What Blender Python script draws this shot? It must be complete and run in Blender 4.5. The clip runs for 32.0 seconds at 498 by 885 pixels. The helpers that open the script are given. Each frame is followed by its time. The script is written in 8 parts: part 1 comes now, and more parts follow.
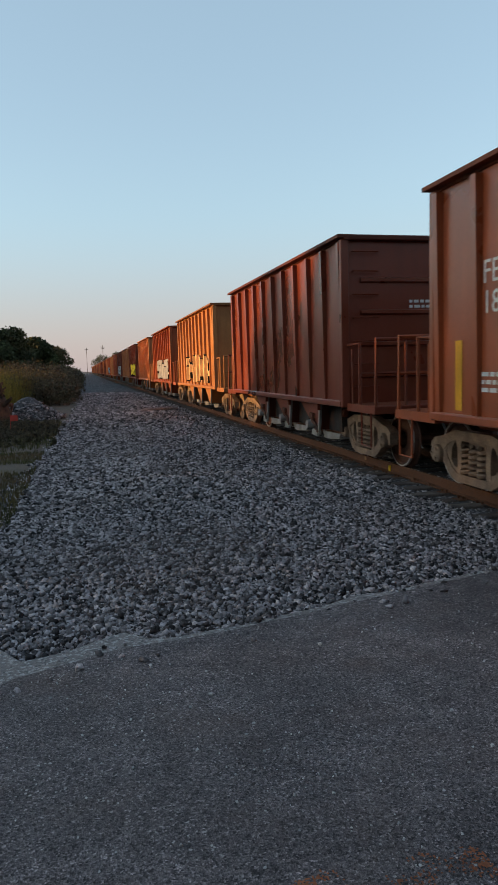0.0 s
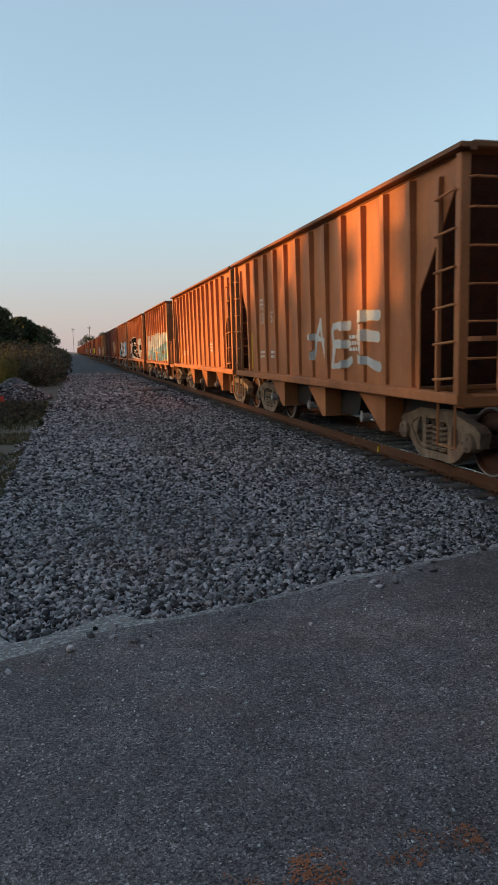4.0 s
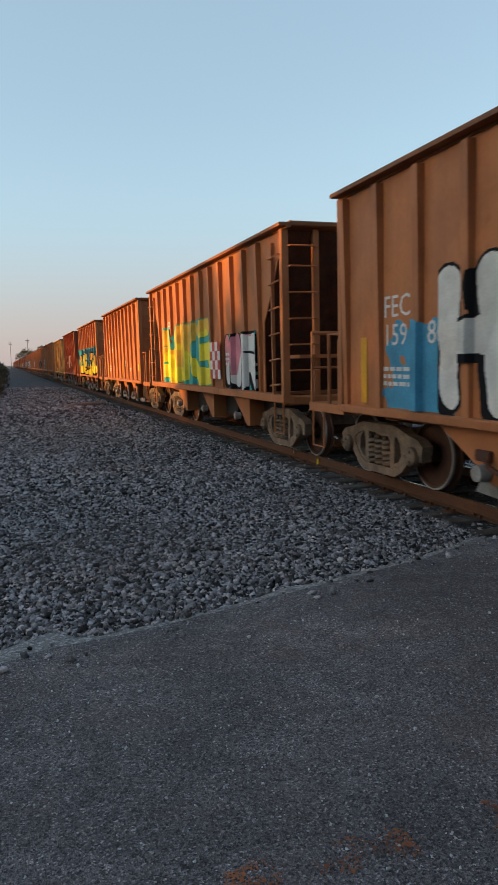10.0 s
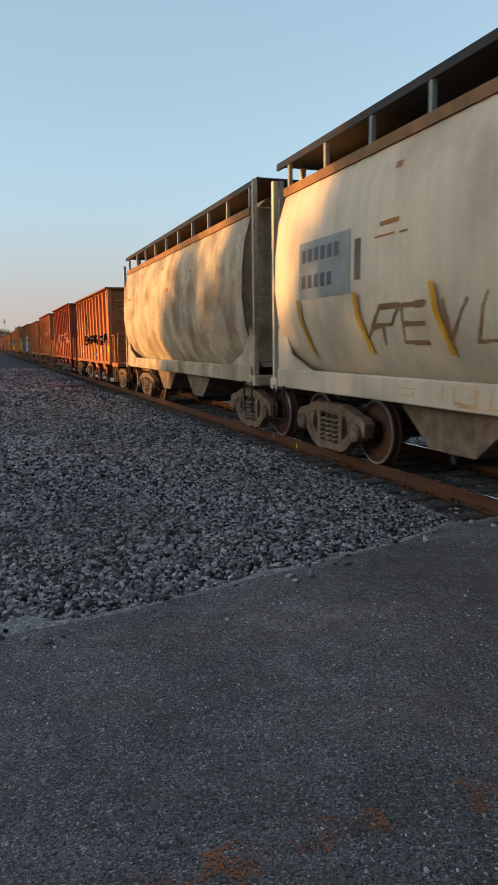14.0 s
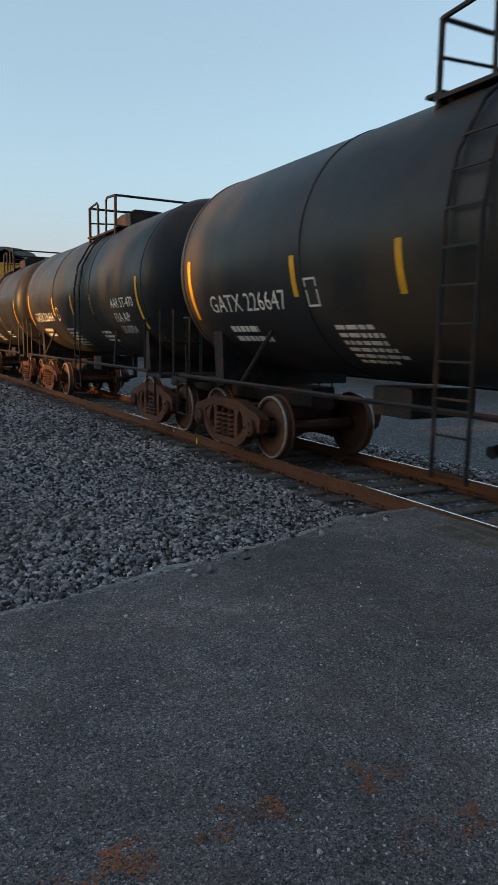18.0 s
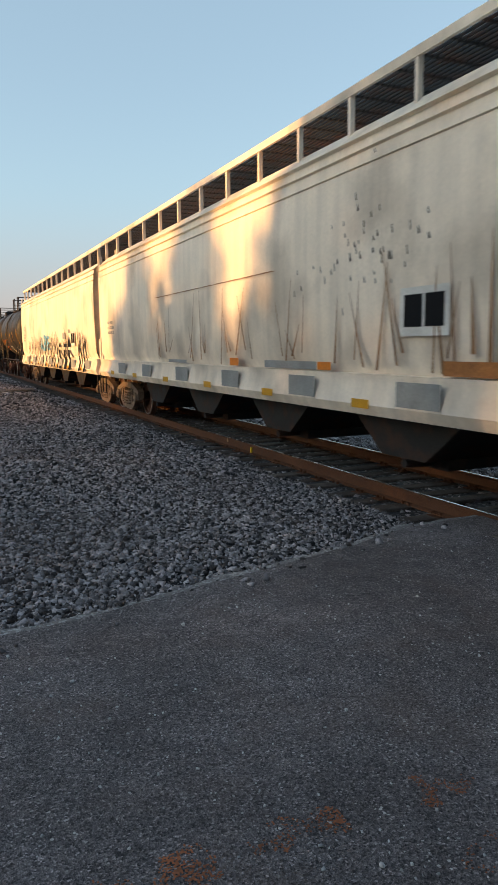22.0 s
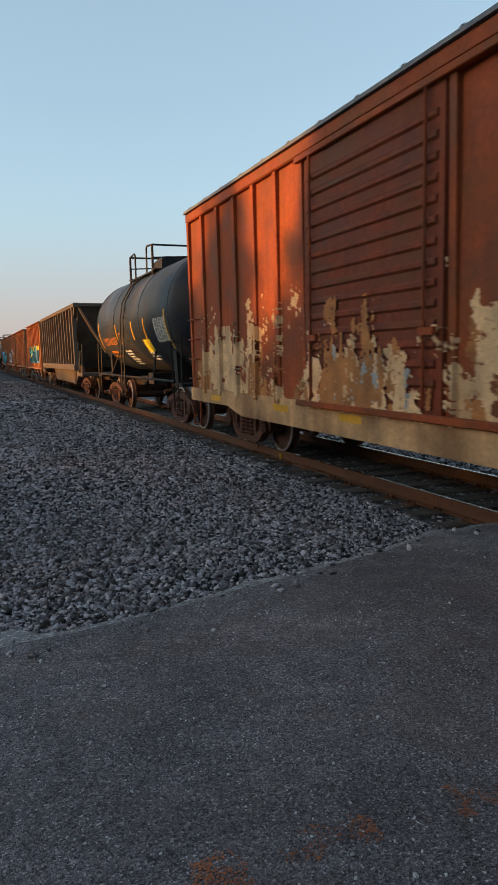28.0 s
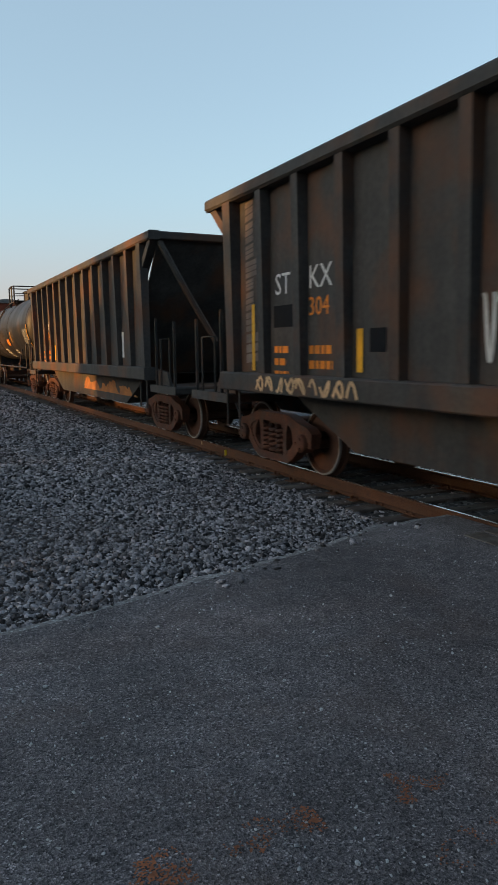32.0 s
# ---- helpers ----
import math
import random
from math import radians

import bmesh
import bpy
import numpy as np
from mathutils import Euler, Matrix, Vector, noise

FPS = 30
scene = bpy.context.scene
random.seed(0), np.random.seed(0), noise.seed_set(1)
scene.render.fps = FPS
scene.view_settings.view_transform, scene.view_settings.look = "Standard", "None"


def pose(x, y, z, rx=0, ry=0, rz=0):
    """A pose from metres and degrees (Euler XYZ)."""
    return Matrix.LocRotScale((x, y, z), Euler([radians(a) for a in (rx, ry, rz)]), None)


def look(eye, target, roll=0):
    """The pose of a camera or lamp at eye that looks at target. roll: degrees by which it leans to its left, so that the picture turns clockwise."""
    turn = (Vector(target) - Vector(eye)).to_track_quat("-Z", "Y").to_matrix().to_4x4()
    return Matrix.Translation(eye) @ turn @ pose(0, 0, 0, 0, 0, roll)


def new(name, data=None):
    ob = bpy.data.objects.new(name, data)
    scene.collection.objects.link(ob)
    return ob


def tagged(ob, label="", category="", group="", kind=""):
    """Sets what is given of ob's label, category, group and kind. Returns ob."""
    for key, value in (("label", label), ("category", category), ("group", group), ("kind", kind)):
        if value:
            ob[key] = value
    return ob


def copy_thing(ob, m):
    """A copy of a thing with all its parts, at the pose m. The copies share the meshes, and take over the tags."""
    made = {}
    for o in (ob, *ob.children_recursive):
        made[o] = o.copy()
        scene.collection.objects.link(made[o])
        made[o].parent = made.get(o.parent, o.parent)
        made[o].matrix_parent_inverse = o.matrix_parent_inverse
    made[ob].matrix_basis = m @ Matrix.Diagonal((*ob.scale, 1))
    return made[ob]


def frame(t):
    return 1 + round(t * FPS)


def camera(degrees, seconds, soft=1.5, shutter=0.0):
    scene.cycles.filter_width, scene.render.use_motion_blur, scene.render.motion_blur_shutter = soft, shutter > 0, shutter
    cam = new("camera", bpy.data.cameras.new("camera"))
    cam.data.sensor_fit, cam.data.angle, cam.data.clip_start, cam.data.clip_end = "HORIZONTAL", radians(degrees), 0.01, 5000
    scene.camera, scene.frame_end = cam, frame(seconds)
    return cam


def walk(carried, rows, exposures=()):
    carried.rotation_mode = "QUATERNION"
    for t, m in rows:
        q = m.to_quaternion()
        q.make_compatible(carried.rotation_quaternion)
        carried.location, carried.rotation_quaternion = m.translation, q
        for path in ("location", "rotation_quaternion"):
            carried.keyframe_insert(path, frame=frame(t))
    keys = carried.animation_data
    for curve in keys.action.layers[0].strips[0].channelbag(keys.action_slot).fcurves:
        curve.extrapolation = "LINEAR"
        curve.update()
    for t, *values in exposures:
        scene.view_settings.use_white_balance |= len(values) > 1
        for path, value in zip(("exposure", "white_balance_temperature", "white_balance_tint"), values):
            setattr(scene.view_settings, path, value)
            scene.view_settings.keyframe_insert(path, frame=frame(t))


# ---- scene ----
# the camera stands beside a level crossing and turns by hand
cam = camera(38.98, 32.0, 1.1, 0.08)
PATH = [
    (0, (0.000, 0.000, 1.750), (2.2374, 9.6877, 0.6815), -1.54),
    (0.5, (-0.030, 0.011, 1.750), (2.0468, 9.7300, 0.6466), -1.43),
    (1, (-0.024, 0.007, 1.753), (2.0181, 9.7301, 0.6178), -1.91),
    (1.5, (-0.027, 0.007, 1.757), (1.9765, 9.7419, 0.6559), -1.83),
    (2, (-0.031, 0.016, 1.755), (1.9511, 9.7575, 0.6749), -1.55),
    (2.5, (-0.023, 0.025, 1.748), (2.0891, 9.7372, 0.6439), -1.40),
    (3, (-0.020, 0.022, 1.747), (2.2135, 9.6852, 0.4693), -1.54),
    (3.5, (-0.020, 0.027, 1.747), (2.2796, 9.6709, 0.4412), -1.46),
    (5.5, (0.008, 0.027, 1.750), (2.6881, 9.5443, 0.2571), -1.66),
    (6, (0.008, 0.029, 1.752), (2.7346, 9.5362, 0.2766), -1.52),
    (6.5, (0.016, 0.033, 1.748), (2.9182, 9.4961, 0.3225), -1.49),
    (7, (0.020, 0.029, 1.745), (3.0462, 9.4615, 0.3748), -1.23),
    (7.5, (0.022, 0.032, 1.745), (3.0887, 9.4548, 0.4024), -1.21),
    (8, (0.025, 0.023, 1.745), (3.1483, 9.4312, 0.4287), -1.35),
    (8.5, (0.023, 0.016, 1.746), (3.1549, 9.4221, 0.4372), -1.36),
    (9, (0.017, 0.009, 1.749), (3.1333, 9.4256, 0.4784), -1.35),
    (9.5, (0.012, 0.002, 1.752), (3.1230, 9.4268, 0.5266), -1.38),
    (10, (0.015, -0.007, 1.752), (3.1971, 9.4002, 0.5806), -1.41),
    (10.5, (0.013, -0.010, 1.759), (3.2811, 9.3745, 0.6397), -1.13),
    (11, (0.019, -0.005, 1.755), (3.3220, 9.3612, 0.5829), -1.39),
    (11.5, (0.018, -0.006, 1.754), (3.3715, 9.3362, 0.5416), -1.11),
    (12, (0.018, -0.005, 1.752), (3.3577, 9.3349, 0.4803), -1.06),
    (12.5, (0.027, 0.001, 1.749), (3.3660, 9.3324, 0.4183), -1.12),
    (13, (0.024, 0.010, 1.746), (3.4133, 9.3196, 0.3904), -0.99),
    (13.5, (0.024, 0.009, 1.743), (3.4328, 9.3104, 0.3801), -0.70),
    (14, (0.022, 0.012, 1.742), (3.4643, 9.2958, 0.3389), -0.73),
    (14.5, (0.019, 0.005, 1.745), (3.4959, 9.2678, 0.2922), -0.77),
    (15, (0.020, 0.013, 1.742), (3.5277, 9.2526, 0.2171), -0.74),
    (15.5, (0.028, 0.023, 1.727), (3.6510, 9.2121, 0.1646), -0.62),
    (17.5, (0.024, -0.008, 1.759), (5.2522, 8.3853, 0.2726), 1.12),
    (18, (0.005, -0.009, 1.758), (4.7372, 8.6753, 0.2787), 0.93),
    (18.5, (-0.002, -0.005, 1.754), (4.5235, 8.7910, 0.2861), 0.80),
    (19, (-0.001, -0.001, 1.751), (4.3616, 8.8758, 0.2793), 0.67),
    (19.5, (-0.003, -0.002, 1.750), (4.2714, 8.9212, 0.2969), 0.47),
    (20, (-0.002, -0.001, 1.747), (4.1979, 8.9619, 0.3235), 0.30),
    (20.5, (0.004, -0.008, 1.747), (4.1565, 8.9830, 0.3622), 0.14),
    (21, (0.004, -0.006, 1.748), (4.1122, 9.0089, 0.3874), -0.02),
    (21.5, (0.004, -0.006, 1.747), (4.0792, 9.0255, 0.3926), -0.14),
    (22, (0.002, -0.007, 1.746), (4.0587, 9.0341, 0.4018), -0.46),
    (22.5, (0.006, -0.006, 1.739), (4.0174, 9.0550, 0.3943), -0.69),
    (23, (0.005, -0.005, 1.741), (3.9360, 9.0876, 0.3740), -0.73),
    (23.5, (0.004, 0.001, 1.739), (3.9021, 9.1061, 0.3621), -0.72),
    (24, (0.011, -0.001, 1.737), (3.8742, 9.1193, 0.3613), -0.80),
    (24.5, (0.009, 0.008, 1.737), (3.8084, 9.1523, 0.3457), -0.89),
    (25, (0.011, 0.002, 1.735), (3.8559, 9.1376, 0.4047), -1.00),
    (25.5, (0.008, -0.000, 1.746), (3.8069, 9.1553, 0.4246), -0.95),
    (27.5, (0.005, 0.003, 1.744), (3.6919, 9.2066, 0.4432), -1.06),
    (28, (0.001, -0.009, 1.744), (3.6797, 9.2054, 0.4906), -1.07),
    (28.5, (-0.011, -0.018, 1.749), (3.6380, 9.2191, 0.5817), -1.00),
    (29, (-0.014, -0.021, 1.759), (3.6231, 9.2238, 0.6130), -1.20),
    (29.5, (-0.002, -0.018, 1.748), (3.5998, 9.2460, 0.6470), -1.21),
    (30, (0.015, -0.009, 1.736), (4.0517, 9.0726, 0.6245), -0.80),
    (30.5, (0.026, -0.028, 1.736), (4.5322, 8.8261, 0.5969), -0.66),
    (31, (0.012, -0.016, 1.737), (4.4514, 8.8690, 0.5747), -0.54),
    (31.5, (0.003, -0.006, 1.740), (4.3254, 8.9233, 0.4835), -0.53),
    (32, (0.009, -0.008, 1.734), (4.3939, 8.8840, 0.4305), -0.61),
]
walk(cam, [(t, look(eye, target, roll)) for t, eye, target, roll in PATH], [(0.0, 1.34, 7200, 11), (32.0, 1.34, 7200, 11)])

# ---------------------------------------------------------------- world, sun, light
SUN_EL, SUN_AZ = 8.0, -84.0          # degrees above the horizon; from +y, to the left negative
world = bpy.data.worlds.new("world")
scene.world = world
world.use_nodes = True
wn = world.node_tree
sky = wn.nodes.new("ShaderNodeTexSky")
sky.sky_type = "NISHITA"
sky.sun_disc = False
sky.sun_elevation = radians(SUN_EL)
sky.sun_rotation = radians(SUN_AZ)
sky.air_density, sky.dust_density, sky.ozone_density = 1.0, 0.7, 1.5
sky.altitude = 200
ce, se = math.cos(radians(SUN_EL)), math.sin(radians(SUN_EL))
sun_way = Vector((math.sin(radians(SUN_AZ)) * ce, math.cos(radians(SUN_AZ)) * ce, se))


def sky_range(src, a, z, lo, hi):
    x = wn.nodes.new("ShaderNodeMapRange")
    x.interpolation_type = "SMOOTHSTEP"
    x.inputs[1].default_value, x.inputs[2].default_value, x.inputs[3].default_value, x.inputs[4].default_value = a, z, lo, hi
    wn.links.new(src, x.inputs[0])
    return x.outputs[0]


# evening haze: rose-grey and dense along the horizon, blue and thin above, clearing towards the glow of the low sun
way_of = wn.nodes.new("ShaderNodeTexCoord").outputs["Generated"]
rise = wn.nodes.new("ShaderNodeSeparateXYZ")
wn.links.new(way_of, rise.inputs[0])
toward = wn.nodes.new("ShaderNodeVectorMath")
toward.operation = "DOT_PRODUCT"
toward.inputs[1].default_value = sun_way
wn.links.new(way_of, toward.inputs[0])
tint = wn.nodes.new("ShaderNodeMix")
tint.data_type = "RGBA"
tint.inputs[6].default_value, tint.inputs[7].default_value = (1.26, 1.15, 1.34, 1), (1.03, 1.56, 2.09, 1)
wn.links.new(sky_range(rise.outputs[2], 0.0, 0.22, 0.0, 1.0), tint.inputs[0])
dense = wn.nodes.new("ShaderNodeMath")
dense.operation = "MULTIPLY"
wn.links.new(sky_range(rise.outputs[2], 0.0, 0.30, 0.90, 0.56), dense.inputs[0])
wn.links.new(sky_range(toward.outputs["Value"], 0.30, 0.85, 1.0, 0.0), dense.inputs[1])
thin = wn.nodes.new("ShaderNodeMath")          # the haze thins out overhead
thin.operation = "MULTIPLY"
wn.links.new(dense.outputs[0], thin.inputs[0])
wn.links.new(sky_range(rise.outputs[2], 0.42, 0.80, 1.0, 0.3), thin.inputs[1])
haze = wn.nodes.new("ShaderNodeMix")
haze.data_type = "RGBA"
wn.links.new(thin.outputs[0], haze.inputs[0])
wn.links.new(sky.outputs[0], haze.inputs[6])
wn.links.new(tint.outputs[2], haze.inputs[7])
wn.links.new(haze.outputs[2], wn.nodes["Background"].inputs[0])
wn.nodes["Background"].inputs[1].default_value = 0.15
sun_data = bpy.data.lights.new("sun", "SUN")
sun_data.energy, sun_data.angle, sun_data.color = 2.8, radians(0.5), (1.0, 0.55, 0.19)
sun = new("sun", sun_data)
sun.matrix_world = look(sun_way * 60, (0, 0, 0))


# ---------------------------------------------------------------- materials
def material(name, color=(0.5, 0.5, 0.5), rough=0.7, metal=0.0, grain=8.0, vary=0.25, fine=60.0, fine_vary=0.15, bump=0.1,
             streak=0.0, dirt=(0.1, 0.07, 0.05), dirt_amount=0.0, dirt_scale=2.0, own_color=False, island=0.0, gloss=0.25):
    """A painted or bare surface with variation at two scales, run-down streaks and dirt."""
    m = bpy.data.materials.new(name)
    m.use_nodes = True
    t = m.node_tree
    n, l = t.nodes, t.links
    b = n["Principled BSDF"]
    b.inputs["Roughness"].default_value, b.inputs["Metallic"].default_value = rough, metal
    b.inputs["Specular IOR Level"].default_value = gloss
    tc, oi = n.new("ShaderNodeTexCoord"), n.new("ShaderNodeObjectInfo")
    shift = n.new("ShaderNodeVectorMath")
    shift.operation = "ADD"
    l.new(tc.outputs["Object"], shift.inputs[0])
    mul = n.new("ShaderNodeMath")
    mul.operation = "MULTIPLY"
    mul.inputs[1].default_value = 37.0
    l.new(oi.outputs["Random"], mul.inputs[0])
    l.new(mul.outputs[0], shift.inputs[1])

    def noise_of(scale, detail, stretch=None):
        src = shift.outputs[0]
        if stretch:
            mp = n.new("ShaderNodeMapping")
            mp.inputs["Scale"].default_value = stretch
            l.new(src, mp.inputs[0])
            src = mp.outputs[0]
        x = n.new("ShaderNodeTexNoise")
        x.inputs["Scale"].default_value, x.inputs["Detail"].default_value = scale, detail
        l.new(src, x.inputs["Vector"])
        return x.outputs["Fac"]

    def spread(fac, lo, hi, a=0.3, z=0.7):
        x = n.new("ShaderNodeMapRange")
        x.inputs[1].default_value, x.inputs[2].default_value = a, z
        x.inputs[3].default_value, x.inputs[4].default_value = lo, hi
        l.new(fac, x.inputs[0])
        return x.outputs[0]

    def product(a, c):
        x = n.new("ShaderNodeMix")
        x.data_type, x.blend_type = "RGBA", "MULTIPLY"
        x.inputs[0].default_value = 1.0
        l.new(a, x.inputs[6])
        l.new(c, x.inputs[7])
        return x.outputs[2]

    rgb = n.new("ShaderNodeRGB")
    rgb.outputs[0].default_value = (*color, 1)
    col = oi.outputs["Color"] if own_color else rgb.outputs[0]
    if own_color:
        col = product(col, rgb.outputs[0])
    big = noise_of(grain, 5)
    col = product(col, spread(big, 1 - vary, 1 + vary))
    small = noise_of(fine, 3)
    col = product(col, spread(small, 1 - fine_vary, 1 + fine_vary))
    if island:
        geo = n.new("ShaderNodeNewGeometry")
        pick = n.new("ShaderNodeMath")
        pick.operation = "POWER"
        pick.inputs[1].default_value = 1.6 if island > 0.8 else 1.0
        l.new(geo.outputs["Random Per Island"], pick.inputs[0])
        col = product(col, spread(pick.outputs[0], 1 - island, 1 + island, 0, 1))
    if streak:
        col = product(col, spread(noise_of(1.0, 4, (5.0, 5.0, 0.35)), 1 - streak, 1 + streak * 0.5))
    if dirt_amount:
        mix = n.new("ShaderNodeMix")
        mix.data_type = "RGBA"
        mix.inputs[7].default_value = (*dirt, 1)
        l.new(col, mix.inputs[6])
        l.new(spread(noise_of(dirt_scale, 6), 0, dirt_amount, 0.48, 0.66), mix.inputs[0])
        col = mix.outputs[2]
    l.new(col, b.inputs["Base Color"])
    l.new(spread(big, max(0.05, rough - 0.12), min(1, rough + 0.12)), b.inputs["Roughness"])
    if bump:
        bp = n.new("ShaderNodeBump")
        bp.inputs["Strength"].default_value, bp.inputs["Distance"].default_value = bump, 0.02
        l.new(small, bp.inputs["Height"])
        l.new(bp.outputs[0], b.inputs["Normal"])
    return m


RUST = (0.13, 0.045, 0.018)
PAINT = material("weathered_paint", (1, 1, 1), 0.58, 0, 0.7, 0.14, 22, 0.06, 0.05, 0.12, RUST, 0.38, 1.0, True)
PAINT_GLOSS = material("glossy_red_paint", (1, 1, 1), 0.34, 0, 0.7, 0.14, 22, 0.05, 0.03, 0.12, RUST, 0.3, 1.0, True, gloss=0.5)
PAINT_RUSTY = material("rusty_paint", (1, 1, 1), 0.7, 0, 1.6, 0.3, 18, 0.16, 0.12, 0.22, (0.13, 0.048, 0.018), 0.6, 1.1, True)
PAINT_SMOOTH = material("jacket_paint", (1, 1, 1), 0.48, 0, 0.6, 0.12, 30, 0.05, 0.02, 0.12, (0.11, 0.07, 0.04), 0.38, 0.7, True, gloss=0.20)
TRUCK = material("dusty_cast_steel", (0.23, 0.155, 0.105), 0.85, 0, 5, 0.3, 40, 0.2, 0.2, 0.2, (0.10, 0.06, 0.04), 0.5, 6)
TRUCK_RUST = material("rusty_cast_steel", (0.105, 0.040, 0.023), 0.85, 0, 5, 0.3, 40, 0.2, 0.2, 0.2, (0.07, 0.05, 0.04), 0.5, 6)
WHEEL = material("wheel_steel", (0.10, 0.045, 0.028), 0.7, 0.2, 6, 0.25, 50, 0.15, 0.1)
RIM = material("polished_rim", (0.42, 0.38, 0.34), 0.4, 0.5, 6, 0.15, 50, 0.1, 0.05)
DOOR_GREY = material("worn_grey_steel", (0.30, 0.27, 0.24), 0.65, 0.1, 4, 0.25, 40, 0.12, 0.08, 0.3, RUST, 0.3, 3)
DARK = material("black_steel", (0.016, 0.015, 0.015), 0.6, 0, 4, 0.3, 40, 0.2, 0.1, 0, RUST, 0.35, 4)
RAIL_RUST = material("rusty_rail", (0.125, 0.050, 0.024), 0.8, 0.1, 5, 0.25, 60, 0.25, 0.2, 0, (0.10, 0.05, 0.03), 0.6, 5)
RAIL_TOP = material("polished_rail", (0.75, 0.73, 0.70), 0.22, 0.95, 8, 0.1, 60, 0.1, 0.02)
TIE_WOOD = material("creosoted_wood", (0.085, 0.066, 0.055), 0.9, 0, 5, 0.35, 45, 0.3, 0.4, 0, (0.17, 0.15, 0.13), 0.6, 4)
PLANK_WOOD = material("worn_timber", (0.12, 0.095, 0.075), 0.9, 0, 4, 0.35, 45, 0.3, 0.4, 0, (0.2, 0.18, 0.16), 0.6, 5)
YELLOW = material("yellow_paint", (0.62, 0.30, 0.02), 0.5, 0, 3, 0.2, 40, 0.1, 0.05)
YELLOW_BRIGHT = material("bright_yellow_paint", (0.75, 0.55, 0.03), 0.5, 0, 3, 0.15, 40, 0.1, 0.05)
FADED_TEAL = material("faded_teal_spray", (0.25, 0.36, 0.36), 0.6, 0, 3, 0.25, 40, 0.1, 0.03)
TEAL_MID = material("sea_green_spray", (0.03, 0.24, 0.22), 0.55, 0, 3, 0.25, 40, 0.1, 0.03)
PINK_CHALK = material("pale_pink_marker", (0.50, 0.30, 0.24), 0.8, 0, 3, 0.25, 40, 0.1, 0.03)
RED_SCRAWL = material("dark_red_marker", (0.20, 0.03, 0.02), 0.8, 0, 3, 0.25, 40, 0.1, 0.03)
GREY_SMEAR = material("grey_smear", (0.16, 0.12, 0.10), 0.8, 0, 3, 0.3, 40, 0.1, 0.03)
SLOT = material("shaded_slot", (0.13, 0.06, 0.02), 0.8, 0, 3, 0.2, 40, 0.1, 0.03)
ROOF_GREY = material("dull_grey_roof", (0.15, 0.145, 0.14), 0.7, 0.1, 3, 0.25, 40, 0.12, 0.05)
SLATE = material("slate_paint", (0.09, 0.095, 0.105), 0.6, 0, 3, 0.2, 40, 0.1, 0.03)
WHITE = material("white_paint", (0.62, 0.60, 0.56), 0.6, 0, 3, 0.15, 40, 0.1, 0.05)
ORANGE = material("orange_paint", (0.70, 0.20, 0.02), 0.55, 0, 3, 0.2, 40, 0.1, 0.05)
BLACK = material("black_paint", (0.012, 0.012, 0.013), 0.85, 0, 3, 0.2, 40, 0.1, 0.05, gloss=0.08)
TEAL = material("teal_spray", (0.05, 0.36, 0.36), 0.55, 0, 3, 0.25, 40, 0.1, 0.03)
BLUE = material("sky_blue_spray", (0.16, 0.42, 0.60), 0.55, 0, 3, 0.25, 40, 0.1, 0.03)
DEEP_TEAL = material("deep_teal_spray", (0.02, 0.15, 0.16), 0.55, 0, 3, 0.3, 40, 0.1, 0.03)
AZURE = material("azure_spray", (0.05, 0.25, 0.38), 0.55, 0, 3, 0.25, 40, 0.1, 0.03)
NAVY = material("deep_blue_spray", (0.02, 0.10, 0.16), 0.55, 0, 3, 0.25, 40, 0.1, 0.03)
LEMON = material("lemon_spray", (0.75, 0.62, 0.06), 0.55, 0, 3, 0.2, 40, 0.1, 0.03)
GOLD = material("golden_spray", (0.70, 0.42, 0.07), 0.55, 0, 3, 0.25, 40, 0.1, 0.03)
RED = material("red_spray", (0.50, 0.06, 0.04), 0.55, 0, 3, 0.2, 40, 0.1, 0.03)
PINK = material("pink_spray", (0.55, 0.20, 0.24), 0.55, 0, 3, 0.2, 40, 0.1, 0.03)
GREEN = material("green_spray", (0.10, 0.33, 0.16), 0.55, 0, 3, 0.2, 40, 0.1, 0.03)
SILVER = material("silver_spray", (0.55, 0.53, 0.49), 0.5, 0.1, 3, 0.2, 40, 0.1, 0.03)
CHALK = material("faded_buff_paint", (0.60, 0.37, 0.195), 0.75, 0, 3, 0.3, 40, 0.15, 0.05)
PEELING = material("peeling_ochre_paint", (1, 1, 1), 0.7, 0, 1.1, 0.35, 20, 0.2, 0.12, 0.55, (0.22, 0.075, 0.02), 0.9, 1.5, True)
BUFF_PATCH = material("buff_patch_paint", (0.42, 0.33, 0.22), 0.75, 0, 3, 0.2, 40, 0.12, 0.05)
OCHRE_STAIN = material("ochre_stain", (0.36, 0.14, 0.045), 0.75, 0, 3, 0.35, 40, 0.2, 0.08)
BROWN_SCRAWL = material("brown_scrawl_paint", (0.26, 0.135, 0.065), 0.75, 0, 3, 0.3, 40, 0.15, 0.03)
GREY_PATCH = material("grey_patch_paint", (0.27, 0.27, 0.26), 0.65, 0, 3, 0.2, 40, 0.12, 0.05)
GRAVEL_STONE = material("crushed_stone", (0.27, 0.24, 0.235), 0.9, 0, 0.35, 0.18, 60, 0.35, 0.25, 0, (0.20, 0.15, 0.13), 0.2, 0.5, island=0.95)
GRASS = material("dry_grass", (0.075, 0.072, 0.026), 0.9, 0, 0.5, 0.4, 20, 0.3, 0.0, 0, (0.16, 0.10, 0.05), 0.7, 0.6, island=0.35)
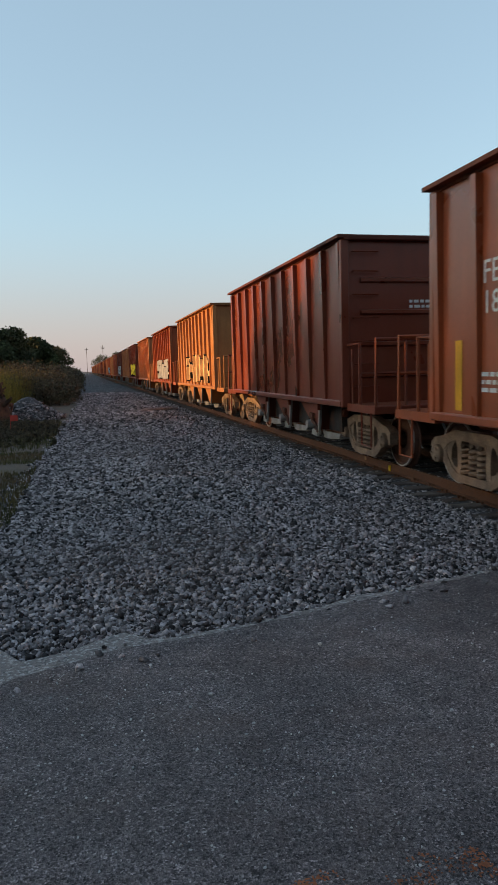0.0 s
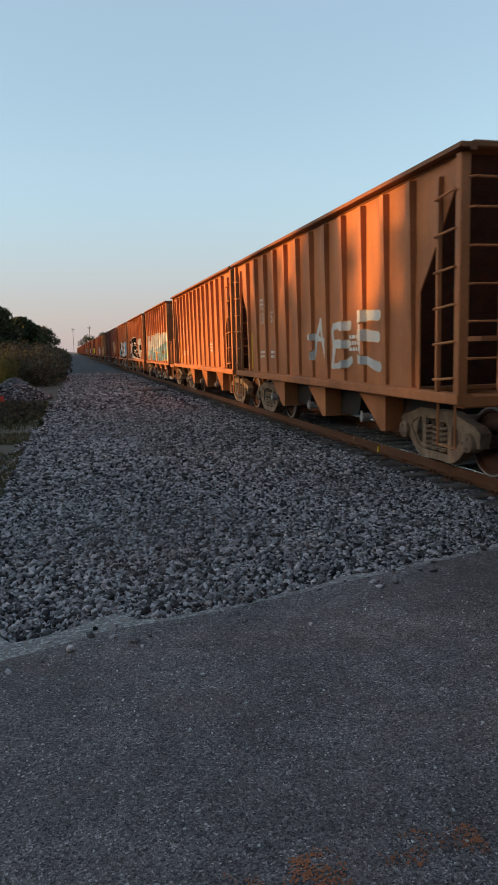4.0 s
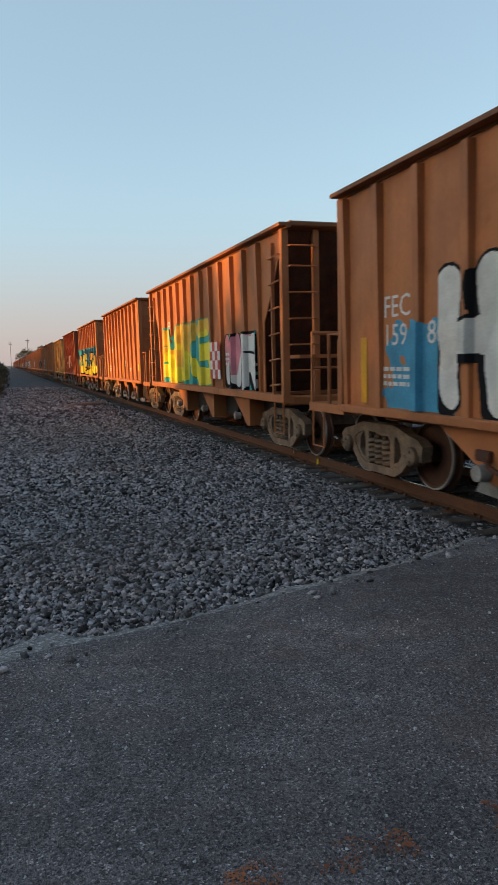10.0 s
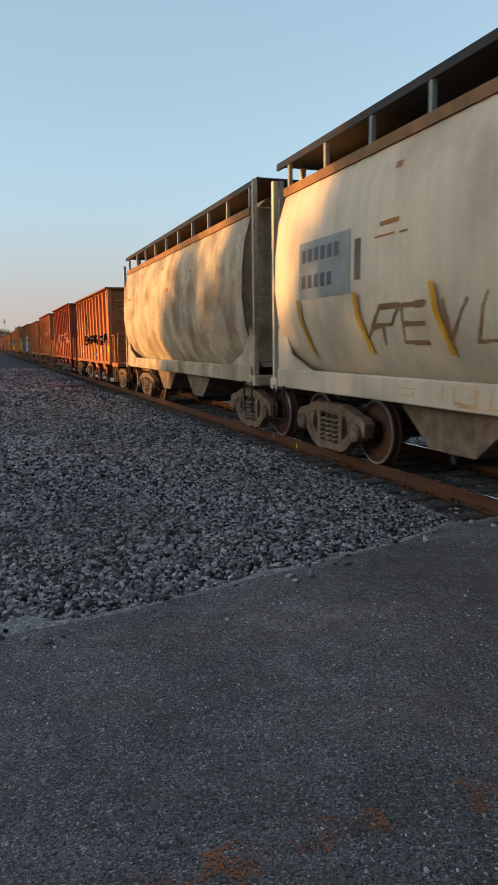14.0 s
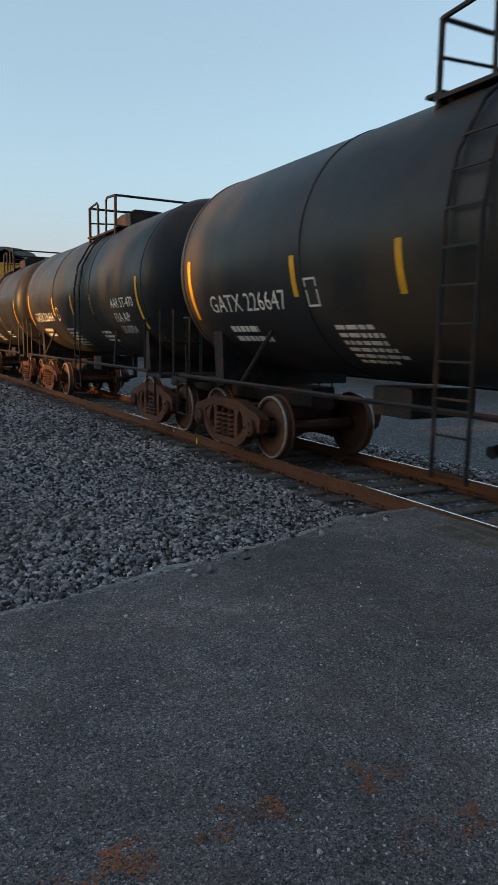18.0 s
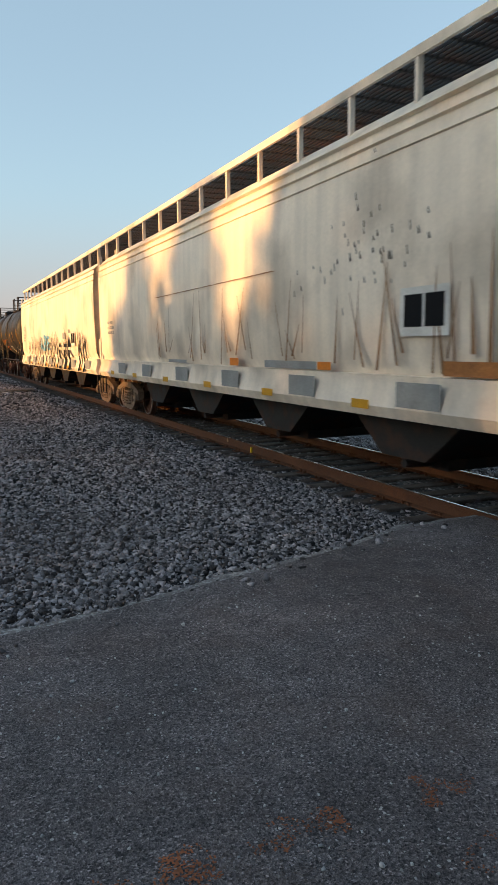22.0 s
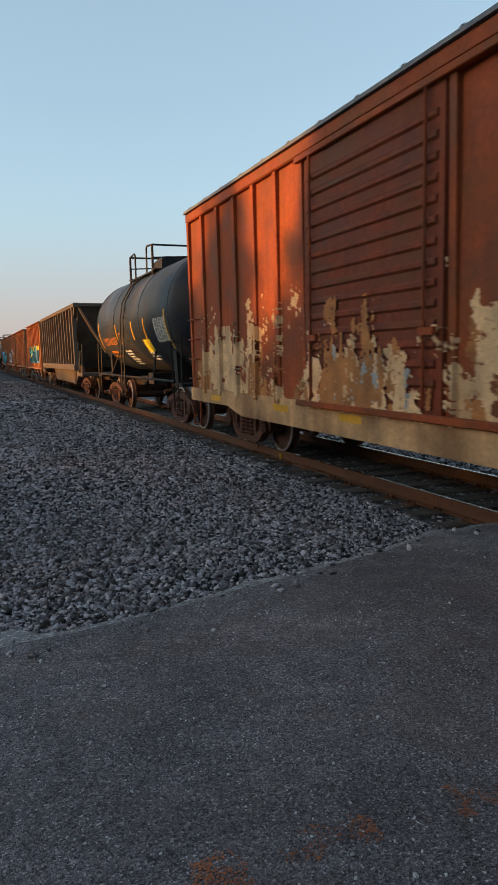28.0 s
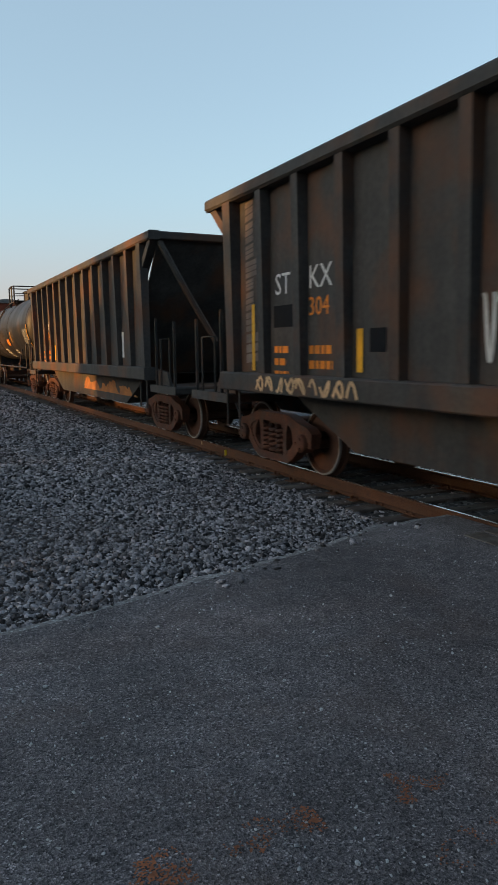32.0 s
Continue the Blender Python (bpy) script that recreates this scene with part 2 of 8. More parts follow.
GRASS_YELLOW = material("yellow_weeds", (0.19, 0.145, 0.03), 0.9, 0, 0.5, 0.3, 20, 0.3, 0.0, 0, (0.10, 0.11, 0.03), 0.7, 0.8, island=0.35)
LEAF = material("dark_leaves", (0.040, 0.048, 0.020), 0.8, 0, 0.3, 0.4, 10, 0.3, 0.0, 0, (0.10, 0.06, 0.02), 0.45, 0.25, island=0.5)
LEAF_AUTUMN = material("turning_leaves", (0.085, 0.062, 0.022), 0.8, 0, 0.3, 0.4, 10, 0.3, 0.0, 0, (0.04, 0.05, 0.02), 0.5, 0.25, island=0.5)
LEAF_BROWN = material("brown_scrub_leaves", (0.075, 0.058, 0.036), 0.9, 0, 0.5, 0.35, 10, 0.3, 0.0, 0, (0.05, 0.06, 0.03), 0.6, 0.5, island=0.45)
BARK = material("bark", (0.09, 0.065, 0.045), 0.9, 0, 4, 0.3, 40, 0.3, 0.4)

DIRT = material("brown_soil", (0.10, 0.075, 0.055), 0.95, 0, 1.2, 0.35, 25, 0.3, 0.4, 0, (0.045, 0.05, 0.02), 0.5, 0.9)
STUMP_WOOD = material("torn_wood", (0.085, 0.042, 0.026), 0.9, 0, 4, 0.75, 30, 0.3, 0.4)


def speckled(name, base, light, dark, scale, share, rough, stain):
    """Asphalt or fine gravel: a base with voronoi chips, wide stains and relief."""
    m = bpy.data.materials.new(name)
    m.use_nodes = True
    n, l = m.node_tree.nodes, m.node_tree.links
    b = n["Principled BSDF"]
    b.inputs["Roughness"].default_value = rough
    tc = n.new("ShaderNodeTexCoord")
    vo = n.new("ShaderNodeTexVoronoi")
    vo.inputs["Scale"].default_value = scale
    l.new(tc.outputs["Object"], vo.inputs["Vector"])
    sep = n.new("ShaderNodeSeparateColor")
    l.new(vo.outputs["Color"], sep.inputs[0])
    big = n.new("ShaderNodeTexNoise")
    big.inputs["Scale"].default_value, big.inputs["Detail"].default_value = 0.55, 6
    l.new(tc.outputs["Object"], big.inputs["Vector"])
    fine = n.new("ShaderNodeTexNoise")
    fine.inputs["Scale"].default_value, fine.inputs["Detail"].default_value = 90, 3
    l.new(tc.outputs["Object"], fine.inputs["Vector"])
    ramp = n.new("ShaderNodeValToRGB")
    e = ramp.color_ramp.elements
    e[0].position, e[0].color = 0.0, (*dark, 1)
    e[1].position, e[1].color = 1.0, (*light, 1)
    for p, c in ((0.25, base), (1 - share - 0.04, base), (1 - share, tuple((a + z) / 2 for a, z in zip(base, light)))):
        k = e.new(p)
        k.color = (*c, 1)
    l.new(sep.outputs[0], ramp.inputs[0])
    last = ramp.outputs[0]
    for src, lo, hi in ((big.outputs["Fac"], 1 - stain, 1 + stain), (fine.outputs["Fac"], 0.7, 1.3)):
        r = n.new("ShaderNodeMapRange")
        r.inputs[1].default_value, r.inputs[2].default_value, r.inputs[3].default_value, r.inputs[4].default_value = 0.3, 0.7, lo, hi
        l.new(src, r.inputs[0])
        x = n.new("ShaderNodeMix")
        x.data_type, x.blend_type = "RGBA", "MULTIPLY"
        x.inputs[0].default_value = 1
        l.new(last, x.inputs[6])
        l.new(r.outputs[0], x.inputs[7])
        last = x.outputs[2]
    l.new(last, b.inputs["Base Color"])
    bp = n.new("ShaderNodeBump")
    bp.inputs["Strength"].default_value, bp.inputs["Distance"].default_value = 0.5, 0.01
    l.new(vo.outputs["Distance"], bp.inputs["Height"])
    l.new(bp.outputs[0], b.inputs["Normal"])
    return m


def asphalt_material():
    """Old asphalt: fine chips of uneven grey, sparse pale ones, wide brown and dark stains."""
    m = bpy.data.materials.new("old_asphalt")
    m.use_nodes = True
    n, l = m.node_tree.nodes, m.node_tree.links
    b = n["Principled BSDF"]
    b.inputs["Roughness"].default_value = 0.9
    b.inputs["Specular IOR Level"].default_value = 0.3
    tc = n.new("ShaderNodeTexCoord")

    def chips(scale, stops):
        vo = n.new("ShaderNodeTexVoronoi")
        vo.inputs["Scale"].default_value = scale
        l.new(tc.outputs["Object"], vo.inputs["Vector"])
        sep = n.new("ShaderNodeSeparateColor")
        l.new(vo.outputs["Color"], sep.inputs[0])
        ramp = n.new("ShaderNodeValToRGB")
        e = ramp.color_ramp.elements
        e[0].position, e[0].color = 0.0, (*stops[0][1], 1)
        e[1].position, e[1].color = 1.0, (*stops[-1][1], 1)
        for p, c in stops[1:-1]:
            e.new(p).color = (*c, 1)
        l.new(sep.outputs[0], ramp.inputs[0])
        return ramp.outputs[0], vo.outputs["Distance"]

    def wide(scale, lo, hi, a=0.35, z=0.65):
        x = n.new("ShaderNodeTexNoise")
        x.inputs["Scale"].default_value, x.inputs["Detail"].default_value = scale, 5
        l.new(tc.outputs["Object"], x.inputs["Vector"])
        r = n.new("ShaderNodeMapRange")
        r.inputs[1].default_value, r.inputs[2].default_value, r.inputs[3].default_value, r.inputs[4].default_value = a, z, lo, hi
        l.new(x.outputs["Fac"], r.inputs[0])
        return r.outputs[0]

    def mixed(kind, a, c, fac):
        x = n.new("ShaderNodeMix")
        x.data_type, x.blend_type = "RGBA", kind
        if isinstance(fac, float):
            x.inputs[0].default_value = fac
        else:
            l.new(fac, x.inputs[0])
        l.new(a, x.inputs[6])
        if isinstance(c, tuple):
            x.inputs[7].default_value = (*c, 1)
        else:
            l.new(c, x.inputs[7])
        return x.outputs[2]

    g = lambda v, w=0.0: (v * (1.14 + w), v * 1.0, v * (1.0 - w))
    col, dist = chips(120, [(0.0, g(0.032, 0.02)), (0.30, g(0.092, 0.02)), (0.80, g(0.150, 0.03)), (0.95, g(0.225, 0.03)), (1.0, g(0.35, 0.03))])
    pale, _ = chips(105, [(0.0, (0, 0, 0)), (0.977, (0, 0, 0)), (0.981, (1, 1, 1)), (1.0, (1, 1, 1))])
    fine, _ = chips(330, [(0.0, (0.45, 0.45, 0.45)), (0.5, (0.95, 0.95, 0.95)), (1.0, (1.6, 1.6, 1.6))])
    col = mixed("MULTIPLY", col, fine, 1.0)
    col = mixed("MULTIPLY", col, wide(0.8, 0.78, 1.22), 1.0)
    col = mixed("MULTIPLY", col, wide(5.0, 0.85, 1.15), 1.0)
    col = mixed("MIX", col, (0.125, 0.078, 0.058), wide(1.7, 0.0, 0.30, 0.52, 0.70))
    pale = mixed("MULTIPLY", pale, wide(2.3, 0.0, 1.0, 0.50, 0.62), 1.0)
    col = mixed("MIX", col, (0.46, 0.43, 0.40), pale)
    l.new(col, b.inputs["Base Color"])
    bp = n.new("ShaderNodeBump")
    bp.inputs["Strength"].default_value, bp.inputs["Distance"].default_value = 0.7, 0.008
    l.new(dist, bp.inputs["Height"])
    l.new(bp.outputs[0], b.inputs["Normal"])
    return m


ASPHALT = asphalt_material()
GRAVEL_BED = speckled("gravel_bed", (0.040, 0.037, 0.038), (0.20, 0.19, 0.195), (0.012, 0.011, 0.012), 24, 0.2, 0.95, 0.25)
CRUMBLE = speckled("crumbled_edge", (0.21, 0.185, 0.17), (0.40, 0.39, 0.37), (0.10, 0.10, 0.10), 60, 0.25, 0.95, 0.2)


# ---------------------------------------------------------------- mesh helpers
class Shape:
    """Collects vertices and faces of one mesh."""

    def __init__(self):
        self.v, self.f, self.m = [], [], []

    def add(self, verts, faces, mat=0):
        k = len(self.v)
        self.v += [tuple(p) for p in verts]
        self.f += [tuple(i + k for i in f) for f in faces]
        self.m += [mat] * len(faces)
        return self

    def prism(self, profile, axis, lo, hi):
        """A closed outline pushed along an axis: x takes (y, z), y takes (x, z), z takes (x, y)."""
        place = {"x": lambda a, b, h: (h, a, b), "y": lambda a, b, h: (a, h, b), "z": lambda a, b, h: (a, b, h)}[axis]
        k = len(profile)
        verts = [place(a, b, lo) for a, b in profile] + [place(a, b, hi) for a, b in profile]
        faces = [(i, (i + 1) % k, k + (i + 1) % k, k + i) for i in range(k)] + [tuple(range(k - 1, -1, -1)), tuple(range(k, 2 * k))]
        return self.add(verts, faces)

    def box(self, x0, x1, y0, y1, z0, z1, c=0.0):
        """A box; c cuts the edges along its longest side."""
        d = (x1 - x0, y1 - y0, z1 - z0)
        axis = "xyz"[d.index(max(d))]
        a0, a1, b0, b1, lo, hi = {"x": (y0, y1, z0, z1, x0, x1), "y": (x0, x1, z0, z1, y0, y1), "z": (x0, x1, y0, y1, z0, z1)}[axis]
        if not c:
            return self.prism([(a0, b0), (a1, b0), (a1, b1), (a0, b1)], axis, lo, hi)
        return self.prism([(a0 + c, b0), (a1 - c, b0), (a1, b0 + c), (a1, b1 - c), (a1 - c, b1), (a0 + c, b1), (a0, b1 - c), (a0, b0 + c)], axis, lo, hi)

    def tube(self, points, r, n=6):
        """A bent round bar."""
        pts = [Vector(p) for p in points]
        rings = []
        side = None
        for i, p in enumerate(pts):
            way = (pts[min(i + 1, len(pts) - 1)] - pts[max(i - 1, 0)]).normalized()
            side = way.orthogonal().normalized() if side is None else (side - way * side.dot(way)).normalized()
            other = way.cross(side)
            rings.append([p + (side * math.cos(6.2832 * j / n) + other * math.sin(6.2832 * j / n)) * r for j in range(n)])
        verts = [p for ring in rings for p in ring]
        faces = [(i * n + j, i * n + (j + 1) % n, (i + 1) * n + (j + 1) % n, (i + 1) * n + j) for i in range(len(pts) - 1) for j in range(n)]
        faces += [tuple(range(n - 1, -1, -1)), tuple(range((len(pts) - 1) * n, len(pts) * n))]
        return self.add(verts, faces)

    def lathe(self, profile, origin, axis, n=20):
        """Turns (radius, along) pairs round an axis through origin."""
        o = Vector(origin)
        w = {"x": Vector((1, 0, 0)), "y": Vector((0, 1, 0)), "z": Vector((0, 0, 1))}[axis]
        u = w.orthogonal().normalized()
        q = w.cross(u)
        verts, faces = [], []
        for r, h in profile:
            verts += [o + w * h + (u * math.cos(6.2832 * j / n) + q * math.sin(6.2832 * j / n)) * r for j in range(n)]
        for i in range(len(profile) - 1):
            faces += [(i * n + j, i * n + (j + 1) % n, (i + 1) * n + (j + 1) % n, (i + 1) * n + j) for j in range(n)]
        if profile[0][0] > 1e-4:
            faces.append(tuple(range(n - 1, -1, -1)))
        if profile[-1][0] > 1e-4:
            faces.append(tuple(range((len(profile) - 1) * n, len(profile) * n)))
        return self.add(verts, faces)

    def mesh(self, name, *mats, smooth=True):
        me = bpy.data.meshes.new(name)
        me.from_pydata(self.v, [], self.f)
        for m in mats:
            me.materials.append(m)
        if len(mats) > 1:
            me.polygons.foreach_set("material_index", self.m)
        bm = bmesh.new()
        bm.from_mesh(me)
        if len(self.v) < 20000:
            bmesh.ops.recalc_face_normals(bm, faces=bm.faces)
        bm.to_mesh(me)
        bm.free()
        if smooth:
            me.polygons.foreach_set("use_smooth", [True] * len(me.polygons))
            me.set_sharp_from_angle(angle=radians(35))
        me.update()
        return me


def part(name, shape, mat, parent, label="", at=None):
    """One mesh object under a thing or a part. shape: a Shape or a finished mesh."""
    me = shape if isinstance(shape, bpy.types.Mesh) else shape.mesh(name, mat)
    ob = new(name, me)
    ob.parent = parent
    if at is not None:
        ob.matrix_basis = at
    if label:
        tagged(ob, label)
    return ob


def place(name, shape, mat, at=None, label="", category="", group="", kind=""):
    me = shape if isinstance(shape, bpy.types.Mesh) else shape.mesh(name, mat)
    ob = new(name, me)
    if at is not None:
        ob.matrix_basis = at
    return tagged(ob, label, category, group, kind)


def bulk(name, verts, faces, mat, smooth=False):
    """A large mesh from arrays of equal faces."""
    me = bpy.data.meshes.new(name)
    verts, faces = np.asarray(verts, np.float32), np.asarray(faces, np.int32)
    k = faces.shape[1]
    me.vertices.add(len(verts))
    me.vertices.foreach_set("co", verts.ravel())
    me.loops.add(faces.size)
    me.loops.foreach_set("vertex_index", faces.ravel())
    me.polygons.add(len(faces))
    me.polygons.foreach_set("loop_start", np.arange(0, faces.size, k, dtype=np.int32))
    me.update(calc_edges=True)
    if smooth:
        me.polygons.foreach_set("use_smooth", np.ones(len(faces), bool))
    me.materials.append(mat)
    me.validate()
    return me


# letters are made once, before the scene grows
LETTERS = {}


def letters(text, height):
    """A flat mesh of the text in the built-in font, in x and y, from the lower left corner."""
    if text not in LETTERS:
        cu = bpy.data.curves.new("lettering", "FONT")
        cu.body, cu.size, cu.resolution_u = text, 1.0, 2
        cu.extrude = 0.0
        ob = bpy.data.objects.new("lettering", cu)
        scene.collection.objects.link(ob)
        deps = bpy.context.evaluated_depsgraph_get()
        me = bpy.data.meshes.new_from_object(ob.evaluated_get(deps))
        co = np.zeros(len(me.vertices) * 3)
        me.vertices.foreach_get("co", co)
        LETTERS[text] = (co.reshape(-1, 3), [tuple(p.vertices) for p in me.polygons])
        bpy.data.objects.remove(ob)
        bpy.data.meshes.remove(me)
    co, faces = LETTERS[text]
    k = height / 0.70
    return co * k, faces


for word in ("FEC", "FEC 15", "FEC 180", "FEC 13", "FEC 153", "FEC 159", "FEC 80", "FE", "15", "84", "80", "22", "57", "10", "32", "49", "9", "5", "15 ", "ST", "KX", "304", "UTLX 600974", "UTLX 600644", "UTLX 602002", "UTLX 601257",
             "GATX 226664", "GATX 226647", "GATX 56611", "ACFX", "RB", "OX", "345", "31", "INTERNATIONAL", "AAR ST-470", "FRA AIP", "SR-8754", "BTTX", "880330", "UTLX", "GATX", "LD LMT", "LT WT", "C", "RGC", "715", "The nationwide"):
    letters(word, 0.3)

# ---------------------------------------------------------------- ground, road, track
TRACK_X, RAIL_N, RAIL_F = 5.97, 5.22, 6.72
EDGE = ((-14.0, 3.2), (-0.9, 3.75), (-0.45, 4.12), (0.1, 4.36), (0.9, 4.47), (1.6, 4.68), (2.5, 4.92), (3.3, 5.14), (4.1, 5.44), (4.95, 5.50))


def edge_y(x):
    for (a, b), (c, d) in zip(EDGE, EDGE[1:]):
        if a <= x <= c:
            return b + (d - b) * (x - a) / (c - a)
    return EDGE[-1][1] if x > 0 else EDGE[0][1]


def ground_z(x, y):
    """The gravel: level beside the road, lower beside the ties, falling away beyond the track."""
    s = min(1, max(0, (x - 2.2) / 2.4))
    f = min(1, max(0, (x - 7.5) / 5.5))
    return -0.07 - 0.13 * s * s * (3 - 2 * s) - 1.15 * f


def grid_mesh(name, xs, ys, height, mat):
    verts = [(x, y, height(x, y)) for y in ys for x in xs]
    k = len(xs)
    faces = [(j * k + i, j * k + i + 1, (j + 1) * k + i + 1, (j + 1) * k + i) for j in range(len(ys) - 1) for i in range(k - 1)]
    return bulk(name, verts, faces, mat, True)


steps = [-1500, -600, -200, -80, -40, -20, -12, -8, -5, -3, -2, -1, 0, 1, 2, 2.6, 3.2, 3.8, 4.4, 5, 7.5, 9, 11, 13, 16, 22, 40, 80, 200, 600, 1500]
reach = [-900, -200, -60, -20, -8, -2, 0, 2, 3, 4, 5, 6, 7, 8, 9, 10, 12, 14, 16, 20, 25, 30, 40, 60, 100, 200, 400, 900, 2500]
place("ground", grid_mesh("ground", steps, reach, lambda x, y: ground_z(x, y) + (0.03 * noise.noise((x * 0.7, y * 0.7, 0)) if -6 < x < 5 and 5.5 < y < 60 else -0.05 * (x < -3) - 0.03 * (y < 5.2)), GRAVEL_BED),
      None, label="grey crushed stone ground beside the railway track", category="gravel ground", kind="structure")

# asphalt road with a worn, curved edge
road = Shape()
xs = list(np.linspace(-14, 4.95, 120)) + [5.10]
top = [(x, edge_y(x) + 0.03 * noise.noise((x * 3.1, 0, 0)) + 0.02 * noise.noise((x * 9, 3, 0))) for x in xs]
outline = top + [(5.10, -30), (-14, -30)]
road.prism([(a, b) for a, b in outline], "z", -0.4, 0.0)
place("road", road.mesh("road", ASPHALT, smooth=False), ASPHALT, None, "old dark asphalt road ending at the gravel edge", "road", kind="structure")
rim = Shape()
lower = [(x, y + 0.07 + 0.10 * max(0, noise.noise((x * 2.3, 5, 0)) + 0.25) + (0.16 if x < 0.2 else 0) + (0.35 if x < -0.6 else 0)) for x, y in top[70:]]
rim.prism(top[70:] + lower[::-1], "z", -0.2, -0.012)
place("road_edge", rim.mesh("road_edge", CRUMBLE, smooth=False), CRUMBLE, None, "pale crumbled sand and grit along the asphalt edge", "road edge", kind="structure")
corner = Shape()
bank = [(-0.72, 4.2)] + [(-0.66 - 0.12 * max(0, 3.2 - q) ** 2 + 0.05 * noise.noise((q * 4, 2, 0)) + 0.025 * noise.noise((q * 17, 4, 0)), q) for q in np.arange(4.0, 2.0, -0.05).tolist()]
corner.prism([(-14, 3.4), (-1.6, 3.9), (-1.0, 4.5)] + bank + [(-1.1, 1.9), (-14, 1.0)], "z", -0.2, 0.006)
place("road_shoulder", corner.mesh("road_shoulder", CRUMBLE, smooth=False), CRUMBLE, None, "pale sandy shoulder at the corner of the asphalt", "shoulder", kind="structure")
# asphalt on the far side of the crossing
far_road = Shape()
far_road.box(6.86, 14, -30, 5.2, -1.6, -0.004)
place("road_beyond", far_road.mesh("road_beyond", ASPHALT, smooth=False), ASPHALT, None, "dark asphalt on the other side of the track", "road", kind="structure")


# rails: foot, web, head, with the polished running band proud of the head
def rail(x):
    s = Shape()
    s.prism([(-0.07, -0.172), (0.07, -0.172), (0.07, -0.16), (0.012, -0.14), (0.010, -0.045), (0.036, -0.035), (0.036, -0.003), (0.028, 0.0), (-0.028, 0.0), (-0.036, -0.003), (-0.036, -0.035), (-0.010, -0.045), (-0.012, -0.14), (-0.07, -0.16)], "y", -60, 900)
    thing = place("rail", s, RAIL_RUST, Matrix.Translation((x, 0, 0)), "rust-brown steel rail with a polished running band", "rail", "track rails", "structure")
    band = Shape()
    band.box(-0.013 + (0.008 if x < 6 else -0.008), 0.013 + (0.008 if x < 6 else -0.008), -60, 900, -0.002, 0.002)
    part("running_band", band, RAIL_TOP, thing, "polished bright steel")
    return thing


near_rail, far_rail = rail(RAIL_N), rail(RAIL_F)
paint = Shape()
paint.prism([(-0.01, -0.165), (0.03, -0.165), (0.03, -0.05), (-0.01, -0.05)], "x", -0.042, -0.016)
part("paint_mark", paint, YELLOW_BRIGHT, near_rail, "bright yellow paint mark", Matrix.Translation((0, 11.45, 0)))
part("paint_mark", paint.mesh("paint_mark_pale", CHALK), CHALK, near_rail, "faded paint mark", Matrix.Translation((0, 12.55, 0.02)) @ Matrix.Diagonal((1, 0.8, 0.6, 1)))

# ties with plates and spikes; the near ones single, the far ones joined
tie_shapes = []
for k in range(3):
    s = Shape()
    rnd = random.Random(k)
    s.box(-1.3 + rnd.uniform(-0.05, 0.05), 1.3 + rnd.uniform(-0.05, 0.05), -0.115, 0.115, -0.34, -0.175 + 0.006 * k, 0.015)
    tie_shapes.append(s.mesh("railway_tie", TIE_WOOD))
plate = Shape()
plate.box(-0.17, 0.17, -0.095, 0.095, -0.178, -0.166, 0.004)
for px, py in ((-0.09, -0.06), (-0.09, 0.06), (0.09, 0.06), (0.09, -0.06)):
    plate.box(px - 0.012, px + 0.012, py - 0.012, py + 0.012, -0.166, -0.13)
    plate.box(px - 0.02, px + 0.02, py - 0.016, py + 0.016, -0.14, -0.128)
plate_me = plate.mesh("tie_plate", RAIL_RUST)
rnd = random.Random(5)
far_ties = Shape()
for i in range(320):
    y = 5.75 + i * 0.52 + rnd.uniform(-0.03, 0.03)
    if i < 50:
        tie = place("railway_tie", tie_shapes[i % 3], TIE_WOOD, pose(TRACK_X + rnd.uniform(-0.05, 0.05), y, rnd.uniform(-0.012, 0.004), 0, 0, rnd.uniform(-1.5, 1.5)),
                    "dark weathered wooden railway tie under the rails", "railway tie", "ties of the track")
        for x in (RAIL_N, RAIL_F):
            part("tie_plate", plate_me, RAIL_RUST, tie, "rusty steel plate with spikes", Matrix.Translation((x - TRACK_X, 0, 0)))
    else:
        far_ties.box(TRACK_X - 1.3, TRACK_X + 1.3, y - 0.115, y + 0.115, -0.34, -0.175)
place("distant_ties", far_ties.mesh("distant_ties", TIE_WOOD, smooth=False), TIE_WOOD, None, "row of wooden ties along the distant track", "railway ties", kind="stuff")

# crossing planks beside and between the rails
for x0, x1, name in ((4.60, 4.84, "a"), (4.87, 5.12, "b"), (5.34, 5.60, "c"), (5.63, 5.95, "d"), (5.98, 6.28, "e"), (6.31, 6.60, "f")):
    s = Shape()
    s.box(x0, x1, -4.0, 4.86 + 0.05 * math.sin(x0 * 9), -0.17, 0.012 + 0.004 * math.sin(x0 * 5), 0.02)
    place("crossing_plank", s, PLANK_WOOD, None, "worn grey timber plank of the level crossing", "plank", "planks of the level crossing")

# ---------------------------------------------------------------- trucks under the cars
class Kit:
    """Meshes shared by all the cars."""


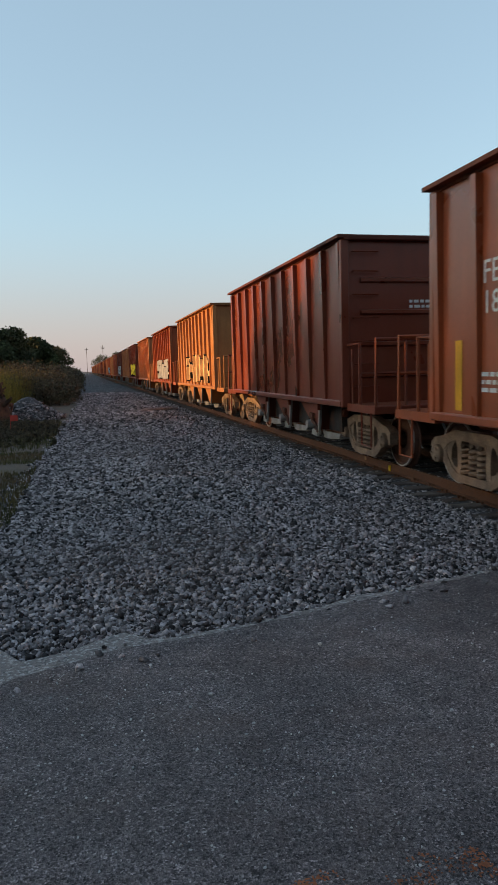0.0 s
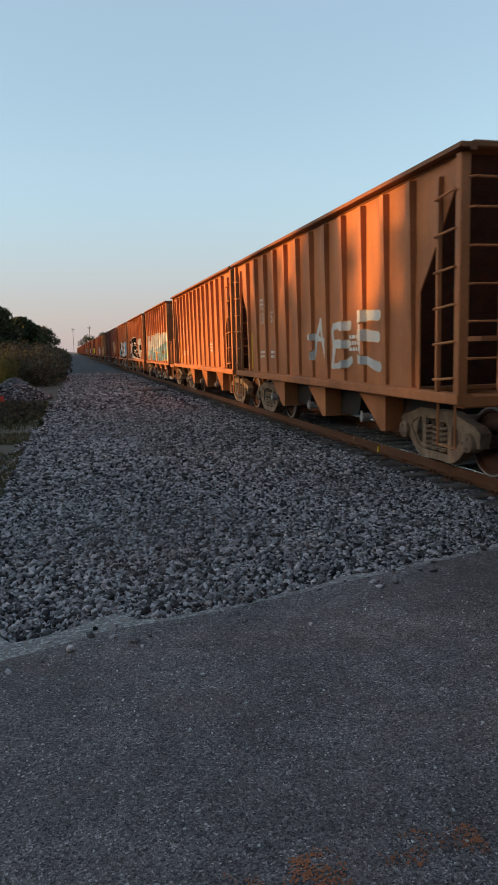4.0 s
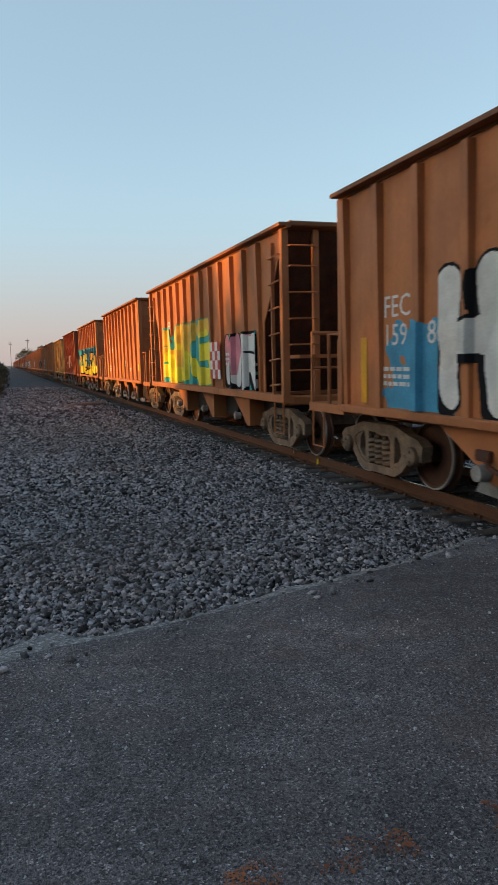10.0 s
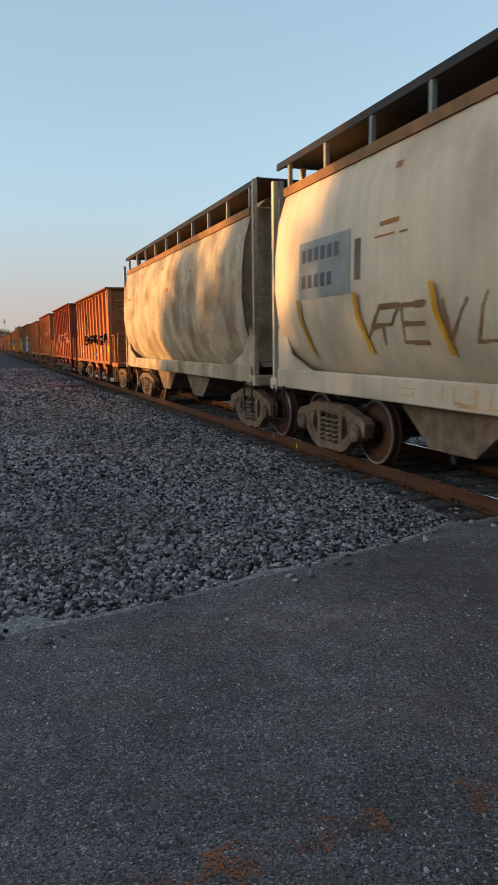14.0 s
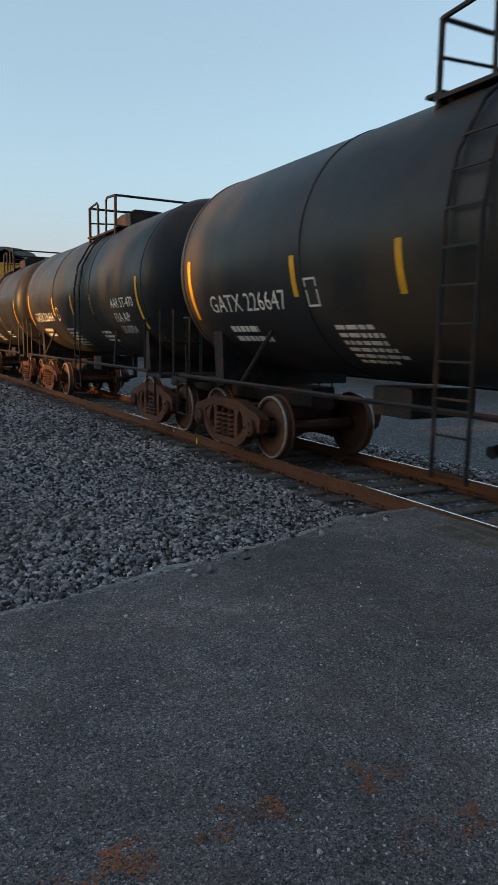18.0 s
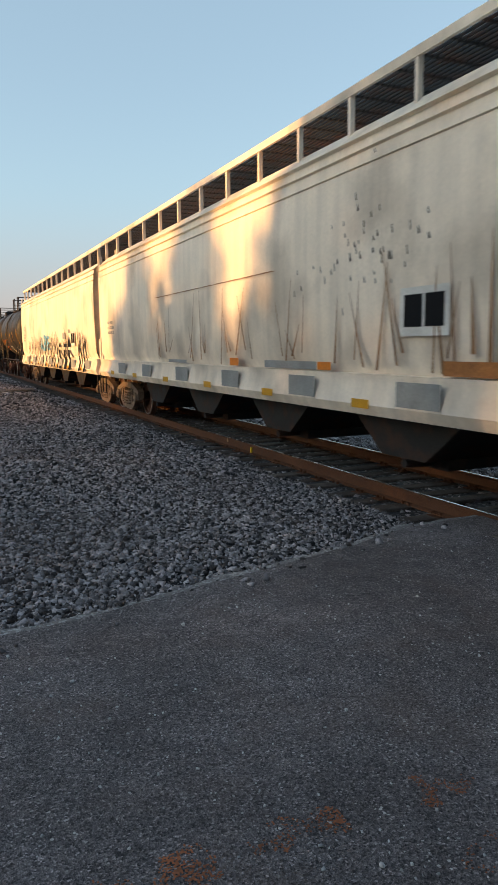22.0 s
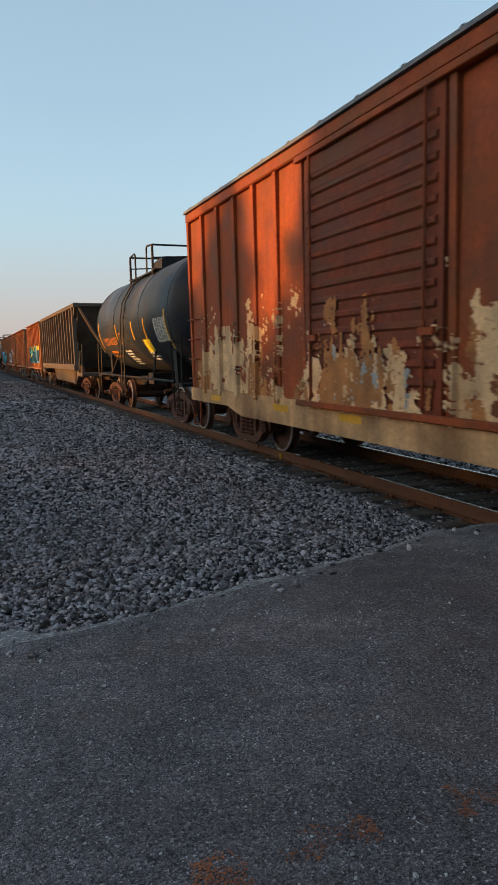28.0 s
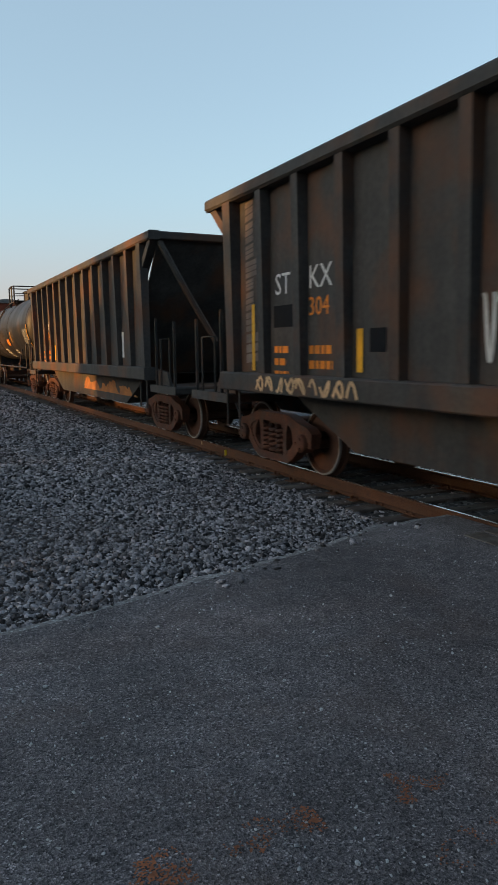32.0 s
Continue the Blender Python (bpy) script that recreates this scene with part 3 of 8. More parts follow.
def truck_meshes():
    s = Shape()
    s.box(-1.02, 1.02, -0.20, 0.20, 0.44, 0.72, 0.03)
    s.lathe([(0.22, 0.0), (0.22, 0.12), (0.15, 0.12)], (0, 0, 0.70), "z", 14)
    s.box(-0.55, 0.55, -0.62, -0.54, 0.30, 0.40, 0.01)
    s.box(-0.55, 0.55, 0.54, 0.62, 0.30, 0.40, 0.01)
    Kit.bolster = s.mesh("truck", TRUCK)
    Kit.bolster_rust = s.mesh("truck", TRUCK_RUST)
    s = Shape()
    top = [(-1.12, 0.60), (-1.0, 0.68), (-0.78, 0.72), (-0.45, 0.82), (0.45, 0.82), (0.78, 0.72), (1.0, 0.68), (1.12, 0.60), (1.10, 0.48), (0.80, 0.50), (0.64, 0.62), (0.42, 0.69), (-0.42, 0.69), (-0.64, 0.62), (-0.80, 0.50), (-1.10, 0.48)]
    low = [(-0.90, 0.52), (-0.78, 0.36), (-0.60, 0.20), (-0.42, 0.12), (0.42, 0.12), (0.60, 0.20), (0.78, 0.36), (0.90, 0.52), (0.74, 0.56), (0.65, 0.42), (0.52, 0.29), (0.40, 0.23), (-0.40, 0.23), (-0.52, 0.29), (-0.65, 0.42), (-0.74, 0.56)]
    s.prism(top, "x", -0.09, 0.07)
    s.prism(low, "x", -0.085, 0.065)
    for sy in (-1, 1):
        s.prism([(sy * 0.30, 0.2), (sy * 0.43, 0.2), (sy * 0.40, 0.33), (sy * 0.40, 0.56), (sy * 0.46, 0.72), (sy * 0.30, 0.72)], "x", -0.075, 0.055)
        s.prism([(sy * 0.40, 0.22), (sy * 0.56, 0.27), (sy * 0.66, 0.40), (sy * 0.58, 0.42), (sy * 0.50, 0.33), (sy * 0.40, 0.30)], "x", -0.07, 0.05)
        s.prism([(sy * 0.58, 0.42), (sy * 0.70, 0.42), (sy * 0.80, 0.60), (sy * 0.56, 0.70), (sy * 0.44, 0.70), (sy * 0.55, 0.58)], "x", -0.07, 0.05)
    for y in (-0.889, 0.889):
        s.prism([(y - 0.2, 0.60), (y - 0.2, 0.40), (y - 0.12, 0.40), (y - 0.1, 0.54), (y + 0.1, 0.54), (y + 0.12, 0.40), (y + 0.2, 0.40), (y + 0.2, 0.60)], "x", -0.08, 0.06)
    Kit.sideframe = s.mesh("sideframe", TRUCK)
    Kit.sideframe_rust = s.mesh("sideframe", TRUCK_RUST)
    s = Shape()
    s.tube([(0.085 * math.cos(a), 0.085 * math.sin(a), 0.24 + 0.40 * a / 34.5) for a in np.linspace(0, 34.5, 56)], 0.030, 5)
    Kit.spring = s.mesh("spring", TRUCK)
    Kit.spring_rust = s.mesh("spring", TRUCK_RUST)
    s = Shape()
    s.lathe([(0.13, -0.10), (0.135, 0.0), (0.125, 0.08), (0.10, 0.10), (0.06, 0.105)], (0, 0, 0), "x", 14)
    for k in range(3):
        a = 2.0944 * k
        s.lathe([(0.022, 0.0), (0.022, 0.12)], (0, 0.075 * math.cos(a), 0.075 * math.sin(a)), "x", 6)
    Kit.bearing = s.mesh("bearing", TRUCK)
    Kit.bearing_rust = s.mesh("bearing", TRUCK_RUST)
    s = Shape()
    s.lathe([(0.10, -0.09), (0.13, -0.09), (0.15, 0.02), (0.30, 0.045), (0.385, 0.02), (0.40, 0.055), (0.452, 0.055), (0.457, 0.045), (0.462, -0.05), (0.487, -0.06), (0.487, -0.085), (0.40, -0.085), (0.38, -0.03), (0.30, -0.005), (0.15, -0.03), (0.10, -0.09)], (0, 0, 0), "x", 32)
    k = len(s.f)
    s.lathe([(0.432, 0.0565), (0.432, 0.060), (0.452, 0.060), (0.4585, 0.052), (0.459, 0.030), (0.432, 0.0565)], (0, 0, 0), "x", 32)
    s.f, s.m = s.f[:-2], s.m[:-2]
    for i in range(k, len(s.f)):
        s.m[i] = 1
    Kit.wheel = s.mesh("wheel", WHEEL, RIM)
    s = Shape()
    s.lathe([(0.075, -1.15), (0.09, -0.7), (0.08, 0.0), (0.09, 0.7), (0.075, 1.15)], (0, 0, 0), "x", 10)
    Kit.axle = s.mesh("axle", WHEEL)


truck_meshes()


def truck(parent, y, rusty=False):
    t = part("truck", Kit.bolster_rust if rusty else Kit.bolster, TRUCK, parent, "cast steel truck with coil springs", Matrix.Translation((0, y, 0)))
    for sx in (-1, 1):
        m = Matrix.Translation((sx * 1.0, 0, 0)) @ Matrix.Diagonal((-sx, 1, 1, 1))
        part("sideframe", Kit.sideframe_rust if rusty else Kit.sideframe, TRUCK, t, "", m)
        for y in (-0.19, 0.0, 0.19):
            if sx < 0:
                part("spring", Kit.spring_rust if rusty else Kit.spring, TRUCK, t, "", Matrix.Translation((-1.02, y * 1.08, 0)))
        for sy in (-0.889, 0.889):
            part("bearing", Kit.bearing_rust if rusty else Kit.bearing, TRUCK, t, "", Matrix.Translation((sx * 1.06, sy, 0.457)) @ Matrix.Diagonal((sx, 1, 1, 1)))
            m = Matrix.Translation((sx * 0.73, sy, 0.457)) @ Matrix.Diagonal((sx, 1, 1, 1))
            part("wheel", Kit.wheel, WHEEL, t, "", m)
    for sy in (-0.889, 0.889):
        part("axle", Kit.axle, WHEEL, t, "", Matrix.Translation((0, sy, 0.457)))
    return t


def joined_truck(parent, y):
    """The same truck in one mesh, for cars that stay far off."""
    s = Shape()
    s.box(-1.02, 1.02, -0.20, 0.20, 0.44, 0.72, 0.03)
    for sx in (-1, 1):
        for me in (Kit.sideframe,):
            s.add([(sx * 1.0 + v.co.x, v.co.y, v.co.z) for v in me.vertices], [tuple(p.vertices) for p in me.polygons])
        for sy in (-0.889, 0.889):
            s.lathe([(0.40, -0.06), (0.457, -0.06), (0.457, 0.06), (0.40, 0.05), (0.15, 0.05)], (sx * 0.73, sy, 0.457), "x", 18)
    return part("truck", s, TRUCK, parent, "", Matrix.Translation((0, y, 0)))


def coupler_shape(y, sy):
    s = Shape()
    s.box(-0.09, 0.09, min(y, y + sy * 0.5), max(y, y + sy * 0.5), 0.78, 0.94, 0.02)
    s.prism([(-0.16, 0.0), (0.16, 0.0), (0.16, sy * 0.14), (0.05, sy * 0.22), (-0.13, sy * 0.18)], "z", 0.72, 1.0)
    for i in range(len(s.v) - 10, len(s.v)):
        x, b, z = s.v[i]
        s.v[i] = (x, b + y + sy * 0.45, z)
    return s


def underframe(root, half, truck_y, mat, rusty=False, sill=True, joined=False):
    """Centre sill, couplers, air hoses and trucks."""
    if sill:
        s = Shape()
        s.box(-0.19, 0.19, -half, half, 0.72, 1.02, 0.02)
        part("centre_sill", s, mat, root)
    for sy in (-1, 1):
        part("coupler", coupler_shape(sy * half, sy), TRUCK_RUST, root, "rusty steel coupler")
        if joined:
            joined_truck(root, sy * truck_y)
            continue
        h = Shape()
        h.tube([(-0.35, sy * half, 0.8), (-0.36, sy * (half + 0.2), 0.6), (-0.3, sy * (half + 0.42), 0.45), (-0.2, sy * (half + 0.5), 0.5)], 0.022, 6)
        part("air_hose", h, DARK, root, "black rubber air hose")
        truck(root, sy * truck_y, rusty)


def stirrup(root, x, y, w, mat, z=1.0):
    s = Shape()
    s.tube([(x, y - w / 2, z), (x, y - w / 2, z - 0.55), (x, y + w / 2, z - 0.55), (x, y + w / 2, z)], 0.018, 5)
    part("step", s, mat, root)


def start(name, label, category):
    root = new(name)
    root.empty_display_size = 0.3
    return tagged(root, label, category, "cars of the freight train")


# ---------------------------------------------------------------- flat-ended open hopper
FLAT_HALF, FLAT_PITCH = 4.57, 12.40


def rib_mesh(z0, z1, d=0.10, w=0.10):
    s = Shape()
    s.prism([(-w * 0.66, 0), (-w * 0.60, d), (w * 0.60, d), (w * 0.66, 0)], "z", z0, z1 - 0.03)
    for i, (a, b, z) in enumerate(s.v):
        s.v[i] = (b - (0.05 if z < z0 + 0.01 and b > 0 else 0), a, z)
    return s


def flat_hopper(name="open_hopper_car", joined=False, drop=0.0):
    root = start(name, "rust-red open-top steel hopper car with ribbed sides", "hopper car")
    H = FLAT_HALF
    ribs = [-H + 0.07 + i * (2 * H - 0.14) / 10 for i in range(11)]
    rib_me = rib_mesh(1.10, 3.87 - drop).mesh("rib", PAINT)
    for sx in (-1, 1):
        s = Shape()
        s.box(1.485 if sx > 0 else -1.505, 1.505 if sx > 0 else -1.485, -H, H, 1.10, 3.88 - drop)
        part("side_sheet", s, PAINT, root)
        if not joined or sx < 0:
            for y in ribs:
                part("rib", rib_me, PAINT, root, "", Matrix.Translation((sx * 1.503, y, 0)) @ Matrix.Diagonal((sx, 1, 1, 1)))
        s = Shape()
        s.prism([(sx * 1.45, 3.87 - drop), (sx * 1.53, 3.87 - drop), (sx * 1.54, 3.90 - drop), (sx * 1.66, 3.90 - drop), (sx * 1.665, 3.945 - drop), (sx * 1.65, 3.957 - drop), (sx * 1.45, 3.957 - drop)], "y", -H - 0.14, H + 0.14)
        part("top_chord", s, PAINT, root, "dark top rail")
        s = Shape()
        s.box(min(sx * 1.40, sx * 1.60), max(sx * 1.40, sx * 1.60), -H - 0.02, H + 0.02, 1.00, 1.105, 0.015)
        part("side_sill", s, PAINT, root)
    for sy in (-1, 1):
        s = Shape()
        s.box(-1.49, 1.49, min(sy * (H - 0.03), sy * H), max(sy * (H - 0.03), sy * H), 1.02, 3.9 - drop)
        part("end_sheet", s, PAINT, root)
        for z in () if joined else (1.55, 2.10, 2.65, 3.20):
            s = Shape()
            s.prism([(sy * H, z - 0.05), (sy * (H + 0.06), z - 0.025), (sy * (H + 0.06), z + 0.025), (sy * H, z + 0.05)], "x", -1.2, 1.2)
            part("end_rib", s, PAINT, root)
        s = Shape()
        s.box(-1.45, 1.45, min(sy * (H - 0.06), sy * (H + 0.10)), max(sy * (H - 0.06), sy * (H + 0.10)), 3.87 - drop, 3.965 - drop, 0.02)
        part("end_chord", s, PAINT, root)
        for sx in (-1, 1):
            s = Shape()
            s.box(min(sx * 1.44, sx * 1.585), max(sx * 1.44, sx * 1.585), min(sy * (H - 0.02), sy * (H + 0.09)), max(sy * (H - 0.02), sy * (H + 0.09)), 1.0, 3.87 - drop, 0.012)
            part("corner_post", s, PAINT, root)
        s = Shape()
        s.box(-1.50, 1.50, min(sy * (H + 0.09), sy * (H + 1.30)), max(sy * (H + 0.09), sy * (H + 1.30)), 0.94, 1.07, 0.015)
        part("platform", s, PAINT, root, "steel end platform")
        e = sy * (H + 1.26)
        s = Shape()
        s.tube([(-1.46, e, 1.07), (-1.46, e, 2.13), (1.46, e, 2.13), (1.46, e, 1.07)], 0.032, 6)
        s.tube([(-1.46, e, 1.6), (1.46, e, 1.6)], 0.022, 5)
        for x in (-0.95, -0.45, 0.45, 0.95):
            s.tube([(x, e, 1.07), (x, e, 2.13)], 0.026, 5)
        part("railing", s, PAINT, root, "welded bar railing")
        for sx in (-1, 1):
            s = Shape()
            q = sy * (H + 0.62)
            s.tube([(sx * 1.47, sy * (H + 0.08), 2.07), (sx * 1.47, q, 2.09), (sx * 1.47, q, 1.05)], 0.028, 6)
            s.tube([(sx * 1.47, sy * (H + 0.30), 2.0), (sx * 1.47, sy * (H + 0.30), 1.05)], 0.02, 5)
            part("handrail", s, PAINT, root)
            if not joined:
                stirrup(root, sx * 1.50, sy * (H + 0.95), 0.4, PAINT, 0.96)
                for z in (1.35, 1.75, 2.15, 2.55, 2.95, 3.35, 3.68 - drop):
                    s = Shape()
                    s.tube([(sx * 1.35, sy * (H + 0.02), z), (sx * 1.35, sy * (H + 0.10), z), (sx * 0.9, sy * (H + 0.10), z), (sx * 0.9, sy * (H + 0.02), z)], 0.014, 4)
                    part("grab_iron", s, PAINT, root) if sx < 0 and sy < 0 else None
    for yc in (-2.55, -0.50, 1.55):
        s = Shape()
        s.prism([(yc + 1.0, 1.01), (yc - 0.34, 1.01), (yc - 0.17, 0.44), (yc - 0.02, 0.42), (yc + 0.25, 0.60)], "x", -1.40, 1.40)
        part("hopper", s, PAINT, root)
        s = Shape()
        s.prism([(yc - 0.34, 1.0), (yc - 0.42, 1.0), (yc - 0.29, 0.36), (yc - 0.22, 0.38)], "x", -1.42, -1.37)
        part("door_strut", s, DOOR_GREY, root, "worn grey steel strut")
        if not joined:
            # black block added between the hoppers in place of the shaded void
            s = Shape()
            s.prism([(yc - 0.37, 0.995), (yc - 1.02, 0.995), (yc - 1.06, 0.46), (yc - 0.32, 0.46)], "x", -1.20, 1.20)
            part("inner_chute", s, DARK, root, "black block standing in for the shaded gap")
        s = Shape()
        s.prism([(yc - 0.20, 0.45), (yc - 0.30, 0.29), (yc - 1.16, 0.345), (yc - 1.22, 0.44), (yc - 1.05, 0.435), (yc - 0.34, 0.425)], "x", -1.30, -1.26)
        s.prism([(yc - 0.30, 0.30), (yc - 0.30, 0.27), (yc - 1.16, 0.33), (yc - 1.16, 0.36)], "x", -1.26, 1.30)
        part("discharge_door", s, DOOR_GREY, root, "worn grey steel discharge door")
        if joined:
            continue
        s = Shape()
        s.prism([(yc + 0.20, 0.46), (yc + 0.28, 0.32), (yc - 0.08, 0.30), (yc - 0.06, 0.46)], "x", -1.38, -1.33)
        part("door_lip", s, DOOR_GREY, root)
        s = Shape()
        s.prism([(yc - 1.05, 0.90), (yc - 1.15, 0.90), (yc - 0.85, 0.48), (yc - 0.75, 0.48)], "x", -1.18, -1.08)
        part("inner_brace", s, PAINT, root)
        s = Shape()
        s.lathe([(0.04, -0.12), (0.085, -0.11), (0.095, 0.02), (0.06, 0.05)], (-1.44, yc + 0.06, 0.55), "x", 12)
        part("air_cylinder", s, DOOR_GREY, root, "pale worn air cylinder")
        s = Shape()
        s.tube([(-1.44, yc + 0.08, 0.72), (-1.46, yc - 0.02, 0.62), (-1.44, yc - 0.18, 0.56), (-1.42, yc - 0.27, 0.40)], 0.03, 5)
        s.box(-1.46, -1.40, yc - 0.02, yc + 0.20, 0.66, 0.78, 0.02)
        part("door_lever", s, TRUCK_RUST, root, "rusty door lever")
    for yc in () if joined else (-2.98, -0.93, 1.12):
        s = Shape()
        s.box(-1.50, -1.44, yc - 0.06, yc + 0.06, 0.86, 1.02)
        part("bracket", s, PAINT, root)
    s = Shape()
    s.box(-1.47, 1.47, -H + 0.04, H - 0.04, 1.03, 1.09)
    part("hopper_floor", s, PAINT, root)
    underframe(root, H + 1.33, 4.42, PAINT, joined=joined)
    return root


# ---------------------------------------------------------------- open hopper with slope ends and ladders
SLOPE_HALF, SLOPE_PITCH = 5.72, 12.0


def slope_hopper(name="open_hopper_car", dark=False):
    root = start(name, "brown open-top hopper car with slope ends and ladders", "hopper car")
    H = SLOPE_HALF
    rib_me = rib_mesh(1.16, 3.86).mesh("rib", PAINT)
    for sx in (-1, 1):
        s = Shape()
        s.prism([(-H + 0.02, 3.88), (-4.78, 2.62), (-4.60, 2.40), (-4.60, 1.12), (4.60, 1.12), (4.60, 2.40), (4.78, 2.62), (H - 0.02, 3.88)], "x", min(sx * 1.485, sx * 1.505), max(sx * 1.485, sx * 1.505))
        part("side_sheet", s, PAINT, root)
        for i in range(12):
            part("rib", rib_me, PAINT, root, "", Matrix.Translation((sx * 1.503, -4.42 + i * 8.84 / 11, 0)) @ Matrix.Diagonal((sx, 1, 1, 1)))
        s = Shape()
        s.prism([(sx * 1.45, 3.87), (sx * 1.53, 3.87), (sx * 1.54, 3.90), (sx * 1.66, 3.90), (sx * 1.665, 3.945), (sx * 1.65, 3.957), (sx * 1.45, 3.957)], "y", -H - 0.1, H + 0.1)
        part("top_chord", s, PAINT, root, "dark top rail")
        s = Shape()
        s.box(min(sx * 1.40, sx * 1.60), max(sx * 1.40, sx * 1.60), -H, H, 1.00, 1.135, 0.015)
        part("side_sill", s, PAINT, root)
        for sy in (-1, 1):
            s = Shape()
            s.box(min(sx * 1.46, sx * 1.59), max(sx * 1.46, sx * 1.59), min(sy * (H - 0.12), sy * H), max(sy * (H - 0.12), sy * H), 1.0, 3.87, 0.012)
            part("corner_post", s, PAINT, root)
            for z in (1.32, 1.75, 2.18, 2.61, 3.04, 3.47) if sx < 0 else ():
                s = Shape()
                s.tube([(sx * 1.52, sy * (H - 0.06), z), (sx * 1.63, sy * (H - 0.08), z), (sx * 1.63, sy * (H - 0.52), z - 0.03), (sx * 1.56, sy * (H - 0.54), z - 0.03)], 0.016, 5)
                part("ladder_rung", s, PAINT, root)
            s = Shape()
            s.box(min(sx * 1.52, sx * 1.575), max(sx * 1.52, sx * 1.575), min(sy * (H - 0.58), sy * (H - 0.53)), max(sy * (H - 0.58), sy * (H - 0.53)), 1.1, 3.72)
            part("ladder_rail", s, PAINT, root)
            stirrup(root, sx * 1.55, sy * (H - 0.33), 0.42, PAINT, 1.02)
    for sy in (-1, 1):
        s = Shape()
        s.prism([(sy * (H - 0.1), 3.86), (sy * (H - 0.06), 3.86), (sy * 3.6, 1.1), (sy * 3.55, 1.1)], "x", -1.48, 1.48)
        # the dark rust colour stands in for the shade under the slope sheet
        part("slope_sheet", s, TRUCK_RUST, root, "slope sheet coloured dark for the shade under it")
        s = Shape()
        s.box(-1.46, 1.46, min(sy * (H - 0.65), sy * (H + 0.08)), max(sy * (H - 0.65), sy * (H + 0.08)), 3.90, 3.99, 0.02)
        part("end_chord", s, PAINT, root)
        s = Shape()
        s.box(-1.50, 1.50, min(sy * (H - 0.25), sy * H), max(sy * (H - 0.25), sy * H), 0.96, 1.12, 0.02)
        part("end_sill", s, PAINT, root)
        for z in (1.55, 1.98, 2.41, 2.84, 3.27, 3.6):
            s = Shape()
            s.tube([(-1.5, sy * (H - 0.04), z), (-1.45, sy * (H + 0.05), z), (-0.98, sy * (H + 0.05), z), (-0.94, sy * (H - 0.04), z)], 0.015, 5)
            part("ladder_rung", s, PAINT, root)
        for x in (-0.95, 0.0, 0.95):
            s = Shape()
            s.box(x - 0.05, x + 0.05, min(sy * (H - 0.12), sy * (H - 0.03)), max(sy * (H - 0.12), sy * (H - 0.03)), 1.1, 3.88)
            part("end_post", s, PAINT, root)
    s = Shape()
    s.lathe([(0.05, -0.5), (0.2, -0.45), (0.2, 0.45), (0.05, 0.5)], (0.35, -H + 0.75, 1.55), "x", 14)
    part("air_reservoir", s, PAINT, root)
    s = Shape()
    s.lathe([(0.24, -0.012), (0.27, 0.0), (0.24, 0.012)], (-0.2, -H - 0.10, 3.3), "y", 18)
    for k in range(4):
        a = 1.5708 * k
        s.tube([(-0.2, -H - 0.10, 3.3), (-0.2 + 0.25 * math.cos(a), -H - 0.10, 3.3 + 0.25 * math.sin(a))], 0.012, 4)
    s.tube([(-0.2, -H - 0.10, 3.3), (-0.2, -H + 0.05, 3.3)], 0.03, 6)
    part("brake_wheel", s, PAINT, root)
    s = Shape()
    s.box(-1.3, 0.2, -H - 0.02, -H + 0.5, 1.75, 1.81)
    part("brake_step", s, PAINT, root)
    for yc in (-2.75, -0.12, 2.5):
        s = Shape()
        s.prism([(yc + 0.62, 1.02), (yc - 0.50, 1.02), (yc - 0.50, 0.42), (yc - 0.34, 0.40), (yc + 0.02, 0.64)], "x", -1.36, 1.36)
        part("hopper", s, PAINT, root)
        # a black block fills the gap beside the funnel, standing in for shade
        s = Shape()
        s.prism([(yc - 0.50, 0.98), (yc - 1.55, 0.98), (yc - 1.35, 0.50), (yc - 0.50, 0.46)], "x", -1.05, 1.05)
        part("hopper_chute", s, DARK, root, "black block standing in for the shaded gap")
        s = Shape()
        s.lathe([(0.03, -0.10), (0.07, -0.09), (0.07, 0.04), (0.03, 0.06)], (-1.40, yc + 0.12, 0.58), "x", 10)
        s.tube([(-1.40, yc + 0.14, 0.58), (-1.40, yc + 0.30, 0.50), (-1.38, yc + 0.36, 0.66)], 0.025, 5)
        part("gate_latch", s, DOOR_GREY, root, "worn grey gate latch")
    s = Shape()
    s.box(-1.47, 1.47, -3.6, 3.6, 1.03, 1.09)
    part("hopper_floor", s, PAINT, root)
    underframe(root, H + 0.08, 4.30, PAINT)
    return root


# ---------------------------------------------------------------- black open hopper with overhanging end beams
BLACK_HALF = 6.90


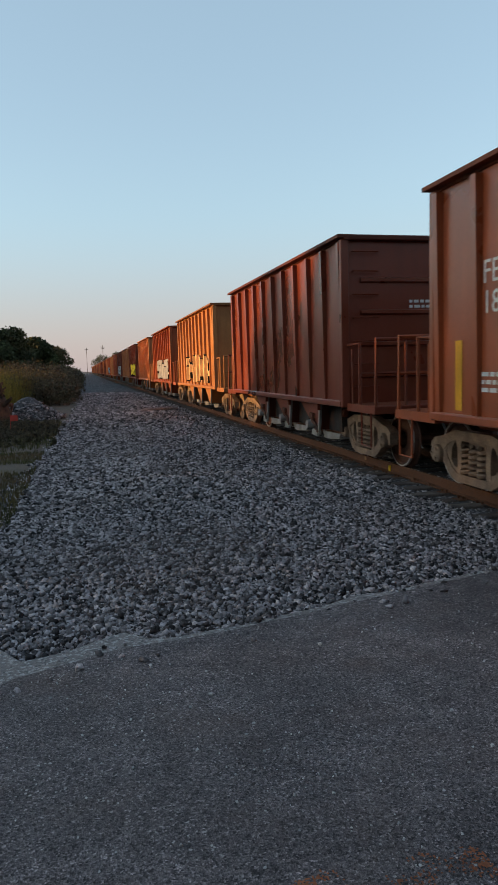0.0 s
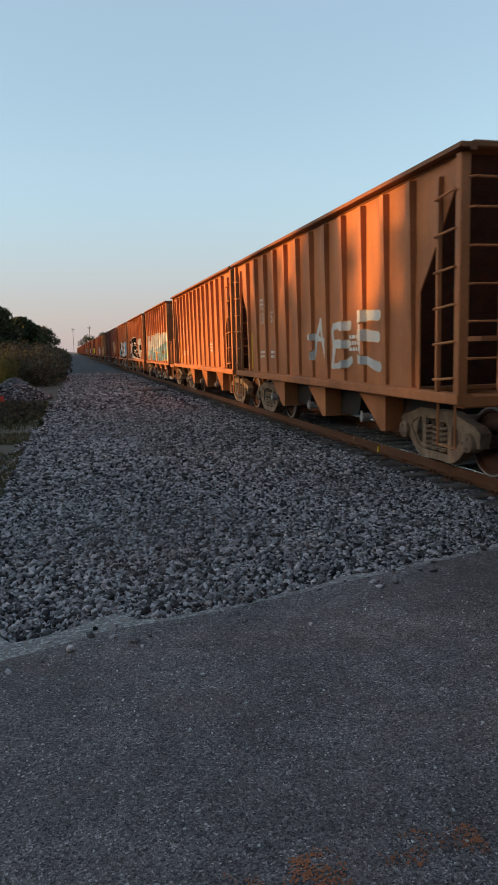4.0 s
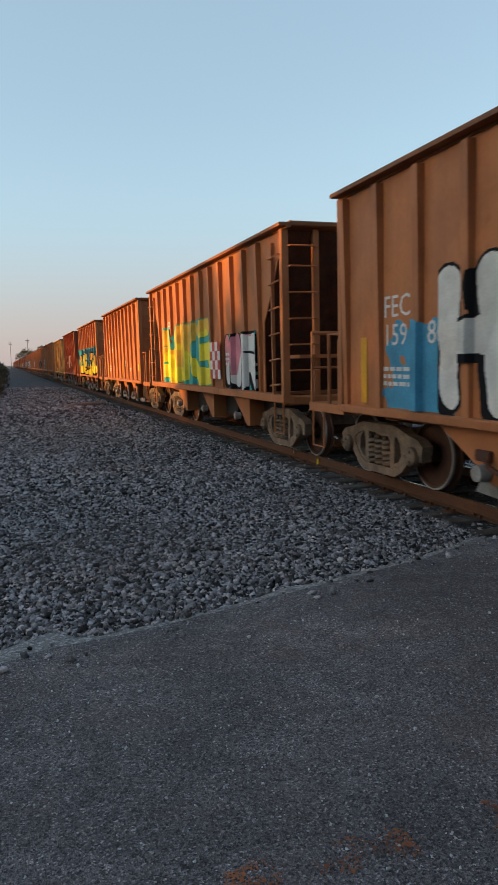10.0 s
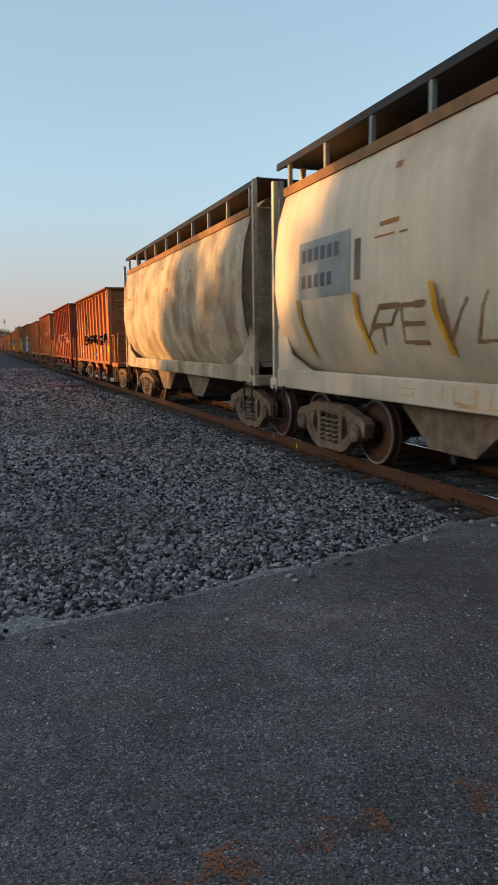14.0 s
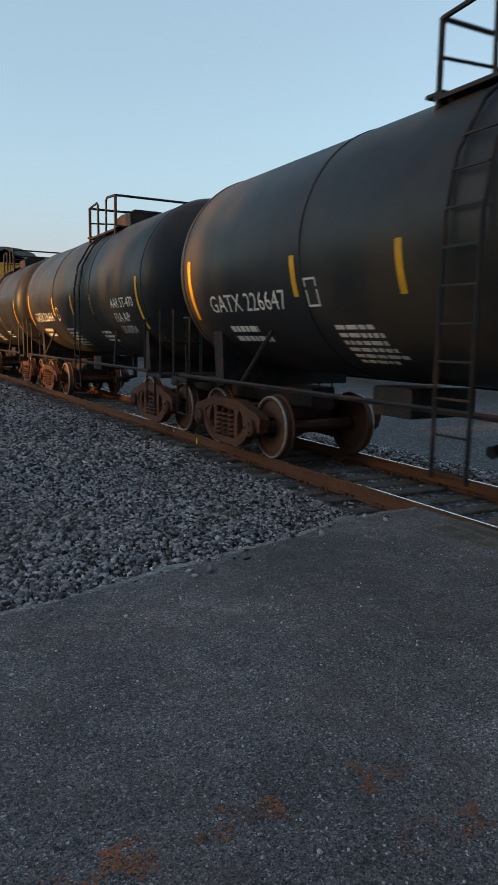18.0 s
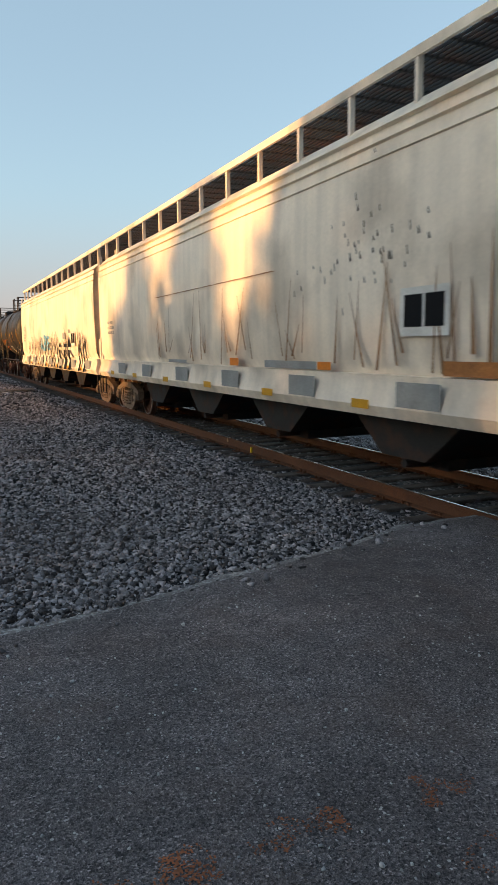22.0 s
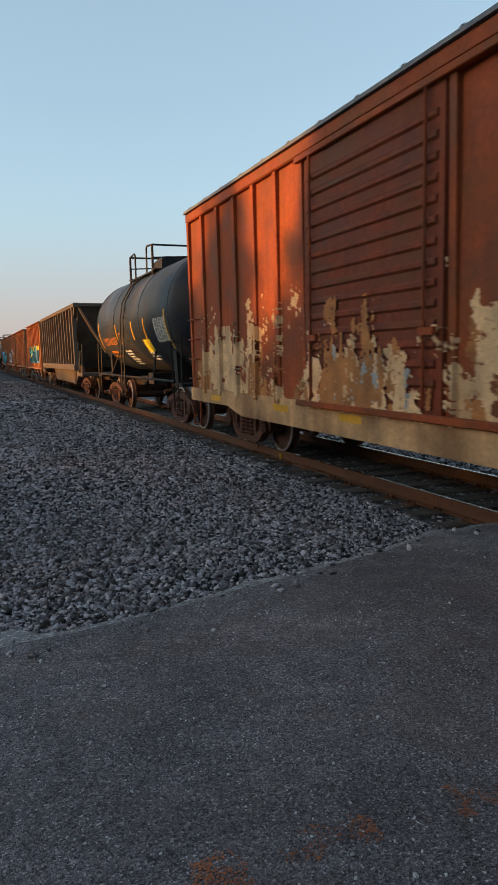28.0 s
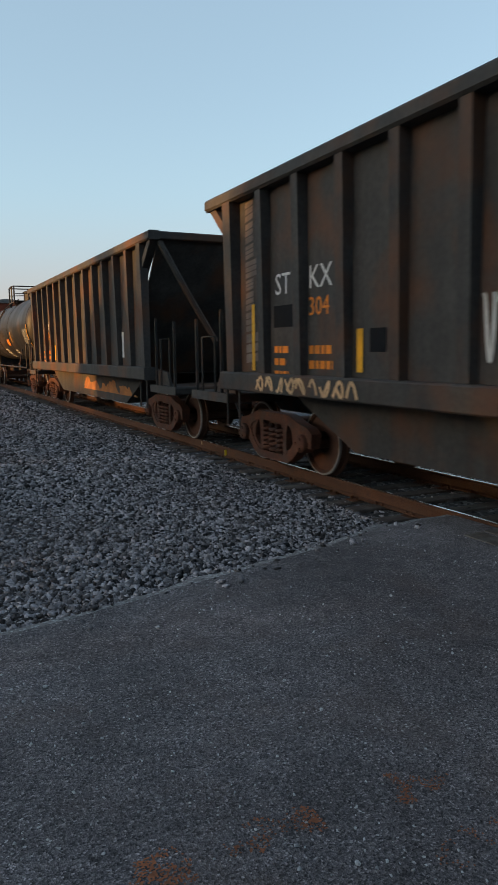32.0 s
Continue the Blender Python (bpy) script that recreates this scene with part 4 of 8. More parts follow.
def black_hopper():
    root = start("sulphur_hopper_car", "grimy black open-top hopper car with heavy side posts", "hopper car")
    H, S = BLACK_HALF, 6.17
    rib_me = rib_mesh(1.38, 3.86, 0.15, 0.13).mesh("rib", PAINT_RUSTY)
    post_me = rib_mesh(1.30, 3.86, 0.17, 0.20).mesh("corner_post", PAINT_RUSTY)
    for sx in (-1, 1):
        s = Shape()
        s.box(min(sx * 1.46, sx * 1.48), max(sx * 1.46, sx * 1.48), -S - 0.05, S + 0.05, 1.35, 3.9)
        part("side_sheet", s, PAINT_RUSTY, root)
        for i in range(14):
            y = -S + i * 2 * S / 13
            part("corner_post" if i in (0, 13) else "rib", post_me if i in (0, 13) else rib_me, PAINT_RUSTY, root, "", Matrix.Translation((sx * 1.478, y, 0)) @ Matrix.Diagonal((sx, 1, 1, 1)))
        s = Shape()
        s.box(min(sx * 1.42, sx * 1.66), max(sx * 1.42, sx * 1.66), -H, H, 3.80, 3.97, 0.03)
        part("top_chord", s, PAINT_RUSTY, root)
        s = Shape()
        s.box(min(sx * 1.42, sx * 1.66), max(sx * 1.42, sx * 1.66), -S - 0.25, S + 0.25, 1.16, 1.42, 0.02)
        part("side_sill", s, PAINT_RUSTY, root)
        for sy in (-1, 1):
            s = Shape()
            s.prism([(sy * (S + 0.02), 3.42), (sy * (S + 0.02), 3.24), (sy * (H - 0.02), 3.84), (sy * (H - 0.22), 3.84)], "x", min(sx * 1.44, sx * 1.6), max(sx * 1.44, sx * 1.6))
            part("brace", s, PAINT_RUSTY, root)
            s = Shape()
            s.tube([(sx * 1.42, sy * (H - 0.1), 3.80), (sx * 0.95, sy * (H + 0.02), 2.9), (sx * 0.35, sy * (H + 0.06), 1.9)], 0.06, 6)
            part("diagonal_brace", s, PAINT_RUSTY, root)
            stirrup(root, sx * 1.58, sy * (S - 0.05), 0.42, PAINT_RUSTY, 1.17)
            for d, top in ((0.55, 2.35), (1.55, 2.25)):
                s = Shape()
                s.tube([(sx * 1.5, sy * (S + d), 1.05), (sx * 1.5, sy * (S + d), top)], 0.026, 6)
                part("handrail_post", s, DARK, root)
            s = Shape()
            s.tube([(sx * 1.5, sy * (S + 0.8), 1.05), (sx * 1.5, sy * (S + 0.8), 1.95), (sx * 1.5, sy * (S + 1.3), 1.95), (sx * 1.5, sy * (S + 1.3), 1.05)], 0.022, 5)
            part("handrail", s, DARK, root)
    for sy in (-1, 1):
        s = Shape()
        s.prism([(sy * (H - 0.08), 3.84), (sy * (H - 0.14), 3.84), (sy * (S - 1.45), 1.2), (sy * (S - 1.38), 1.2)], "x", -1.44, 1.44)
        part("slope_sheet", s, PAINT_RUSTY, root)
        s = Shape()
        s.box(-1.45, 1.45, min(sy * (H - 0.15), sy * (H - 0.004)), max(sy * (H - 0.15), sy * (H - 0.004)), 3.81, 3.96, 0.02)
        part("end_chord", s, PAINT_RUSTY, root)
        s = Shape()
        s.box(-1.55, 1.55, min(sy * (S + 0.26), sy * (S + 1.68)), max(sy * (S + 0.26), sy * (S + 1.68)), 0.94, 1.08, 0.02)
        part("end_platform", s, PAINT_RUSTY, root)
        s = Shape()
        s.prism([(sy * (S + 0.26), 1.06), (sy * (S + 1.0), 1.06), (sy * (S + 0.85), 1.32), (sy * (S + 0.3), 1.38)], "x", -1.40, -1.34)
        part("corner_gusset", s, PAINT_RUSTY, root)
    s = Shape()
    s.prism([(-S + 0.9, 1.25), (S - 0.9, 1.25), (S - 2.6, 0.52), (-S + 2.6, 0.52)], "x", -1.2, 1.2)
    part("belly", s, PAINT_RUSTY, root, "rusty sloping underbelly")
    underframe(root, S + 1.62, 5.85, DARK, True)
    return root


# ---------------------------------------------------------------- tank car
TANK_R, TANK_Z, TANK_HALF = 1.52, 2.78, 5.70
SLIM_R = 1.40


def wrap(y, v, lift=0.008):
    """A place on the camera-side of the tank's jacket: along y, and v metres round it from mid-height."""
    a = v / TANK_R
    return (-(TANK_R + lift) * math.cos(a), y, TANK_Z + (TANK_R + lift) * math.sin(a))


def tank_patch(root, name, y0, y1, v0, v1, mat, label=""):
    s = Shape()
    n = max(2, int(abs(v1 - v0) / 0.12) + 1)
    vs = np.linspace(v0, v1, n + 1)
    verts = [wrap(y, v) for v in vs for y in (y0, y1)]
    s.add(verts, [(2 * i, 2 * i + 1, 2 * i + 3, 2 * i + 2) for i in range(n)])
    return part(name, s.mesh(name, mat), mat, root, label)


def tank_text(root, text, y, v, height, mat, name="lettering"):
    """Lettering that reads with the far end of the car on its left; y is its left end."""
    co, faces = letters(text, height)
    s = Shape()
    s.add([wrap(y - a, v + b) for a, b, _ in co], [f[::-1] for f in faces])
    me = bpy.data.meshes.new(name)
    me.from_pydata(s.v, [], s.f)
    me.materials.append(mat)
    return part(name, me, mat, root, "painted lettering")


def tank_bars(root, y, v, w, rows, step, mat, seed=0):
    """Rows of small unreadable print."""
    rnd = random.Random(seed)
    s = Shape()
    for r in range(rows):
        a = y
        end = y - w * rnd.uniform(0.7, 1.0)
        while a > end:
            k = rnd.uniform(0.06, 0.2)
            b = max(end, a - k)
            z0, z1 = v - r * step, v - r * step - step * 0.55
            s.add([wrap(a, z0), wrap(b, z0), wrap(b, z1), wrap(a, z1)], [(0, 1, 2, 3)])
            a = b - 0.03
    me = s.mesh("small_print", mat)
    return part("small_print", me, mat, root, "rows of small stencilled print")


def tank_car(c=-0.5, sep=1.0, ladder_y=0.0, housing="box", half=TANK_HALF):
    root = start("tank_car", "black jacketed tank car with top platform", "tank car")
    s = Shape()
    R, L = TANK_R, half
    e = half - TANK_HALF
    prof = [(0.0, -L)] + [(R * math.sin(a), -L + 0.62 * (1 - math.cos(a))) for a in np.linspace(0.15, 1.5708, 9)]
    prof += [(r, -h) for r, h in prof[::-1]]
    s.lathe(prof, (0, 0, TANK_Z), "y", 64)
    part("tank_shell", s, PAINT_SMOOTH, root)
    for y in (-L + 0.66, -1.7, 1.7, L - 0.66):
        s = Shape()
        s.lathe([(R, y - 0.03), (R + 0.010, y - 0.025), (R + 0.010, y + 0.025), (R, y + 0.03)], (0, 0, TANK_Z), "y", 64)
        part("jacket_band", s, PAINT_SMOOTH, root)
    for sy in (-1, 1):
        s = Shape()
        s.prism([(-1.15, 1.02), (1.15, 1.02), (1.2, 2.0), (0.8, 1.65), (0.0, 1.42), (-0.8, 1.65), (-1.2, 2.0)], "y", sy * (4.45 + e) - 0.14, sy * (4.45 + e) + 0.14)
        part("saddle", s, DARK, root)
        s = Shape()
        s.box(-0.2, 0.2, min(sy * (3.3 + e), sy * (5.7 + e)), max(sy * (3.3 + e), sy * (5.7 + e)), 0.72, 1.04, 0.02)
        part("stub_sill", s, DARK, root)
        s = Shape()
        s.box(-1.42, 1.42, min(sy * (5.1 + e), sy * (5.78 + e)), max(sy * (5.1 + e), sy * (5.78 + e)), 1.02, 1.09, 0.012)
        part("end_platform", s, DARK, root)
        for x0, x1 in ((-1.4, -0.9), (0.9, 1.4)):
            s = Shape()
            s.tube([(x0, sy * (5.72 + e), 1.06), (x0, sy * (5.72 + e), 2.2), (x1, sy * (5.72 + e), 2.2), (x1, sy * (5.72 + e), 1.06)], 0.026, 5)
            s.tube([(x0, sy * (5.72 + e), 1.65), (x1, sy * (5.72 + e), 1.65)], 0.018, 5)
            part("end_handrail", s, DARK, root)
        for sx in (-1, 1):
            s = Shape()
            s.tube([(sx * 1.42, sy * (5.0 + e), 1.12), (sx * 1.42, sy * (5.0 + e), 2.05), (sx * 1.42, sy * (5.22 + e), 2.05)], 0.022, 5)
            part("grab_iron", s, DARK, root)
            stirrup(root, sx * 1.42, sy * (5.3 + e), 0.4, DARK, 1.05)
            s = Shape()
            s.tube([(sx * 1.43, sy * (3.2 + e), 1.14), (sx * 1.22, sy * (2.75 + e), 1.85)], 0.03, 5)
            part("side_brace", s, DARK, root)
    for sx in (-1, 1):
        s = Shape()
        s.tube([(sx * 1.45, -5.3 - e, 1.13), (sx * 1.45, 5.3 + e, 1.13)], 0.032, 6)
        part("side_handrail", s, DARK, root)
    # ladder up the camera side, following the jacket
    for sx in (-1, 1):
        for dy in (-0.21, 0.21):
            s = Shape()
            pts = [(sx * 1.585, ladder_y + dy, 0.55), (sx * 1.585, ladder_y + dy, TANK_Z)] + [(sx * 1.585 * math.cos(a), ladder_y + dy, TANK_Z + 1.585 * math.sin(a)) for a in (0.35, 0.7, 1.0, 1.2)]
            s.tube(pts, 0.022, 5)
            part("ladder_rail", s, DARK, root)
        for i in range(10):
            z = 0.62 + i * 0.32
            a = 0 if z < TANK_Z else (z - TANK_Z) / 1.585
            s = Shape()
            s.tube([(sx * 1.585 * math.cos(a), ladder_y - 0.21, TANK_Z + 1.585 * math.sin(a) if a else z), (sx * 1.585 * math.cos(a), ladder_y + 0.21, TANK_Z + 1.585 * math.sin(a) if a else z)], 0.014, 4)
            part("ladder_rung", s, DARK, root)
    # platform and railing on top, round the valve housing
    s = Shape()
    for sx in (-1, 1):
        s.box(min(sx * 0.50, sx * 0.95), max(sx * 0.50, sx * 0.95), c - sep - 0.05, c + sep + 0.05, 4.06, 4.10)
    for sy in (-1, 1):
        s.box(-0.95, 0.95, c + sy * (sep + 0.05) - 0.12, c + sy * (sep + 0.05) + 0.12, 4.105, 4.14)
    for sx, sy in ((-1, -1), (-1, 1), (1, 1), (1, -1)):
        s.box(sx * 0.85 - 0.03, sx * 0.85 + 0.03, c + sy * 0.9 - 0.03, c + sy * 0.9 + 0.03, 3.85, 4.07)
    part("top_platform", s, DARK, root)
    for sx in (-1, 1):
        for sy in (-1, 1):
            s = Shape()
            s.tube([(sx * 0.93, c + sy * sep, 3.92), (sx * 0.93, c + sy * sep, 4.80)], 0.034, 6)
            s.tube([(sx * 0.93, c + sy * sep, 4.80), (sx * 0.93, c + sy * (sep - 0.6), 4.84), (sx * 0.93, c + sy * (sep - 0.68), 4.78), (sx * 0.93, c + sy * (sep - 0.70), 4.08)], 0.027, 6)
            part("platform_railing", s, DARK, root)
    for sy in (-1, 1):
        s = Shape()
        s.tube([(-0.93, c + sy * sep, 4.80), (0.93, c + sy * sep, 4.80)], 0.027, 6)
        s.tube([(-0.93, c + sy * sep, 4.45), (0.93, c + sy * sep, 4.55)], 0.02, 5)
        part("cross_rail", s, DARK, root)
    s = Shape()
    if housing == "box":
        s.prism([(-0.42, 4.10), (0.42, 4.10), (0.44, 4.52), (0.32, 4.62), (-0.32, 4.62), (-0.44, 4.52)], "y", c - 0.55, c + 0.45)
    else:
        s.lathe([(0.38, 4.15), (0.38, 4.52), (0.42, 4.53), (0.42, 4.60), (0.28, 4.66), (0.0, 4.68)], (0, c, 0), "z", 24)
        s.lathe([(0.08, 4.2), (0.08, 4.58), (0.04, 4.62)], (-0.25, c - 0.7, 0), "z", 10)
    part("manway_housing", s, DARK, root, "valve housing on top of the tank")
    s = Shape()
    s.tube([(0, -0.4, 1.55), (0, -0.4, 0.75), (-0.5, -0.4, 0.65)], 0.07, 8)
    part("bottom_outlet", s, DARK, root)
    s = Shape()
    s.box(-0.5, 0.5, 0.8, 1.5, 0.85, 1.2, 0.03)
    part("brake_box", s, DARK, root)
    s = Shape()
    s.lathe([(0.05, -0.5), (0.18, -0.45), (0.18, 0.45), (0.05, 0.5)], (0.4, -1.4, 1.05), "y", 12)
    part("air_reservoir", s, DARK, root)
    underframe(root, 5.66 + e, 4.40 + e, DARK, True, sill=False)
    return root

# ---------------------------------------------------------------- covered hopper
def covered_hopper(half=5.75, round_side=True):
    root = start("covered_hopper_car", "off-white covered hopper car with curved steel sides", "covered hopper car")
    H = half
    if round_side:
        prof = [(1.15, 1.30), (1.36, 1.62), (1.50, 2.05), (1.56, 2.55), (1.55, 3.05), (1.49, 3.58), (1.36, 4.00), (1.08, 4.28), (0.5, 4.40)]
    else:
        prof = [(1.42, 1.40), (1.52, 1.62), (1.55, 2.2), (1.56, 2.9), (1.55, 3.6), (1.52, 3.95), (1.50, 4.02), (1.44, 4.09), (1.40, 4.12), (1.30, 4.22), (0.6, 4.34)]
    ring = prof + [(-a, b) for a, b in prof[::-1]]
    n = len(ring)
    s = Shape()
    inset = 0.55 if round_side else 0.25
    rings = []
    for y, k in ((-H, 0), (H, 0)):
        rings.append([(a, y, b) for a, b in ring])
    s.add(rings[0] + rings[1], [(i, (i + 1) % n, n + (i + 1) % n, n + i) for i in range(n)])
    part("shell", s, PAINT_SMOOTH, root)
    for sy in (-1, 1):
        s = Shape()
        y1 = sy * (H - inset)
        core = [(a * 0.97, y1, b if b > 2 else b + 0.1) for a, b in ring]
        outer = [(a * 0.985, sy * (H - 0.02), b) for a, b in ring]
        s.add(outer + core, [(i, (i + 1) % n, n + (i + 1) % n, n + i) for i in range(n)] + [tuple(range(n, 2 * n))])
        part("end_sheet", s, PAINT_SMOOTH, root)
        s = Shape()
        s.box(-1.48, 1.48, min(sy * (H + 0.15), sy * (H + 0.42)), max(sy * (H + 0.15), sy * (H + 0.42)), 0.98, 1.16, 0.02)
        part("end_sill", s, PAINT_SMOOTH, root)
        for x in (-1.42, -0.92, 0.92, 1.42):
            s = Shape()
            s.box(x - 0.04, x + 0.04, min(sy * (H + 0.28), sy * (H + 0.36)), max(sy * (H + 0.28), sy * (H + 0.36)), 1.1, 4.53 if abs(x) < 1.2 or sy < 0 else 4.3)
            part("end_post", s, PAINT_SMOOTH, root)
        for sx in (-1, 1):
            for z in np.arange(1.4, 4.4, 0.38):
                s = Shape()
                s.tube([(sx * 1.42, sy * (H + 0.37), z), (sx * 0.92, sy * (H + 0.37), z)], 0.014, 4)
                part("ladder_rung", s, PAINT_SMOOTH, root)
            s = Shape()
            s.prism([(sy * (H - 1.2), 1.28), (sy * (H + 0.18), 1.28), (sy * (H + 0.18), 1.95), (sy * (H - 0.05), 2.05), (sy * (H - 0.35), 1.55)], "x", min(sx * 1.40, sx * 1.43), max(sx * 1.40, sx * 1.43))
            part("corner_plate", s, PAINT_SMOOTH, root)
            stirrup(root, sx * 1.48, sy * (H + 0.05), 0.4, DARK, 1.05)
    for sx in (-1, 1):
        s = Shape()
        if round_side:
            s.box(min(sx * 1.36, sx * 1.46), max(sx * 1.36, sx * 1.46), -H - 0.15, H + 0.15, 1.02, 1.32, 0.015)
        else:
            s.prism([(sx * 1.36, 0.98), (sx * 1.54, 0.98), (sx * 1.60, 1.10), (sx * 1.54, 1.34), (sx * 1.56, 1.44), (sx * 1.36, 1.44)], "y", -H - 0.15, H + 0.15)
        part("side_sill", s, PAINT_SMOOTH, root)
        if round_side:
            s = Shape()
            s.prism([(sx * 1.30, 4.02), (sx * 1.39, 4.00), (sx * 1.41, 4.12), (sx * 1.33, 4.15)], "y", -H, H)
            part("eave_strip", s, BROWN_SCRAWL, root, "rust-brown eave strip")
        # roof running boards on brackets
        s = Shape()
        top = 4.53 if round_side else 4.66
        if round_side:
            s.box(min(sx * 0.30, sx * 1.33), max(sx * 0.30, sx * 1.33), -H - 0.35, H + 0.35, top, top + 0.035)
        else:
            for i in range(14):
                x = sx * (0.34 + 0.0748 * i)
                s.box(x - 0.012, x + 0.012, -H - 0.35, H + 0.35, top, top + 0.03)
            for i in range(44):
                y = -H - 0.33 + i * (2 * H + 0.66) / 43
                s.box(min(sx * 0.32, sx * 1.33), max(sx * 0.32, sx * 1.33), y - 0.012, y + 0.012, top - 0.002, top + 0.026)
        part("running_board", s.mesh("running_board", DARK, smooth=False), DARK, root, "dark steel grating")
        for z in () if round_side else (3.70, 3.86, 4.00):
            s = Shape()
            s.prism([(sx * 1.52, z - 0.02), (sx * 1.566, z), (sx * 1.52, z + 0.02)], "y", -H, H)
            part("side_bead", s, PAINT_SMOOTH, root)
        k = int(2 * H / 1.25)
        for i in range(k + 1):
            y = -H + 0.1 + i * (2 * H - 0.2) / k
            s = Shape()
            s.box(min(sx * 1.30, sx * 1.36), max(sx * 1.30, sx * 1.36), y - 0.03, y + 0.03, 4.10 if not round_side else 3.85, top)
            part("bracket", s, GREY_PATCH if round_side else PAINT_SMOOTH, root)
        s = Shape()
        s.box(min(sx * 1.33, sx * 1.37), max(sx * 1.33, sx * 1.37), -H - 0.35, H + 0.35, top - 0.06, top + 0.04)
        part("board_edge", s, DARK if round_side else PAINT_SMOOTH, root)
    s = Shape()
    s.box(-0.45, 0.45, -H + 0.4, H - 0.4, 4.28, 4.44, 0.04)
    part("roof_hatch", s, PAINT_SMOOTH, root)
    bays = 2 if H < 7 else 4
    for i in range(bays):
        yc = (i - (bays - 1) / 2) * (2 * H - 5.2) / bays
        w = 0.46 * (2 * H - 5.2) / bays
        s = Shape()
        s.prism([(yc - w, 1.30), (yc + w, 1.30), (yc + 0.4, 0.50), (yc - 0.4, 0.50)], "x", -1.2, 1.2)
        part("outlet_hopper", s, TRUCK if round_side else DARK, root)
        s = Shape()
        s.box(-0.9, 0.9, yc - 0.42, yc + 0.42, 0.38, 0.52, 0.02)
        s.tube([(-1.25, yc - 0.1, 0.45), (-0.9, yc - 0.1, 0.45)], 0.05, 8)
        part("outlet_gate", s, DARK, root)
    underframe(root, H + 0.40, H - 0.95, DARK)
    return root


# ---------------------------------------------------------------- boxcar
def boxcar(half=7.35, door=(-1.15, 1.9), smooth_door=False):
    root = start("boxcar", "rust-brown steel boxcar with ribbed sides and sliding door", "boxcar")
    H = half
    for sx in (-1, 1):
        s = Shape()
        s.box(min(sx * 1.46, sx * 1.48), max(sx * 1.46, sx * 1.48), -H, H, 1.02, 4.50)
        part("side_sheet", s, PAINT_RUSTY, root)
        s = Shape()
        s.box(min(sx * 1.44, sx * 1.56), max(sx * 1.44, sx * 1.56), -H, H, 4.42, 4.60, 0.02)
        part("top_chord", s, PAINT_RUSTY, root)
        s = Shape()
        s.prism([(-H, 1.06), (H, 1.06), (H, 0.80), (H - 2.2, 0.80), (H - 2.9, 0.66), (-H + 2.9, 0.66), (-H + 2.2, 0.80), (-H, 0.80)], "x", min(sx * 1.45, sx * 1.53), max(sx * 1.45, sx * 1.53))
        part("side_sill", s, PAINT_RUSTY, root)
        rib_me = rib_mesh(1.05, 4.44, 0.07, 0.09).mesh("rib", PAINT_RUSTY)
        for a, b in ((-H + 0.06, door[0] - 0.12), (door[1] + 0.12, H - 0.06)):
            k = max(1, round((b - a) / 0.88))
            for i in range(k + 1):
                part("rib", rib_me, PAINT_RUSTY, root, "", Matrix.Translation((sx * 1.478, a + i * (b - a) / k, 0)) @ Matrix.Diagonal((sx, 1, 1, 1)))
        # sliding door with pressed ribs, rails, rods and handles
        d = Shape()
        d.box(min(sx * 1.49, sx * 1.535), max(sx * 1.49, sx * 1.535), door[0], door[1], 1.08, 4.38)
        dp = part("door", d, PAINT_RUSTY, root, "ribbed sliding steel door")
        k = 5 if smooth_door else 14
        for i in range(k):
            z = 1.3 + (i + 0.5) * 2.85 / k
            s = Shape()
            h = 0.035 if smooth_door else 0.055
            s.prism([(sx * 1.53, z - h), (sx * 1.565, z - h * 0.4), (sx * 1.565, z + h * 0.4), (sx * 1.53, z + h)], "y", door[0] + 0.1, door[1] - 0.1)
            part("door_rib", s, PAINT_RUSTY, dp)
        for y in (door[0] + 0.25, door[1] - 0.25) if not smooth_door else (door[1] - 0.2,):
            s = Shape()
            s.tube([(sx * 1.59, y, 1.15), (sx * 1.59, y, 4.33)], 0.02, 6)
            s.box(min(sx * 1.57, sx * 1.62), max(sx * 1.57, sx * 1.62), y - 0.2, y + 0.06, 1.9, 1.98)
            part("lock_rod", s, PAINT_RUSTY, dp)
        for z0, z1 in ((4.32, 4.40), (1.00, 1.08)):
            s = Shape()
            s.box(min(sx * 1.49, sx * 1.60), max(sx * 1.49, sx * 1.60), door[0] - 2.6, door[1] + 0.2, z0, z1, 0.01)
            part("door_track", s, PAINT_RUSTY, root)
        for sy in (-1, 1):
            for z in (1.25, 1.65, 2.05, 2.45):
                s = Shape()
                s.tube([(sx * 1.48, sy * (H - 0.05), z), (sx * 1.58, sy * (H - 0.07), z), (sx * 1.58, sy * (H - 0.52), z), (sx * 1.48, sy * (H - 0.54), z)], 0.015, 4)
                part("ladder_rung", s, PAINT_RUSTY, root)
            stirrup(root, sx * 1.5, sy * (H - 0.3), 0.45, PAINT_RUSTY, 0.85)
    for sy in (-1, 1):
        s = Shape()
        s.box(-1.47, 1.47, min(sy * (H - 0.03), sy * H), max(sy * (H - 0.03), sy * H), 0.95, 4.58)
        part("end_sheet", s, PAINT_RUSTY, root)
        for i in range(7):
            z = 1.3 + i * 0.46
            s = Shape()
            s.prism([(sy * H, z - 0.14), (sy * (H + 0.07), z - 0.04), (sy * (H + 0.07), z + 0.04), (sy * H, z + 0.14)], "x", -1.35, 1.35)
            part("end_rib", s, PAINT_RUSTY, root)
        s = Shape()
        s.tube([(-1.40, sy * (H + 0.14), 1.0), (-1.40, sy * (H + 0.14), 2.6)], 0.02, 5)
        s.tube([(-0.98, sy * (H + 0.14), 1.0), (-0.98, sy * (H + 0.14), 2.6)], 0.02, 5)
